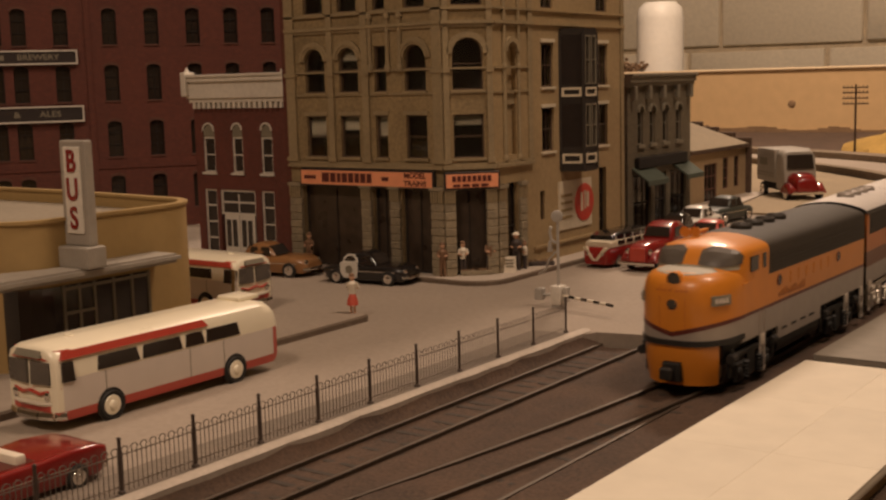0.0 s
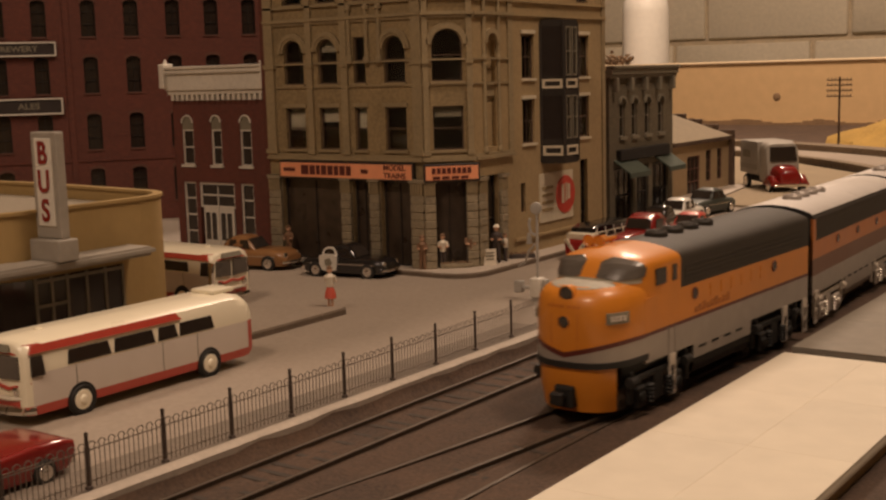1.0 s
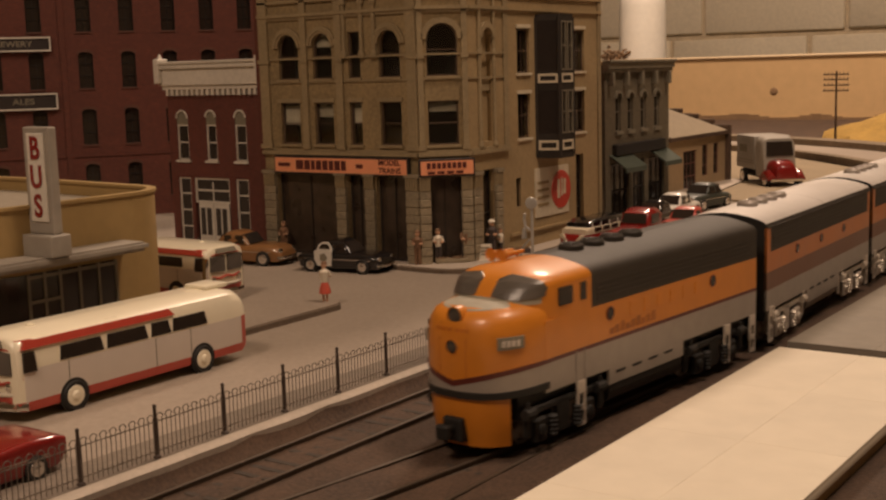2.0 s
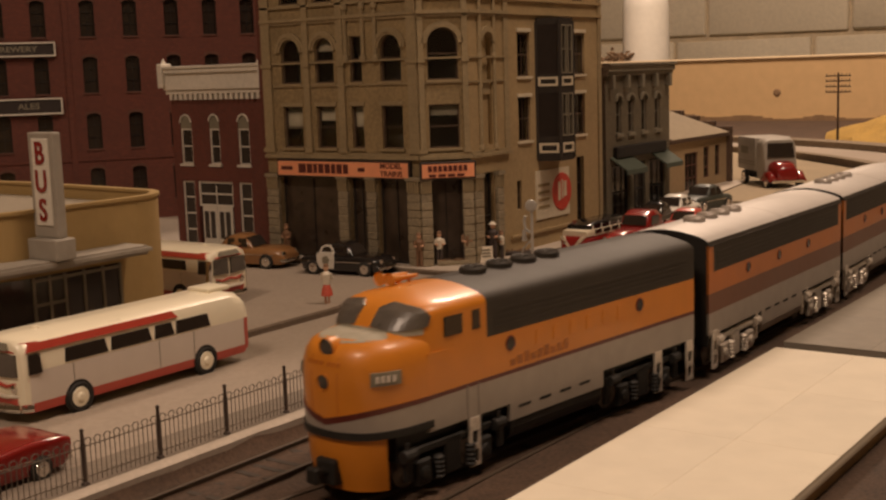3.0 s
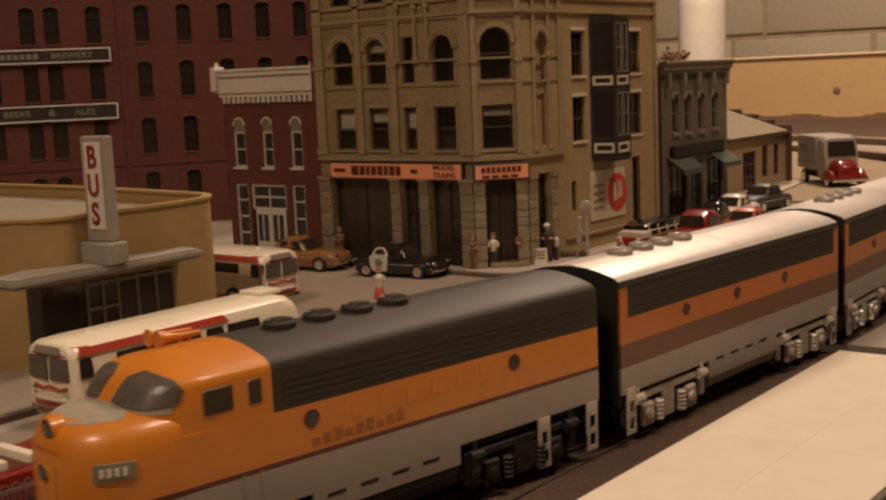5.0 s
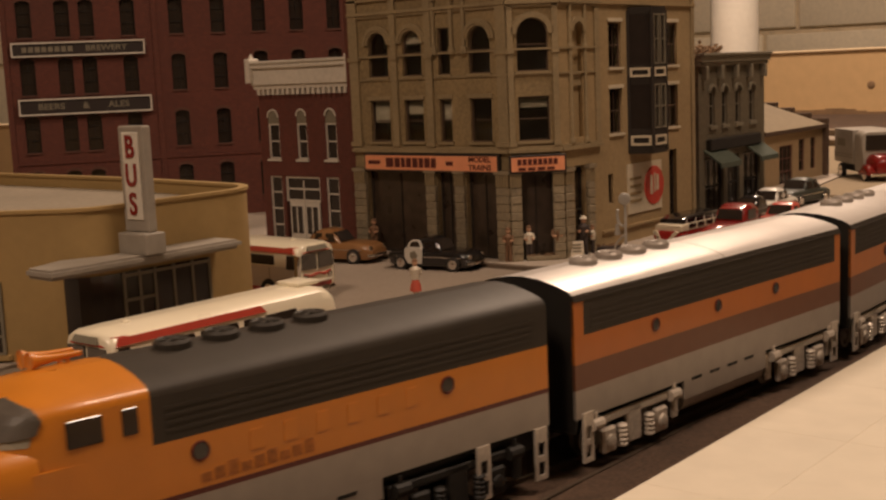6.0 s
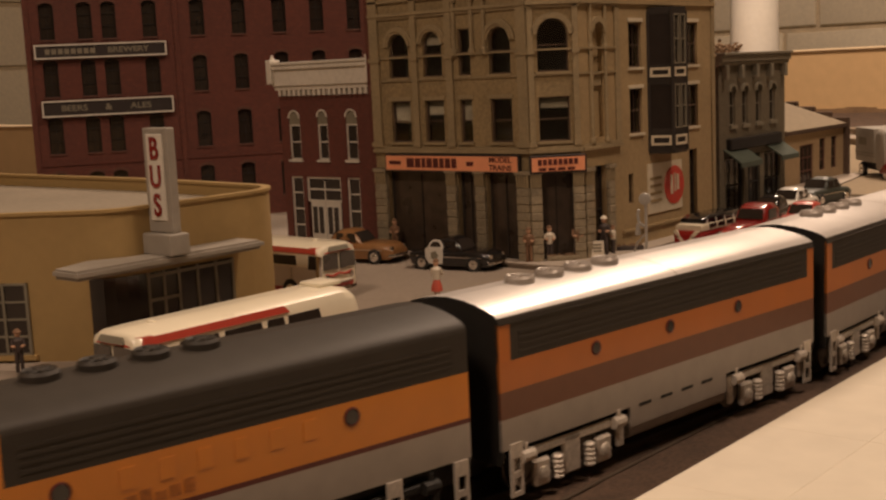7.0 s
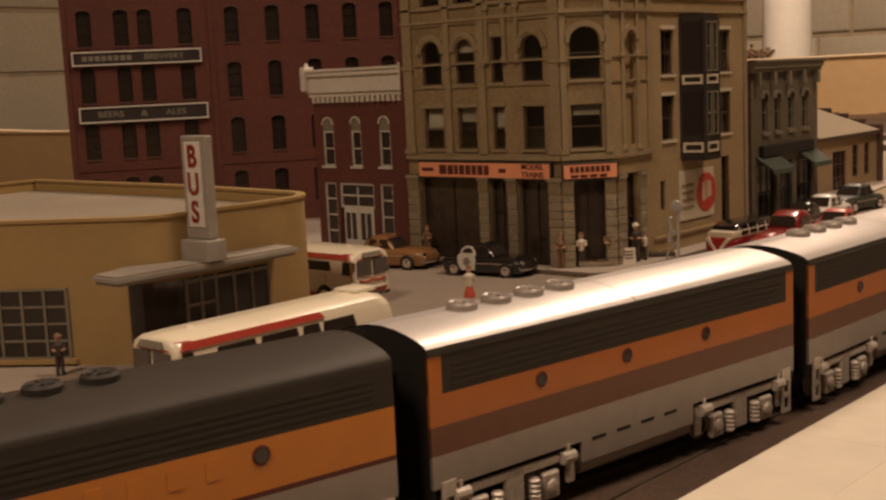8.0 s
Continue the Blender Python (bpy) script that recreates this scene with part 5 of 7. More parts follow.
car("sedan_car", "orange-brown rounded model sedan parked by the kerb", facing(-0.4740, 0.4930, -80), "car_orange", 0.0560, 0.0200, 0.0185, None, (-0.36, 0.16), 0.58, 0.62, 0.56, 0.6)
car("convertible_car", "glossy red model convertible with chrome trim beside the fence", facing(-0.2725, 0.1745, 180), "car_red", 0.0640, 0.0225, 0.0150, None, (-0.28, 0.22), 0.66, 0.66, 0.68, 0.5, "chrome", True, shoulder=0.16)
car("sedan_car", "white model sedan parked along the cross street", facing(-0.3385, 0.7640, 182), "car_white", 0.0560, 0.0210, 0.0175, None, (-0.35, 0.20), 0.55, 0.58, 0.55, 0.6, group="cars on the cross street")
car("sedan_car", "dark green rounded model sedan along the cross street", facing(-0.3440, 0.8250, 172), "car_green", 0.0520, 0.0225, 0.0185, None, (-0.40, 0.16), 0.58, 0.60, 0.55, 0.7, group="cars on the cross street")
car("sedan_car", "orange-red model sedan behind the red truck", facing(-0.3005, 0.6990, 184), "bus_red", 0.0540, 0.0210, 0.0165, None, (-0.35, 0.20), 0.56, 0.58, 0.56, 0.6, group="cars on the cross street")
car("vintage_car", "dark model car close to the shop front", facing(-0.3270, 0.7080, 182), "car_black", 0.0480, 0.0180, 0.0185, None, (-0.40, 0.12), 0.56, 0.60, 0.55, 0.6, group="cars on the cross street")

# red truck with a tall nose
t = thing("pickup_truck", "dark red vintage model truck driving down the street", "truck", facing(-0.2940, 0.6150, 181) @ Matrix.Diagonal((0.88, 0.88, 0.88, 1)))
bm = bmesh.new()
loft(bm, [section(y, w, 0.0055, z, 0.5, 0.0008, 5) for y, w, z in ((-0.004, 0.0098, 0.0175), (0.004, 0.0092, 0.0180), (0.016, 0.0080, 0.0178), (0.028, 0.0068, 0.0170), (0.0315, 0.0060, 0.0150))])
part("hood", bm, "car_red", t, "", True)
bm = bmesh.new()
loft(bm, [section(y, w, 0.0065, z, 0.4, 0.0005, 5) for y, w, z in ((-0.018, 0.0098, 0.0255), (-0.014, 0.0100, 0.0275), (-0.006, 0.0100, 0.0275), (0.000, 0.0098, 0.0250), (0.003, 0.0096, 0.0180))])
cab = part("cab", bm, "car_red", t, "", True)
bm = bmesh.new()
loft(bm, [[Vector((x, y + d, z)) for x, y, z in ((-0.0082, 0.0030, 0.0190), (0.0082, 0.0030, 0.0190), (0.0074, 0.0005, 0.0248), (-0.0074, 0.0005, 0.0248))] for d in (0.0006, -0.002)])
part("windscreen", bm, "glass_dark", cab)
for side in (-1, 1):
    bm = bmesh.new()
    box(bm, side * 0.0099, side * 0.0103, -0.013, -0.002, 0.0185, 0.0245)
    part("side_window", bm, "glass_dark", cab)
    bm = bmesh.new()
    loft(bm, [section(y, 0.0030, z0, z1, 0.9, 0, 4) for y, z0, z1 in ((0.006, 0.006, 0.0075), (0.012, 0.0058, 0.0120), (0.020, 0.0058, 0.0135), (0.027, 0.0058, 0.0120), (0.0305, 0.0058, 0.0085))])
    part("fender", bm, "car_red", t, "", True, pose(side * 0.0090, 0, 0))
    for y in (0.020, -0.022):
        wheel_parts(t, side * 0.0110, y, 0.0050, 0.0028)
    bm = bmesh.new()
    lathe(bm, (side * 0.0072, 0.0285, 0.0125), (0, 1, 0), [(0, 0.0018), (0.0012, 0.0017), (0.0016, 0.0009)], 0, 12)
    part("headlight", bm, "chrome", t, "", True)
bm = bmesh.new()
rounded(bm, -0.0105, 0.0105, -0.040, -0.018, 0.0065, 0.0150, 0.0006)
part("cargo_bed", bm, "car_red", t, "", True)
bm = bmesh.new()
rounded(bm, -0.0050, 0.0050, 0.0308, 0.0322, 0.0065, 0.0150, 0.0005)
part("grille", bm, "bus_red", t)
bm = bmesh.new()
rounded(bm, -0.0115, 0.0115, 0.0318, 0.0330, 0.0042, 0.0062, 0.0005)
part("bumper", bm, "chrome", t)

# red and cream van with a dark top
t = thing("van", "red and cream model van with a dark top", "van", facing(-0.3190, 0.6160, 178) @ Matrix.Diagonal((0.90, 0.90, 0.90, 1)))
bm = bmesh.new()
loft(bm, [section(y, w, 0.0025, z, 0.35, 0.0008, 5) for y, w, z in ((-0.030, 0.0085, 0.0125), (-0.026, 0.0098, 0.0135), (0.022, 0.0098, 0.0135), (0.0285, 0.0092, 0.0130), (0.0305, 0.0075, 0.0105))])
part("lower_body", bm, "car_red", t, "", True)
bm = bmesh.new()
loft(bm, [section(y, w, 0.0128, z, 0.35, 0, 5) for y, w, z in ((-0.029, 0.0088, 0.0168), (-0.025, 0.0094, 0.0172), (0.020, 0.0094, 0.0172), (0.027, 0.0088, 0.0162))])
part("upper_body", bm, "cream", t, "", True)
bm = bmesh.new()
loft(bm, [section(y, w, 0.0165, z, 0.4, 0, 5) for y, w, z in ((-0.026, 0.0080, 0.0195), (-0.022, 0.0088, 0.0212), (0.016, 0.0088, 0.0212), (0.0225, 0.0080, 0.0195))])
top = part("roof", bm, "car_black", t, "dark roof", True)
for side in (-1, 1):
    for k in range(4):
        bm = bmesh.new()
        y = -0.021 + k * 0.0105
        box(bm, side * 0.0093, side * 0.0097, y, y + 0.0080, 0.0140, 0.0165)
        part("side_window", bm, "glass_dark", t)
    bm = bmesh.new()
    for k in range(5):
        y = -0.022 + k * 0.0105
        rod(bm, (side * 0.0088, y, 0.0165), (side * 0.0088, y, 0.0195), 0.0004, 0, 6)
    part("roof_post", bm, "trim_white", t)
    bm = bmesh.new()
    loft(bm, [[Vector((side * x, 0.0306 + d - 0.10 * abs(x), z)) for x, z in ((0.0, 0.0050), (0.0018, 0.0050), (0.0088, 0.0128), (0.0062, 0.0132))] for d in (0.0008, -0.0015)])
    part("front_chevron", bm, "cream", t)
    for y in (-0.018, 0.018):
        wheel_parts(t, side * 0.0099, y, 0.0040, 0.0024)
    bm = bmesh.new()
    lathe(bm, (side * 0.0050, 0.0296, 0.0092), (0, 1, 0), [(0, 0.0013), (0.0012, 0.0012), (0.0015, 0.0006)], 0, 10)
    part("headlight", bm, "chrome", t)

# delivery truck in the lot
t = thing("delivery_truck", "model delivery truck with grey box body and red hood", "truck", facing(-0.3600, 1.0060, 221) @ Matrix.Diagonal((1.06, 1.06, 1.12, 1)))
bm = bmesh.new()
rounded(bm, -0.0150, 0.0150, -0.034, 0.006, 0.0120, 0.0370, 0.0010)
cargo = part("box_body", bm, "canopy", t, "grey box body", True)
bm = bmesh.new()
box(bm, 0.0150, 0.0153, -0.026, -0.010, 0.0245, 0.0300)
part("text_bar", bm, "trim_grey", cargo, "dark lettering panel")
for z in (0.0165, 0.0185):
    bm = bmesh.new()
    box(bm, 0.0150, 0.0152, -0.034, 0.006, z, z + 0.0006)
    part("side_trim", bm, "trim_grey", cargo)
bm = bmesh.new()
loft(bm, [section(y, w, 0.0075, z, 0.4, 0.0005, 5) for y, w, z in ((0.006, 0.0135, 0.0370), (0.013, 0.0135, 0.0375), (0.019, 0.0130, 0.0355), (0.022, 0.0128, 0.0210))])
bm2 = bmesh.new()
box(bm2, -0.0095, 0.0095, -0.033, 0.022, 0.0060, 0.0122)
part("chassis", bm2, "black", t)
cab = part("cab", bm, "canopy", t, "grey cab roof", True)
bm = bmesh.new()
loft(bm, [[Vector((x, y + d, z)) for x, y, z in ((-0.0108, 0.0222, 0.0230), (0.0108, 0.0222, 0.0230), (0.0100, 0.0200, 0.0335), (-0.0100, 0.0200, 0.0335))] for d in (0.0006, -0.003)])
part("windscreen", bm, "glass_dark", cab)
bm = bmesh.new()
loft(bm, [section(y, w, 0.0070, z, 0.6, 0, 5) for y, w, z in ((0.021, 0.0110, 0.0205), (0.030, 0.0095, 0.0200), (0.036, 0.0080, 0.0170), (0.0375, 0.0060, 0.0140))])
part("hood", bm, "car_red", t, "", True)
for side in (-1, 1):
    bm = bmesh.new()
    loft(bm, [section(y, 0.0036, z0, z1, 0.9, 0, 4) for y, z0, z1 in ((0.018, 0.006, 0.0085), (0.024, 0.006, 0.0135), (0.031, 0.006, 0.0135), (0.0365, 0.006, 0.0095))])
    part("fender", bm, "car_red", t, "", True, pose(side * 0.0115, 0, 0))
    for y in (0.0275, -0.022):
        wheel_parts(t, side * 0.0145, y, 0.0056, 0.0034)
bm = bmesh.new()
rounded(bm, -0.0130, 0.0130, 0.0372, 0.0385, 0.0050, 0.0072, 0.0005)
part("bumper", bm, "chrome", t)


# ---- buses ----
def city_bus(name, label, m, L, W, H, axles, windows, front="bus_cream"):
    t = thing(name, label, "bus", m, "model buses at the station")
    h, w = L / 2, W / 2
    z1, z2, z3, z4 = 0.0066, 0.0165, H * 0.83, H
    def ring(y, k, top, lo=0.0036):
        pts = []
        for sx in (1, -1):
            half = [(w * k * 0.97, lo), (w * k, z1), (w * k, z2), (w * k * 0.965, z3 * top), (w * k * 0.88, z3 * top + (z4 - z3) * 0.55), (w * k * 0.62, z3 * top + (z4 - z3) * 0.92), (0.0001, z4 * top)]
            pts += [(sx * a, y, b) for a, b in (half if sx == 1 else half[::-1])]
        return pts
    ys = [(-h, 0.80, 0.80, 0.0060), (-h * 0.985, 0.90, 0.86, 0.0050), (-h * 0.93, 0.97, 0.95, 0.0036), (-h * 0.82, 1.0, 1.0, 0.0036), (h * 0.80, 1.0, 1.0, 0.0036), (h * 0.95, 0.995, 0.99, 0.0036), (h * 0.987, 0.95, 0.97, 0.0040), (h, 0.86, 0.945, 0.0050)]
    def pick(i, j):
        k = j if j < 7 else 12 - j
        if k == 0:
            return 1
        if k == 1:
            return 3 if i >= 5 else (1 if i < 2 else 0)
        if k == 2 and i >= 5:
            return 3
        return 2
    bm = bmesh.new()
    loft(bm, [ring(*q) for q in ys], 2, True, True, pick)
    body = part("body", bm, ["bus_grey", "bus_red", "bus_cream", front], t, "", True)
    for side in (-1, 1):
        for a, b in windows:
            bm = bmesh.new()
            q = [(side * (w + 0.0002), a, 0.0171), (side * (w + 0.0002), b, 0.0171), (side * (w * 0.972 + 0.0002), b - 0.0006, 0.0216), (side * (w * 0.972 + 0.0002), a + 0.0010, 0.0216)]
            loft(bm, [[Vector(p) for p in q], [Vector(p) - Vector((side * 0.0010, 0, 0)) for p in q]])
            part("side_window", bm, "glass_dark", body)
        bm = bmesh.new()
        q = [(side * (w * 0.972), -h * 0.28, z3 + 0.0000), (side * (w * 0.972), h * 0.96, z3 + 0.0000), (side * (w * 0.90), h * 0.93, z3 + 0.0024), (side * (w * 0.90), -h * 0.24, z3 + 0.0024)]
        loft(bm, [[Vector(p) + Vector((side * 0.0005, 0, 0.0003)) for p in q], [Vector(p) - Vector((side * 0.0012, 0, 0)) for p in q]])
        part("roof_stripe", bm, "bus_red", body, "red stripe above the windows")
        for y in (-h * 0.42, -h * 0.10, h * 0.62):
            bm = bmesh.new()
            box(bm, side * w - 0.0001, side * w + 0.00012, y - 0.00012, y + 0.00012, z1, z2)
            part("panel_seam", bm, "trim_grey", body)
        for y in axles:
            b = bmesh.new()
            shade_disc(b, side * (w - 0.0001), y, 0.0050, side)
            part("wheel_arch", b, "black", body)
            wheel_parts(t, side * (w + 0.0007), y, 0.0048, 0.0034, "bus_cream")
    # windscreen in two panes, destination board, grille, bumper
    for side in (-1, 1):
        bm = bmesh.new()
        q = [(side * w * 0.07, h * 1.002, 0.0148), (side * w * 0.80, h * 0.998, 0.0152), (side * w * 0.78, h * 0.994, 0.0222), (side * w * 0.07, h * 0.998, 0.0222)]
        loft(bm, [[Vector(p) + Vector((0, 0.0008, 0)) for p in q], [Vector(p) - Vector((0, 0.0022, 0)) for p in q]])
        part("windscreen", bm, "windscreen", body)
        bm = bmesh.new()
        q = [(side * (w * 1.0), h * 0.86, 0.0158), (side * (w * 0.985), h * 0.955, 0.0158), (side * (w * 0.96), h * 0.950, 0.0220), (side * (w * 0.972), h * 0.87, 0.0220)]
        loft(bm, [[Vector(p) + Vector((side * 0.0006, 0, 0)) for p in q], [Vector(p) - Vector((side * 0.0010, 0, 0)) for p in q]])
        part("quarter_window", bm, "glass_dark", body)
        bm = bmesh.new()
        lathe(bm, (side * w * 0.62, h * 0.985, 0.0112), (0, 1, 0), [(0, 0.0016), (0.0012, 0.0015), (0.0016, 0.0007)], 0, 12)
        part("headlight", bm, "chrome", t)
        bm = bmesh.new()
        pts = [(0, 1.012, 0.0128), (0.35, 1.006, 0.0118), (0.70, 0.990, 0.0130), (0.97, 0.95, 0.0140)]
        for a, b in zip(pts, pts[1:]):
            rod(bm, (side * w * a[0], h * a[1], a[2]), (side * w * b[0], h * b[1], b[2]), 0.0006, 0, 6)
        part("front_trim", bm, "bus_red", body)
    bm = bmesh.new()
    q = [(-w * 0.50, h * 1.008, 0.0231), (w * 0.50, h * 1.008, 0.0231), (w * 0.46, h * 0.986, 0.0252), (-w * 0.46, h * 0.986, 0.0252)]
    loft(bm, [[Vector(p) + Vector((0, 0.0010, 0.0004)) for p in q], [Vector(p) - Vector((0, 0.0030, 0)) for p in q]])
    line = [(0.97, 0.90), (0.935, 0.945), (0.86, 0.985), (0.70, 1.003), (0.35, 1.008), (0.0, 1.009)]
    line = [(-a, b) for a, b in line] + line[-2::-1]
    band = bmesh.new()
    loft(band, [[(a * w, b * h, 0.0227), (a * w * 0.90, b * h - 0.0013, 0.0256), (a * w * 0.86, b * h - 0.0040, 0.0250), (a * w * 0.96, b * h - 0.0030, 0.0227)] for a, b in line])
    low = bmesh.new()
    loft(low, [[(a * w * 1.01, b * h, 0.0050), (a * w * 1.01, b * h, 0.0086), (a * w * 0.93, b * h - 0.0030, 0.0086), (a * w * 0.93, b * h - 0.0030, 0.0050)] for a, b in line])
    part("front_valance", low, "bus_red", body, "dark red apron under the front")
    part("front_band", band, "bus_red", body, "red band round the front above the windscreen")
    part("destination_board", bm, "trim_grey", body, "grey destination board")
    bm = bmesh.new()
    pts = [(-0.98, 0.93), (-0.8, 0.985), (-0.4, 1.02), (0.4, 1.02), (0.8, 0.985), (0.98, 0.93)]
    for (a, b), (c, d) in zip(pts, pts[1:]):
        rod(bm, (a * w, b * h, 0.0052), (c * w, d * h, 0.0052), 0.0016, 0, 8)
    part("bumper", bm, "chrome", t, "", True)
    bm = bmesh.new()
    for (a, b), (c, d) in zip(pts[1:-1], pts[2:-1]):
        rod(bm, (a * w, b * h * 1.002, 0.0090), (c * w, d * h * 1.002, 0.0090), 0.0007, 0, 6)
    part("grille_bar", bm, "doll_white", t)
    bm = bmesh.new()
    rounded(bm, -w * 0.45, w * 0.45, -h * 0.94, -h * 0.72, H * 0.985, H * 1.05, 0.0006)
    part("roof_pod", bm, "bus_cream", t, "raised roof air scoop", True)
    bm = bmesh.new()
    lathe(bm, (0, h * 0.70, H * 0.998), (0, 0, 1), [(0, 0.0016), (0.0005, 0.0014), (0.0008, 0.0006)], 0, 12)
    part("roof_vent", bm, "bus_cream", t)
    return t


SIDE_WINDOWS = [(-0.0290, -0.0128), (-0.0120, -0.0032), (-0.0018, 0.0155), (0.0168, 0.0339)]
city_bus("coach_bus", "cream and red model coach with grey sides at the station kerb", facing(-0.3212, 0.2738, 180), 0.0995, 0.0252, 0.0272, (0.0293, -0.0260), SIDE_WINDOWS)
city_bus("coach_bus", "cream and red model coach with a chrome front beside the station", facing(-0.4458, 0.4005, -90), 0.0975, 0.0252, 0.0272, (0.0293, -0.0260), SIDE_WINDOWS, "chrome")


# ---- pole, crossing gate, street sign ----
t = thing("telegraph_pole", "dark wooden telegraph pole with four crossarms", "pole", pose(-0.4436, 1.4577, 0.003))
bm = bmesh.new()
rod(bm, (0, 0, -0.011), (0, 0, 0.0865), 0.0016, 0, 8, 0.0012)
part("pole_shaft", bm, "wood", t)
for z in (0.0630, 0.0695, 0.0760, 0.0820):
    bm = bmesh.new()
    box(bm, -0.0150, 0.0150, -0.0020, -0.0006, z, z + 0.0014)
    arm = part("crossarm", bm, "wood", t)
    for x in (-0.0135, -0.009, -0.0045, 0.0045, 0.009, 0.0135):
        bm = bmesh.new()
        rod(bm, (x, -0.0013, z + 0.0014), (x, -0.0013, z + 0.0034), 0.0006, 0, 6)
        part("insulator", bm, "wire", arm)

t = thing("crossing_gate", "silver level crossing gate with lamp mast and striped arm", "gate", pose(-0.2790, 0.4780, 0))
bm = bmesh.new()
rod(bm, (0, 0, 0.0), (0, 0, 0.0405), 0.0007, 0, 8)
lathe(bm, (0, 0, 0), (0, 0, 1), [(0, 0.0030), (0.0010, 0.0030), (0.0014, 0.0014), (0.004, 0.0009)], 0, 12)
mast = part("mast", bm, "grey_plastic", t, "", True)
bm = bmesh.new()
lathe(bm, (0, -0.0006, 0.0425), (0.4, -0.9, 0), [(0, 0.0028), (0.0008, 0.0026), (0.0010, 0.0012)], 0, 16)
part("round_sign", bm, "grey_plastic", mast)
bm = bmesh.new()
pts = [(-0.0010, 0, 0.030), (-0.0035, 0, 0.0315), (-0.0042, 0, 0.0350), (-0.0036, 0, 0.0375)]
for a, b in zip(pts, pts[1:]):
    rod(bm, a, b, 0.0007, 0, 8)
rod(bm, (-0.0042, 0, 0.026), (-0.0042, 0, 0.031), 0.0014, 0, 8, 0.0008)
pts = [(-0.0012, 0, 0.026), (-0.0060, 0.002, 0.022), (-0.0085, 0.003, 0.0165), (-0.0140, 0.006, 0.0140)]
for a, b in zip(pts, pts[1:]):
    rod(bm, a, b, 0.0005, 0, 6)
part("lamp_bracket", bm, "grey_plastic", mast, "", True)
bm = bmesh.new()
rounded(bm, -0.0030, 0.0026, -0.0030, 0.0030, 0.0014, 0.0105, 0.0008)
part("gear_box", bm, "trim_white", t, "pale gear housing", True)
bm = bmesh.new()
rounded(bm, -0.0120, -0.0080, -0.0020, 0.0020, 0.0030, 0.0085, 0.0006)
rod(bm, (-0.0085, 0, 0.0055), (-0.0020, 0, 0.0055), 0.0008, 0, 6)
part("counterweight", bm, "grey_plastic", t)
bm = bmesh.new()
a, b = Vector((0.0030, -0.0010, 0.0060)), Vector((0.0330, -0.0095, 0.0052))
for i in range(8):
    rod(bm, a + (b - a) * i / 8, a + (b - a) * (i + 1) / 8, 0.0007, i % 2, 6)
part("striped_arm", bm, ["doll_white", "car_black"], t, "black and white striped arm")
bm = bmesh.new()
rounded(bm, 0.0030, 0.0052, -0.0016, 0.0016, 0.0030, 0.0100, 0.0005)
part("arm_bracket", bm, "grey_plastic", t)

t = thing("signboard", "small white signboard standing on the pavement", "sign", pose(-0.3468, 0.5425, 0.0026, 0, 0, 38))
bm = bmesh.new()
loft(bm, [[(-0.0034, y, z), (0.0034, y, z), (0.0034, y + 0.0006, z), (-0.0034, y + 0.0006, z)] for y, z in ((-0.0012, 0.0), (0.0, 0.0085))])
loft(bm, [[(-0.0034, y, z), (0.0034, y, z), (0.0034, y + 0.0006, z), (-0.0034, y + 0.0006, z)] for y, z in ((0.0024, 0.0), (0.0010, 0.0083))])
part("panel", bm, "doll_white", t)
bm = bmesh.new()
for z in (0.0028, 0.0045, 0.0062):
    box(bm, -0.0022, 0.0022, -0.0014 + z * 0.13, -0.0007 + z * 0.13, z, z + 0.0008)
part("text_bar", bm, "trim_grey", t)


# ---- painted dolls, each one plain mesh ----
def doll(label, x, y, z, turn, low, high, size=1.0, seated=False, hat=None):
    bm = bmesh.new()
    mats = [low, high, "skin", hat or "doll_brown"]
    if seated:
        for s in (-1, 1):
            rod(bm, (s * 0.0010, 0, 0.0060), (s * 0.0012, -0.0040, 0.0062), 0.0010, 0, 7)
            rod(bm, (s * 0.0012, -0.0040, 0.0062), (s * 0.0012, -0.0040, 0.0), 0.0009, 0, 7)
        base = 0.0055
    elif low == "doll_red":
        lathe(bm, (0, 0, 0.0040), (0, 0, 1), [(0, 0.0029), (0.0025, 0.0026), (0.0060, 0.0013)], 0, 12)
        for s in (-1, 1):
            rod(bm, (s * 0.0009, 0, 0), (s * 0.0009, 0, 0.0042), 0.0006, 2, 6)
        base = 0.0095
    else:
        for s in (-1, 1):
            rod(bm, (s * 0.0011, 0.0002, 0), (s * 0.0009, 0, 0.0095), 0.0008, 0, 7, 0.0011)
        base = 0.0092
    lathe(bm, (0, 0, base), (0, 0, 1), [(0, 0.0017), (0.0025, 0.0019), (0.0050, 0.0022), (0.0062, 0.0014), (0.0066, 0.0007)], 1, 12)
    for s in (-1, 1):
        rod(bm, (s * 0.0021, 0, base + 0.0056), (s * 0.0027, -0.0008, base + 0.0028), 0.0007, 1, 6)
        rod(bm, (s * 0.0027, -0.0008, base + 0.0028), (s * 0.0014, -0.0024, base + 0.0026), 0.0006, 2, 6)
    lathe(bm, (0, 0, base + 0.0066), (0, 0, 1), [(0, 0.0007), (0.0006, 0.0012), (0.0016, 0.0014), (0.0024, 0.0012)], 2, 12)
    lathe(bm, (0, 0, base + 0.0088), (0, 0, 1), [(0, 0.0020 if hat else 0.0014), (0.0004, 0.0015), (0.0010, 0.0012), (0.0014, 0.0005)], 3, 12)
    d = part("figurine", bm, mats, None, "", True, pose(x, y, z, 0, 0, turn) @ Matrix.Diagonal((size, size, size, 1)))
    return tagged(d, label, "figurine", "painted figurines")


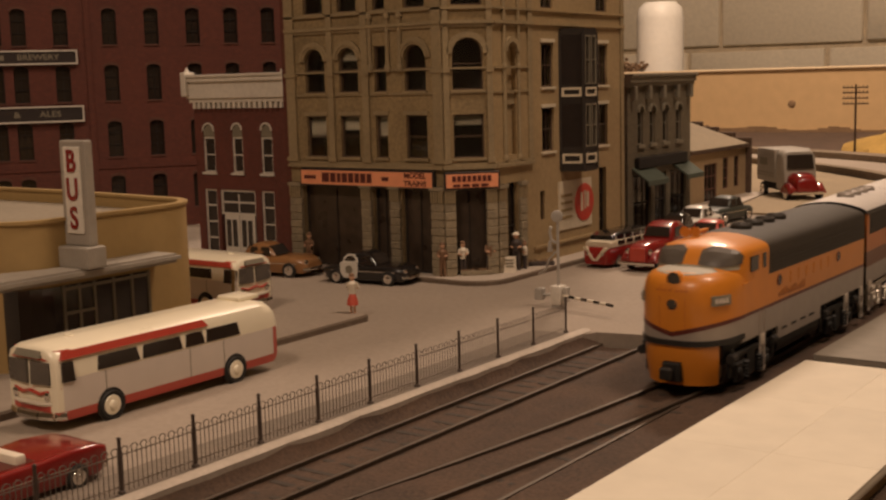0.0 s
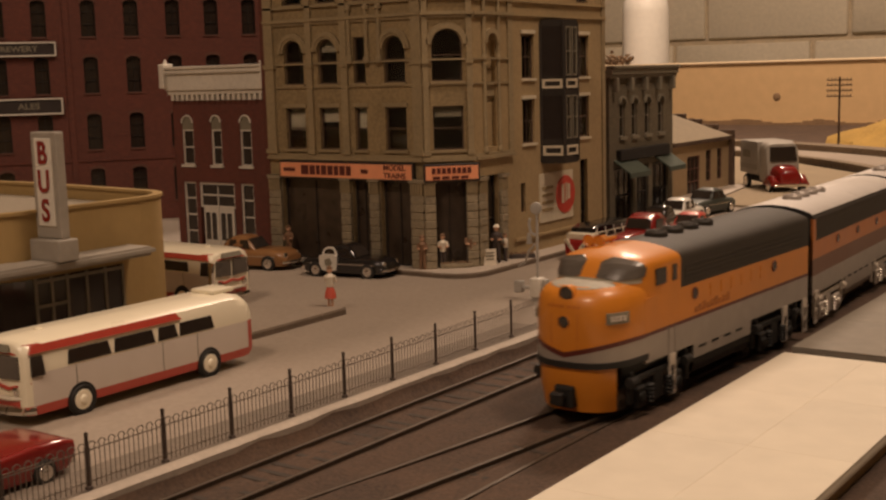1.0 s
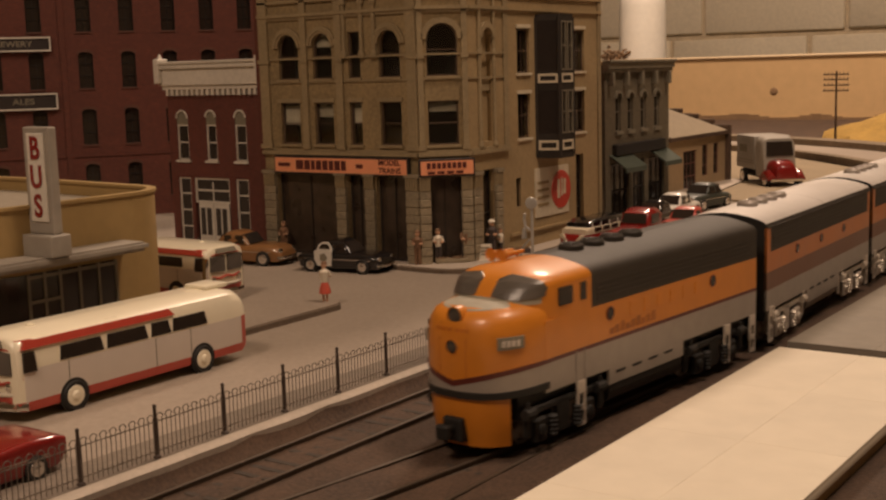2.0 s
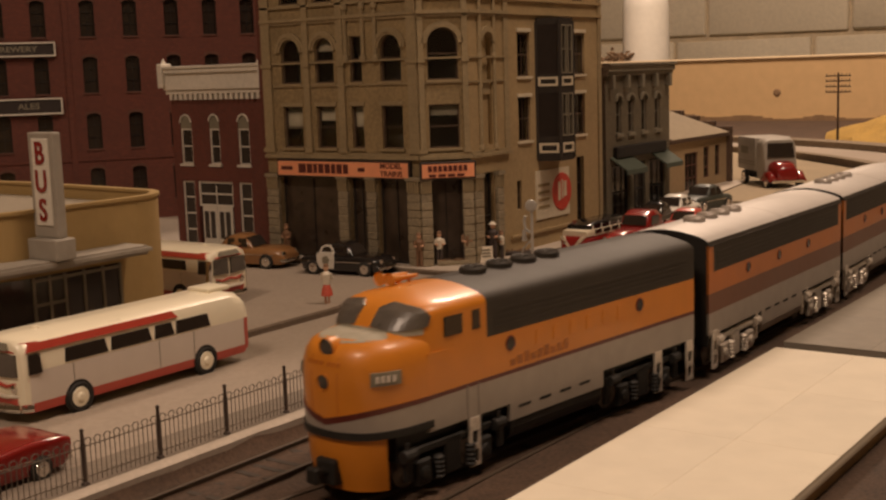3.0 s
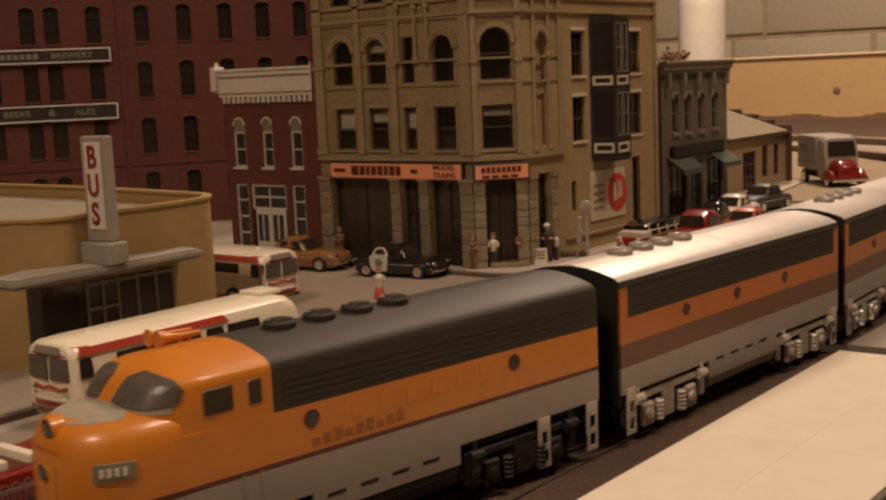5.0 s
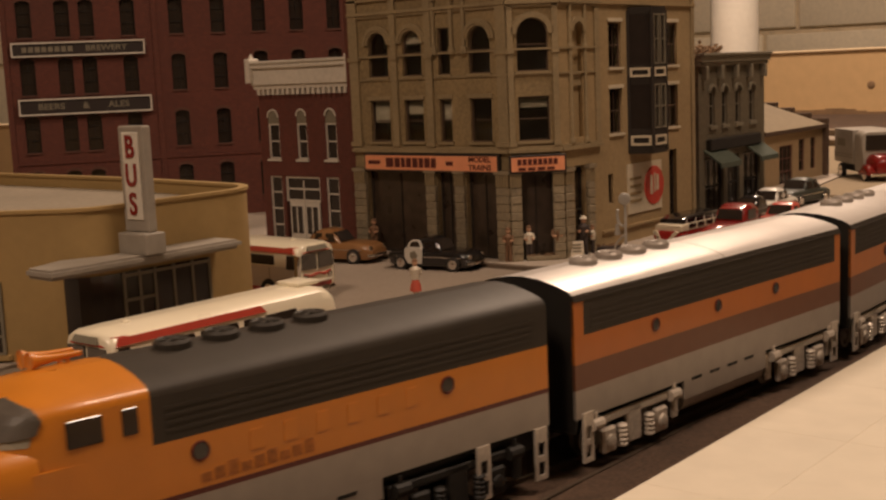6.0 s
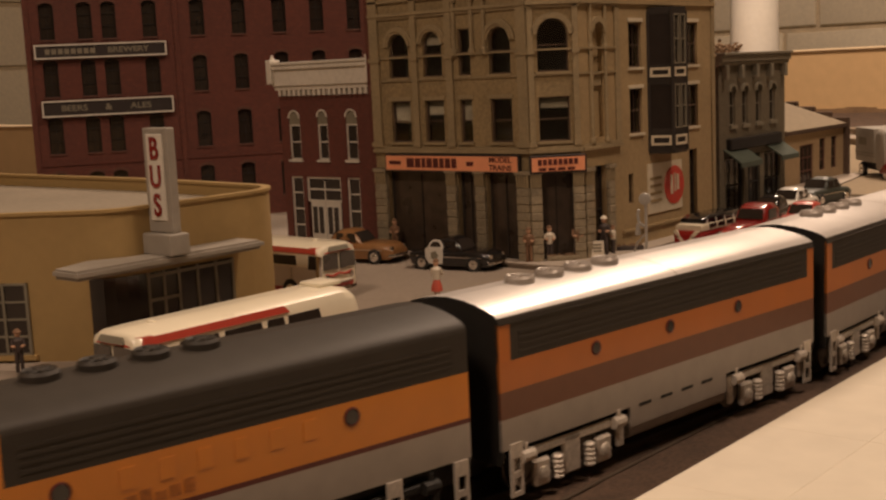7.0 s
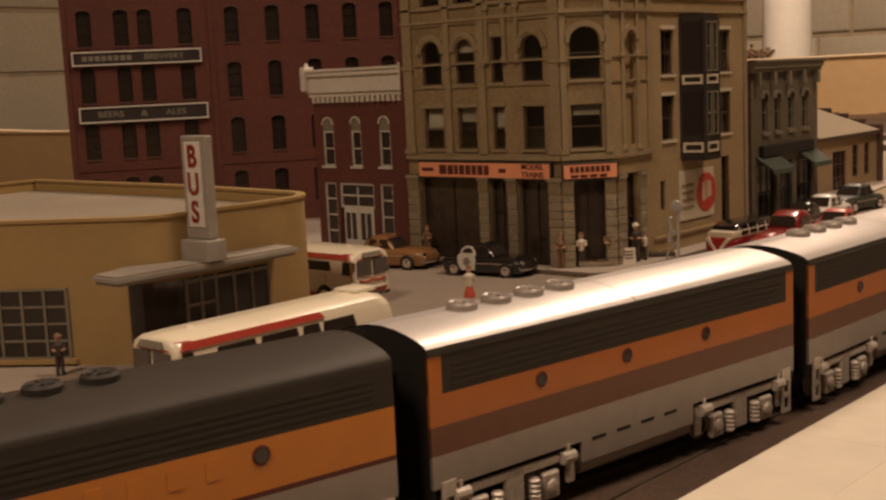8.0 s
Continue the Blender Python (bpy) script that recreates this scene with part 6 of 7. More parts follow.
doll("painted figurine in a red skirt on the traffic island", -0.3462, 0.4105, 0.0030, 200, "doll_red", "doll_white", 0.92)
doll("painted seated figurine in a white shirt on the pavement", -0.3640, 0.5235, 0.0026, 45, "doll_dark", "doll_white", 0.95)
doll("painted seated figurine in a dull shirt on the pavement", -0.3705, 0.5140, 0.0026, 30, "doll_brown", "doll_brown", 0.95)
doll("painted dark figurine standing by the store corner", -0.3530, 0.5330, 0.0026, 60, "doll_dark", "doll_brown", 1.05)
doll("painted tall figurine with a pale hat by the signboard", -0.3478, 0.5510, 0.0026, 20, "doll_dark", "doll_dark", 1.08, False, "doll_white")
doll("painted figurine in a white shirt bending by the wall", -0.3462, 0.5570, 0.0026, -30, "doll_dark", "doll_white", 0.80)
doll("painted pale figurine at the shop front by the sedan", -0.4620, 0.5115, 0.0026, 10, "doll_brown", "doll_brown", 1.0)
doll("painted dark figurine beside the station window", -0.3925, 0.2330, 0.0030, 60, "doll_dark", "doll_dark", 0.82, False, "doll_brown")
for x, y, lab in ((-0.3580, 0.5270, "low stone planter in front of the seated figurines"), (-0.3450, 0.5700, "dark low trough beside the side wall")):
    t = thing("planter", lab, "planter", pose(x, y, 0.0026, 0, 0, 40))
    bm = bmesh.new()
    rounded(bm, -0.0085, 0.0085, -0.0018, 0.0018, 0, 0.0024, 0.0005)
    part("trough", bm, "pier" if x < -0.35 else "doll_dark", t)
    bm = bmesh.new()
    rnd = random.Random(5)
    for i in range(50):
        p = Vector((rnd.uniform(-0.0078, 0.0078), rnd.uniform(-0.0012, 0.0012), 0.0022))
        rod(bm, p, p + Vector((rnd.uniform(-.0012, .0012), rnd.uniform(-.001, .001), rnd.uniform(.0006, .0018))), 0.0005, 0, 4, 0.0001)
    tagged(part("foliage", bm, "tuft", t), "", "", "", "stuff")


def depth_of(ob):
    return 0 if ob.parent is None else 1 + depth_of(ob.parent)


# a part of a wall that has pieces of its own hangs from the building itself
for ob in [o for o in scene.objects if depth_of(o) == 3]:
    up = ob.parent
    if depth_of(up) == 2:
        up.matrix_basis = up.parent.matrix_basis @ up.matrix_basis
        up.parent = up.parent.parent

# ---- the train: local y is forwards, the origin lies on the rail top ----
LA, LB = 0.1581, 0.1492
BOGIE = 0.0475
HALF = 0.0172
EAVE = 0.0466
SHOULDER = [(HALF, EAVE), (0.0171, 0.0474), (0.0167, 0.0481)]
TOP_CURVE = [(0.0167, 0.0481), (0.0157, 0.0489), (0.0137, 0.0497), (0.0103, 0.0506), (0.0055, 0.0515), (0.0, 0.0519)]
ROOF_CURVE = SHOULDER + TOP_CURVE[1:]


def strip(bm, y0, y1, outline, m=0, closed=False):
    """A shell over a cross-section line (x, z) and its mirror image, from y0 to y1."""
    for side in (1, -1):
        loft(bm, [[(side * x, y, z) for x, z in outline] for y in (y0, y1)], m, False, closed)


def train_side(owner, y0, y1, bands, trim=None):
    """The painted bands of a car's sides: (z0, z1, paint, name)."""
    for z0, z1, paint, name in bands:
        for side in (1, -1):
            bm = bmesh.new()
            box(bm, min(side * HALF, side * (HALF - 0.0010)), max(side * HALF, side * (HALF - 0.0010)), y0, y1, z0, z1)
            part(name, bm, paint, owner)


def porthole(owner, y, z, r=0.0022):
    for side in (1, -1):
        bm = bmesh.new()
        lathe(bm, (side * HALF, y, z), (side, 0, 0), [(-0.0004, r), (0.0002, r), (0.0004, r * 0.85), (0.0001, r * 0.80)], 0, 18)
        port = part("porthole", bm, "loco_stripe", owner)
        bm = bmesh.new()
        lathe(bm, (side * (HALF + 0.00015), y, z), (side, 0, 0), [(0, r * 0.8), (0.0001, r * 0.78)], 0, 16)
        part("pane", bm, "glass_dark", port)


def bogie(owner, y, paint, reach=0.0220):
    """A four-wheel truck: side frames with journals and springs, and two turning wheelsets."""
    for side in (1, -1):
        bm = bmesh.new()
        x = side * 0.0150
        for q in ((-0.0205, reach - 0.0015, 0.0104, 0.0128), (-0.0034, 0.0034, 0.0022, 0.0128), (-0.0220, -0.0190, 0.0040, 0.0130), (reach - 0.0030, reach, 0.0040, 0.0130)):
            rounded(bm, min(x, x + side * 0.0016), max(x, x + side * 0.0016), y + q[0], y + q[1], q[2], q[3], 0.0005, 0, 1)
        frame_part = part("truck_frame", bm, paint, owner)
        for dy in (-0.0125, 0.0125):
            bm = bmesh.new()
            rounded(bm, min(side * 0.0152, side * 0.0174), max(side * 0.0152, side * 0.0174), y + dy - 0.0030, y + dy + 0.0030, 0.0020, 0.0092, 0.0006, 0, 1)
            lathe(bm, (side * 0.0172, y + dy, 0.0053), (side, 0, 0), [(0, 0.0021), (0.0008, 0.0019), (0.0011, 0.0010)], 0, 12)
            part("journal_box", bm, paint, frame_part)
            bm = bmesh.new()
            for k in range(5):
                lathe(bm, (side * 0.0168, y + dy * 0.52, 0.0024 + k * 0.0013), (0, 0, 1), [(0, 0.0012), (0.0004, 0.0017), (0.0008, 0.0017), (0.0013, 0.0012)], 0, 10)
            part("spring", bm, paint, frame_part)
            bm = bmesh.new()
            rod(bm, (side * 0.0172, y + dy * 1.30, 0.0116), (side * 0.0172, y + dy * 1.66, 0.0116), 0.0017, 0, 10)
            rod(bm, (side * 0.0172, y + dy * 1.5, 0.0106), (side * 0.0172, y + dy * 1.5, 0.0150), 0.0006, 0, 6)
            part("brake_cylinder", bm, paint, frame_part)
    for dy in (-0.0125, 0.0125):
        bm = bmesh.new()
        for side in (1, -1):
            lathe(bm, (side * 0.0079, 0, 0), (side, 0, 0), [(-0.0006, 0.0060), (0.0002, 0.0058), (0.0003, 0.0054), (0.0022, 0.0052), (0.0022, 0.0042), (0.0016, 0.0038), (0.0018, 0.0014)], 0, 20)
        rod(bm, (-0.0085, 0, 0), (0.0085, 0, 0), 0.0012, 0, 10)
        for k in range(4):
            a = math.pi / 2 * k + 0.4
            for side in (1, -1):
                box(bm, min(side * 0.0096, side * 0.0100), max(side * 0.0096, side * 0.0100), 0.0026 * math.cos(a) - 0.0005, 0.0026 * math.cos(a) + 0.0005, 0.0026 * math.sin(a) - 0.0005, 0.0026 * math.sin(a) + 0.0005)
        w = part("wheelset", bm, "steel", owner, "", True, pose(0, y + dy, 0.0053))
        WHEELS.append(w)


WHEELS = []


def step_bracket(owner, y, paint="truckframe"):
    """A ladder step hanging below the sill."""
    for side in (1, -1):
        bm = bmesh.new()
        x0, x1 = sorted((side * 0.0170, side * 0.0177))
        for q in ((-0.0022, -0.0012, 0.0020, 0.0158), (0.0012, 0.0022, 0.0020, 0.0158), (-0.0012, 0.0012, 0.0020, 0.0032), (-0.0012, 0.0012, 0.0068, 0.0084), (-0.0012, 0.0012, 0.0120, 0.0158)):
            box(bm, x0, x1, y + q[0], y + q[1], q[2], q[3])
        part("step", bm, paint, owner)


def underbody(owner, length, skirt, low=0.0048):
    bm = bmesh.new()
    box(bm, -0.0140, 0.0140, -length / 2 + 0.003, length / 2 - 0.012, 0.0092, 0.0170)
    part("underframe", bm, "black", owner)
    bm = bmesh.new()
    loft(bm, [[(sx * x, y, z) for sx, x, z in ((1, 0.0168, 0.0105), (1, 0.0168, low + 0.0036), (1, 0.0162, low + 0.0014), (1, 0.0146, low), (-1, 0.0146, low), (-1, 0.0162, low + 0.0014), (-1, 0.0168, low + 0.0036), (-1, 0.0168, 0.0105))] for y in (-0.0230, 0.0230)])
    tank = part("fuel_tank", bm, skirt, owner)
    for y in (-0.016, -0.006, 0.004, 0.014):
        for side in (1, -1):
            bm = bmesh.new()
            box(bm, side * 0.0172 - 0.0001, side * 0.0172 + 0.00015, y, y + 0.0055, 0.0138, 0.0147)
            part("sill_slot", bm, "black", tank)


def ends(owner, y, s):
    """The dark end wall with its diaphragm."""
    bm = bmesh.new()
    pts = [(x, z) for x, z in [(0.0165, 0.0105), (HALF - 0.0002, 0.0130), *[(a - 0.0002, b - 0.0002) for a, b in ROOF_CURVE]]]
    ring = [(x, z) for x, z in pts] + [(-x, z) for x, z in pts[::-1][1:]]
    loft(bm, [[(x, y, z) for x, z in ring], [(x, y - s * 0.0006, z) for x, z in ring]])
    e = part("end_wall", bm, "black", owner)
    bm = bmesh.new()
    rounded(bm, -0.0055, 0.0055, min(y, y + s * 0.0030), max(y, y + s * 0.0030), 0.0100, 0.0420, 0.0006, 0, 1)
    part("diaphragm", bm, "black", e)
    bm = bmesh.new()
    rod(bm, (0, y, 0.0085), (0, y + s * 0.0042, 0.0085), 0.0011, 0, 8)
    part("coupler", bm, "black", owner)


def roof_fans(owner, ys, paint):
    for y in ys:
        bm = bmesh.new()
        lathe(bm, (0, y, 0.0512), (0, 0, 1), [(-0.0004, 0.0041), (0.0018, 0.0041), (0.0025, 0.0035), (0.0020, 0.0027)], 0, 20)
        fan = part("roof_fan", bm, paint, owner, "", True)
        bm = bmesh.new()
        for k in range(3):
            a = math.pi * k / 3
            d = Vector((math.cos(a), math.sin(a), 0)) * 0.0030
            rod(bm, Vector((0, y, 0.0534)) - d, Vector((0, y, 0.0534)) + d, 0.0003, 0, 5)
        part("fan_grille", bm, paint, fan)


def louvres(owner, y0, y1, z0, z1, n, paint):
    for i in range(n):
        bm = bmesh.new()
        z = z0 + (z1 - z0) * i / n
        for side in (1, -1):
            x0, x1 = sorted((side * HALF, side * (HALF + 0.00016)))
            box(bm, x0, x1, y0, y1, z, z + (z1 - z0) / n * 0.45)
        part("louvre", bm, paint, owner)


def vent_panel(owner, y):
    """A shallow pressed panel between the portholes."""
    for side in (1, -1):
        bm = bmesh.new()
        x0, x1 = sorted((side * HALF, side * (HALF + 0.00018)))
        box(bm, x0, x1, y, y + 0.0034, 0.0308, 0.0352)
        part("side_panel", bm, "loco_yellow", owner)


def nose(z, a, out=0.0):
    """The bulldog nose's skin: height z, angle a from its right side (0) round the front (90) to its left (180)."""
    zs = (0.0025, 0.0105, 0.0305, 0.0352, 0.0384, 0.0406, 0.0421, 0.0431)
    ws = (0.0158, 0.0168, HALF, HALF, 0.0168, 0.0155, 0.0131, 0.0095)
    fs = (0.0770, 0.0788, 0.0791, 0.0788, 0.0779, 0.0763, 0.0736, 0.0690)
    w = float(np.interp(z, zs, ws)) + out
    f = float(np.interp(z, zs, fs)) + out
    c, s = math.cos(radians(a)), math.sin(radians(a))
    p = 2 / 2.6
    return Vector((w * math.copysign(abs(c) ** p, c), 0.0560 + (f - 0.0560) * abs(s) ** p, z))


CAB_HEIGHTS = (0.0345, 0.0380, 0.0412, 0.0434, 0.0456, EAVE, 0.0474, 0.0481, 0.0489, 0.0497, 0.0506, 0.0515, 0.0519)


def cab_skin(z, a, out=0.0):
    """The cab's rounded brow with the raked windscreen."""
    zs = CAB_HEIGHTS
    ws = (HALF,) * 6 + (0.0171, 0.0167, 0.0157, 0.0137, 0.0103, 0.0055, 0.0002)
    fs = (0.0670, 0.0664, 0.0656, 0.0645, 0.0628, 0.0619, 0.0612, 0.0604, 0.0593, 0.0577, 0.0550, 0.0507, 0.0460)
    w, f = float(np.interp(z, zs, ws)) + out, float(np.interp(z, zs, fs)) + out
    c, s = math.cos(radians(a)), math.sin(radians(a))
    p = 2 / 2.9
    return Vector((w * math.copysign(abs(c) ** p, c), 0.0440 + (f - 0.0440) * abs(s) ** p, z))


ANGLES = [180 * i / 36 for i in range(37)]


def skin_patch(skin, rows, angles, out):
    """A patch on a skin between the heights rows(a) = (z0, z1), a little proud of it."""
    bm = bmesh.new()
    grid = []
    for a in angles:
        z0, z1 = rows(a)
        grid.append([skin(z0 + (z1 - z0) * k / 4, a, out) for k in range(5)] + [skin(z1, a, -0.0006), skin(z0, a, -0.0006)])
    loft(bm, grid, 0, True, True)
    return bm


def locomotive():
    t = thing("diesel_locomotive", "orange and grey streamlined model diesel locomotive with a rounded nose", "locomotive")
    back, front = -LA / 2, 0.0440
    train_side(t, back, 0.0575, [(0.0158, 0.0245, "loco_silver", "silver_skirt")])
    train_side(t, -0.0235, 0.0235, [(0.0108, 0.0158, "loco_silver", "skirt_valance")])
    train_side(t, back, 0.0575, [(0.0245, 0.0257, "loco_stripe", "red_stripe"), (0.0257, 0.0370, "loco_yellow", "orange_side")])
    train_side(t, back, 0.0330, [(0.0370, EAVE, "loco_grey", "grey_side")])
    train_side(t, 0.0330, 0.0470, [(0.0370, EAVE, "loco_yellow", "cab_side")])
    bm = bmesh.new()
    strip(bm, back, 0.0330, ROOF_CURVE)
    part("roof", bm, "loco_grey", t, "dark grey rounded roof", True)
    bm = bmesh.new()
    strip(bm, 0.0330, 0.0440, ROOF_CURVE)
    part("cab_roof", bm, "loco_yellow", t, "", True)
    # nose, cab brow and pilot
    bm = bmesh.new()
    zs = (0.0176, 0.0200, 0.0250, 0.0305, 0.0352, 0.0384, 0.0406, 0.0421, 0.0431)
    loft(bm, [[nose(z, a) for a in ANGLES] for z in zs], 0, False, False)
    bm.faces.new([bm.verts.new(nose(0.0431, a)) for a in ANGLES]).material_index = 1
    nose_part = part("nose", bm, ["loco_yellow", "glare"], t, "", True)
    part("glare_panel", skin_patch(nose, lambda a: (0.0414 + 0.0008 * abs(a - 90) / 60, 0.0431), [30 + 5 * i for i in range(25)], 0.00012), "glare", nose_part, "grey anti-glare paint below the windscreen")
    bm = bmesh.new()
    loft(bm, [[cab_skin(z, a) for a in ANGLES] for z in CAB_HEIGHTS], 0, False, False)
    brow = part("cab_brow", bm, "loco_yellow", t, "", True)
    bm = skin_patch(nose, lambda a: (0.0025, 0.0174), [a for a in ANGLES if 34 <= a <= 146], -0.0003)
    pilot = part("pilot", bm, "loco_yellow", t, "orange pilot below a black band", True)
    part("black_band", skin_patch(nose, lambda a: (0.0170, 0.0190), ANGLES, 0.0006), "black", nose_part)
    vee = lambda a: 0.0202 + 0.0043 * min(1.0, abs(nose(0.02, a).x) / 0.0166)
    part("silver_chevron", skin_patch(nose, lambda a: (0.0188, vee(a)), ANGLES, 0.0002), "loco_silver", nose_part)
    part("dark_chevron", skin_patch(nose, lambda a: (vee(a), vee(a) + 0.0017 - 0.0005 * min(1.0, abs(a - 90) / 80)), ANGLES, 0.0003), "loco_stripe", nose_part)
    part("glare_panel", skin_patch(cab_skin, lambda a: (0.0420, 0.0437), [30 + 5 * i for i in range(25)], 0.00012), "glare", brow)
    for a0, a1 in ((27, 85.5), (94.5, 153)):
        an = [a0 + (a1 - a0) * i / 10 for i in range(11)]
        mid = (a0 + a1) / 2
        part("windscreen", skin_patch(cab_skin, lambda a: (0.0434 + 0.0006 * ((a - mid) / 27) ** 2, 0.0500 - 0.0018 * ((a - 90) / 60) ** 2 - 0.0012 * max(0, (abs(a - mid) - 20) / 8)), an, 0.0005), "windscreen", brow, "grey curved windscreen pane")
    for x in (0.0060, 0.0100):
        bm = bmesh.new()
        lathe(bm, (x, 0.0360, 0.0530), (0, 1, 0), [(0, 0.0006), (0.0060, 0.0008), (0.0095, 0.0013), (0.0112, 0.0021), (0.0108, 0.0016)], 0, 14)
        horn = part("horn", bm, "loco_yellow", t, "orange trumpet horn on the cab roof", True)
        bm = bmesh.new()
        rod(bm, (x, 0.0390, 0.0500), (x, 0.0390, 0.0528), 0.0005, 0, 6)
        part("horn_bracket", bm, "loco_yellow", horn)
    # headlights, number boards, nose door
    for z, r, yy in ((0.0402, 0.0027, 0.0764), (0.0315, 0.0022, 0.0781)):
        bm = bmesh.new()
        lathe(bm, (0, yy, z), (0, 1, 0), [(-0.0020, r * 1.04), (0.0010, r * 1.04), (0.0012, r * 0.97), (0.0006, r * 0.92)], 0, 20)
        lamp = part("headlight", bm, "loco_yellow", nose_part, "", True)
        bm = bmesh.new()
        lathe(bm, (0, yy + 0.0009, z), (0, 1, 0), [(0, r * 0.9), (0.0004, r * 0.6), (0.0005, r * 0.2)], 0, 18)
        part("lens", bm, "lens", lamp, "dark glass lens", True)
    for a0, a1 in ((22, 48), (132, 158)):
        an = [a0 + (a1 - a0) * i / 6 for i in range(7)]
        nb = part("number_board", skin_patch(nose, lambda a: (0.0312, 0.0347), an, 0.0007), "trim_grey", nose_part, "grey number board")
        for k in range(4):
            b0 = a0 + (a1 - a0) * (0.18 + 0.18 * k)
            part("number_bar", skin_patch(nose, lambda a: (0.0321, 0.0338), [b0, b0 + (a1 - a0) * 0.10], 0.0010), "bus_grey", nb)
    for a in (79, 101):
        part("door_seam", skin_patch(nose, lambda q: (0.0185, 0.0385), [a - 0.35, a + 0.35], 0.00012), "loco_orange", nose_part)
    for k in range(7):
        a = 74 + k * 4.4
        part("name_bar", skin_patch(nose, lambda q: (0.0360, 0.0370), [a, a + 2.6], 0.00015), "loco_orange", nose_part, "worn lettering below the headlight")
    bm = bmesh.new()
    rounded(bm, -0.0036, 0.0036, 0.0745, 0.0800, 0.0040, 0.0112, 0.0008)
    rod(bm, (0, 0.0790, 0.0078), (0, 0.0835, 0.0078), 0.0014, 0, 10)
    rounded(bm, -0.0022, 0.0022, 0.0825, 0.0850, 0.0056, 0.0100, 0.0006, 0, 1)
    part("coupler", bm, "black", t)
    # cab side
    for side in (1, -1):
        for y0, y1 in ((0.0358, 0.0392), (0.0432, 0.0505)):
            bm = bmesh.new()
            x0, x1 = sorted((side * (HALF - 0.0004), side * (HALF + 0.00025)))
            rounded(bm, x0, x1, y0, y1, 0.0402, 0.0457, 0.0002, 0, 1)
            part("cab_window", bm, "glass_dark", t)
        bm = bmesh.new()
        for y in (0.0372, 0.0418):
            x0, x1 = sorted((side * HALF, side * (HALF + 0.00035)))
            box(bm, x0, x1, y - 0.0002, y + 0.0002, 0.0125, 0.0250)
        part("grab_iron", bm, "loco_silver", t)
        for k in range(9):
            bm = bmesh.new()
            y = 0.0205 - k * 0.0032
            x0, x1 = sorted((side * HALF, side * (HALF + 0.00012)))
            box(bm, x0, x1, y, y + 0.0024, 0.0268, 0.0287 + 0.0006 * (k % 3))
            part("name_bar", bm, "worn_letters", t, "faded brown lettering on the side")
    for y in (0.0227, -0.0445):
        porthole(t, y, 0.0335)
    louvres(t, -0.0740, 0.0300, 0.0388, 0.0452, 4, "loco_grey")
    for k in range(6):
        vent_panel(t, -0.0350 + k * 0.0085)
    roof_fans(t, (0.0180, 0.0060, -0.0060, -0.0180), "loco_grey")
    ends(t, back, -1)
    # tank coloured black for the shadow below the valance
    underbody(t, LA, "black")
    bogie(t, BOGIE, "black", 0.0190)
    bogie(t, -BOGIE, "black")
    for y in (0.0395, -0.0552, -0.0755):
        step_bracket(t, y)
    return t


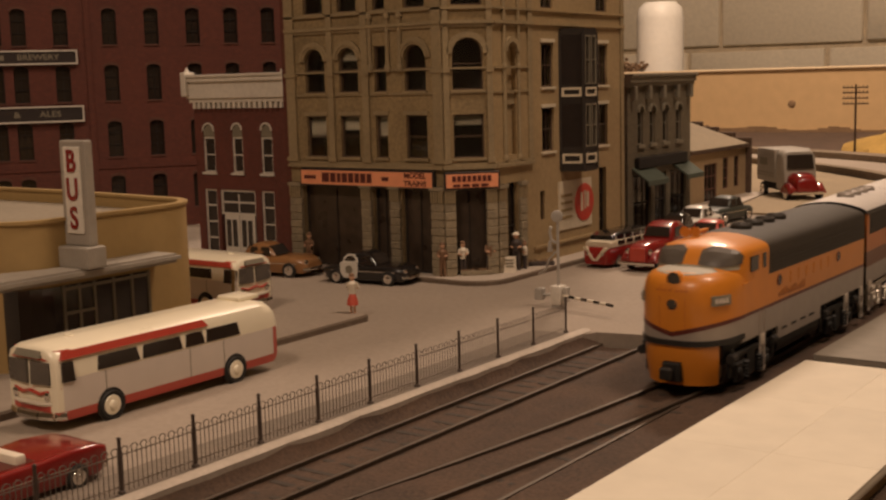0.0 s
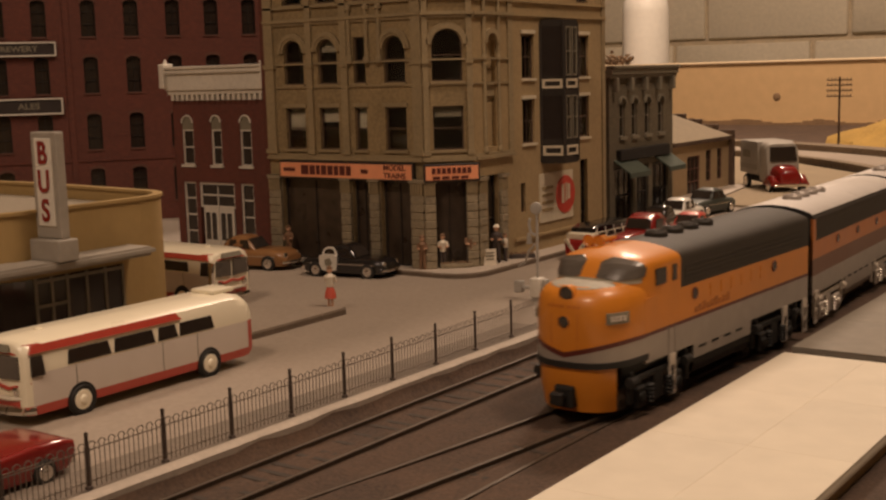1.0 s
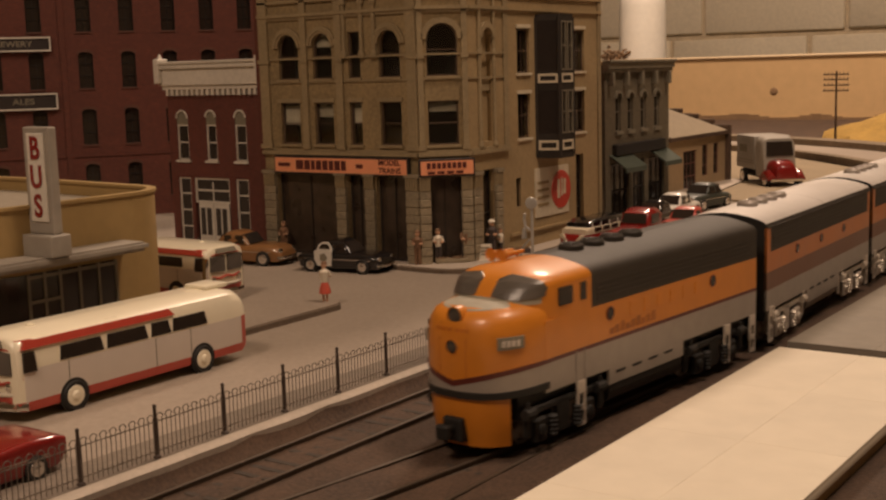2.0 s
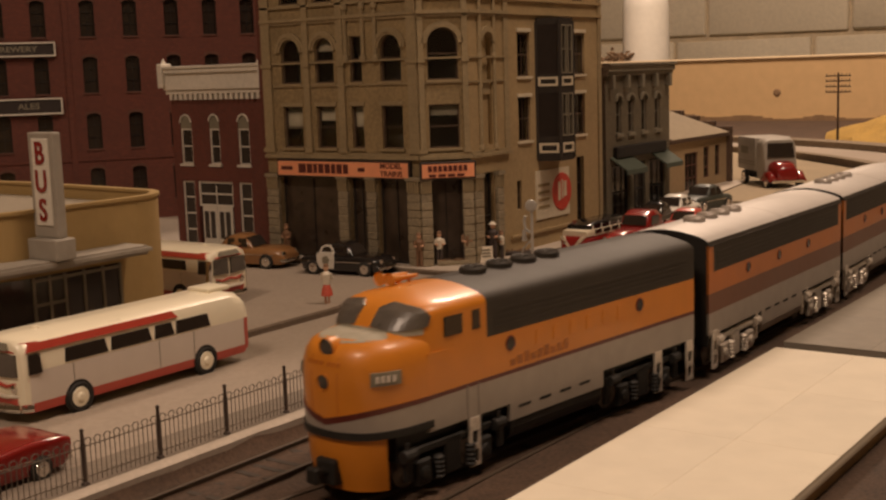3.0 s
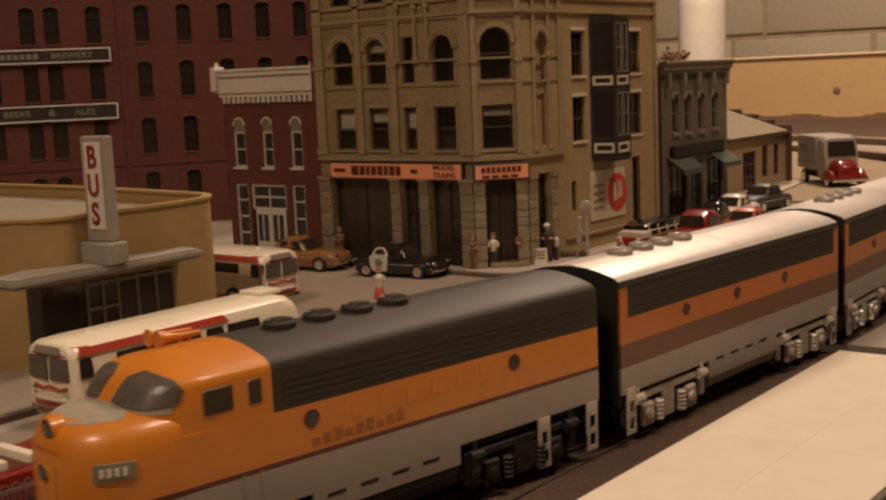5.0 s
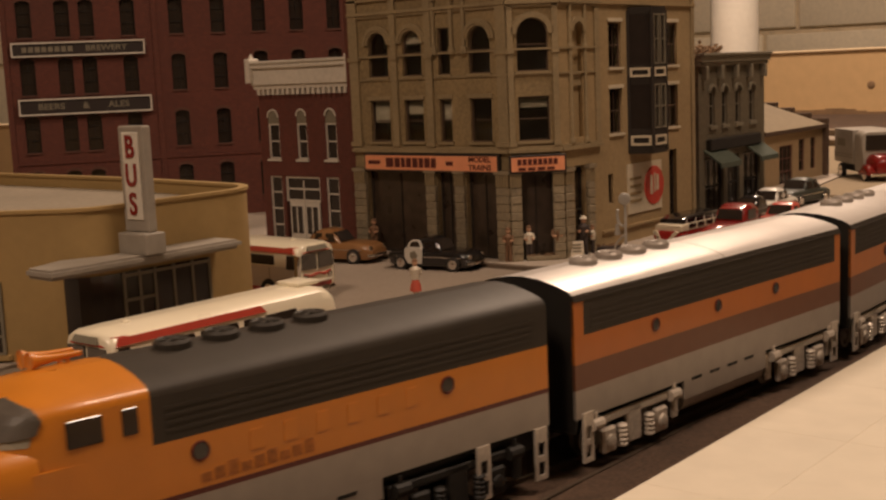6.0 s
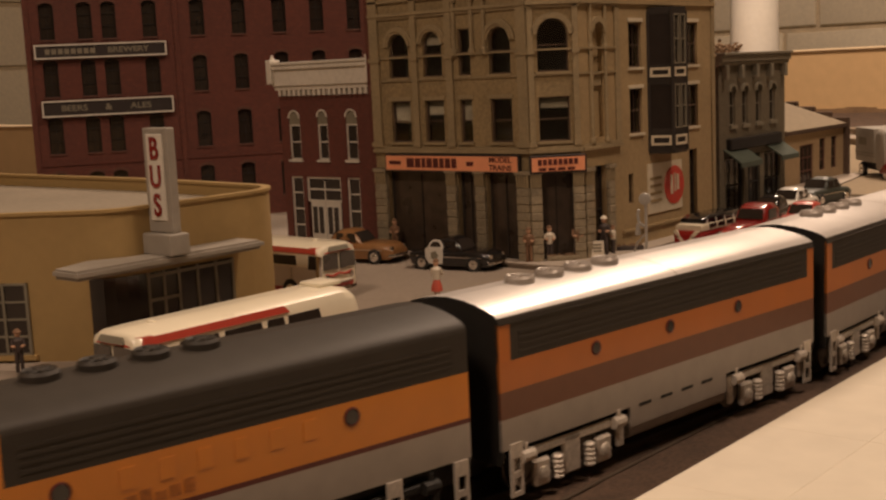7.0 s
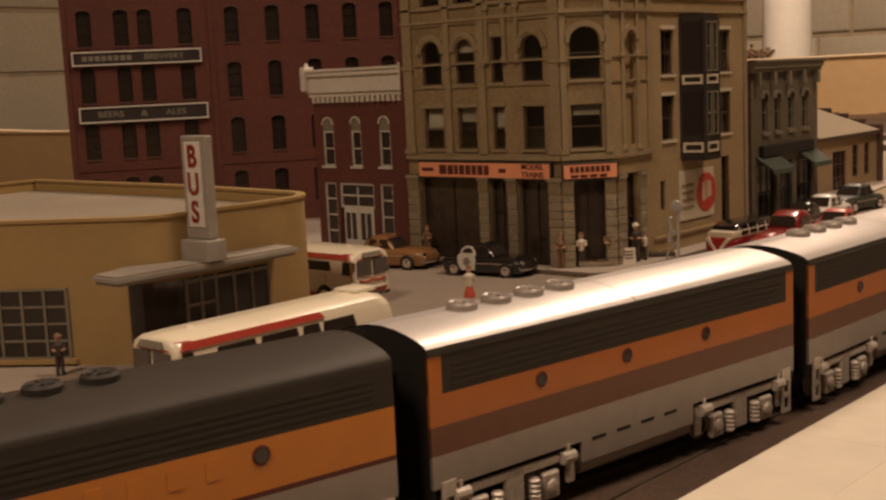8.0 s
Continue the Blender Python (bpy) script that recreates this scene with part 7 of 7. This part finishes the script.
def booster(label):
    t = thing("booster_unit", label, "locomotive", None, "booster units of the train")
    b, f = -LB / 2, LB / 2
    train_side(t, b, f, [(0.0144, 0.0224, "loco_silver", "silver_skirt"), (0.0224, 0.0294, "loco_brown", "brown_band"), (0.0294, 0.0370, "loco_orange", "orange_band")])
    train_side(t, -0.0235, 0.0235, [(0.0088, 0.0144, "loco_silver", "skirt_valance")])
    train_side(t, b + 0.0040, f - 0.0040, [(0.0370, EAVE, "loco_grey", "grey_panel")])
    train_side(t, b, b + 0.0040, [(0.0370, EAVE, "loco_orange", "corner_panel")])
    train_side(t, f - 0.0040, f, [(0.0370, EAVE, "loco_orange", "corner_panel")])
    bm = bmesh.new()
    strip(bm, b, f, TOP_CURVE)
    part("roof", bm, "loco_roof", t, "bright silver rounded roof", True)
    bm = bmesh.new()
    strip(bm, b, f, SHOULDER)
    part("roof_shoulder", bm, "loco_grey", t, "", True)
    bm = bmesh.new()
    for side in (1, -1):
        x0, x1 = sorted((side * (HALF - 0.0002), side * (HALF + 0.0003)))
        box(bm, x0, x1, b, f, EAVE - 0.0003, EAVE + 0.0002)
    part("drip_rail", bm, "loco_grey", t)
    for y in (-0.0300, 0.0046, 0.0376):
        porthole(t, y, 0.0340, 0.0020)
    louvres(t, b + 0.0070, f - 0.0070, 0.0384, 0.0450, 4, "loco_grey")
    bm = bmesh.new()
    for side in (1, -1):
        loft(bm, [[(side * (x + 0.0001), y, z + 0.0001) for x, z in TOP_CURVE] for y in (-0.0002, 0.0002)], 0, False, False)
    part("roof_seam", bm, "loco_silver", t)
    roof_fans(t, (0.0480, 0.0360, 0.0240, 0.0120), "loco_silver")
    ends(t, b, -1)
    ends(t, f, 1)
    underbody(t, LB, "loco_silver")
    bogie(t, BOGIE, "truckframe")
    bogie(t, -BOGIE, "truckframe")
    for y in (-0.0700, 0.0700):
        step_bracket(t, y)
    return t


engine = locomotive()
boosters = [booster("orange and brown model booster unit with a bright silver roof"), booster("orange and brown model booster unit at the end of the train")]
GAP, GAP_REAR = 0.0092, 0.0072


def along(t):
    """The distance of the locomotive's middle along the running track."""
    return 6.86e-05 * t**3 + 6.438e-04 * t**2 - 0.052584 * t + 0.47021 - 0.0016 * (max(0.0, t - 7.2) / 0.8) ** 2


def car_pose(s):
    f, r = on_line(s - BOGIE), on_line(s + BOGIE)
    d, mid = (f - r).normalized(), (f + r) / 2
    return Matrix.Translation((mid.x, mid.y, RAIL_TOP)) @ pose(0, 0, 0, 0, 0, math.degrees(math.atan2(-d.x, d.y)))


def motions():
    times = [i * 0.25 for i in range(33)]
    offsets = (0.0, LA / 2 + GAP + LB / 2, LA / 2 + GAP + LB + GAP_REAR + LB / 2)
    for unit, off in zip((engine, *boosters), offsets):
        walk(unit, [(t, car_pose(along(t) + off)) for t in times])
    # the wheels roll as far as the train goes; local +y is forwards
    turns = [i * 0.1 for i in range(81)]
    for w in WHEELS:
        x, y, z = w.location
        walk(w, [(t, pose(x, y, z, -math.degrees((along(0) - along(t)) / 0.0053))) for t in turns])


motions()
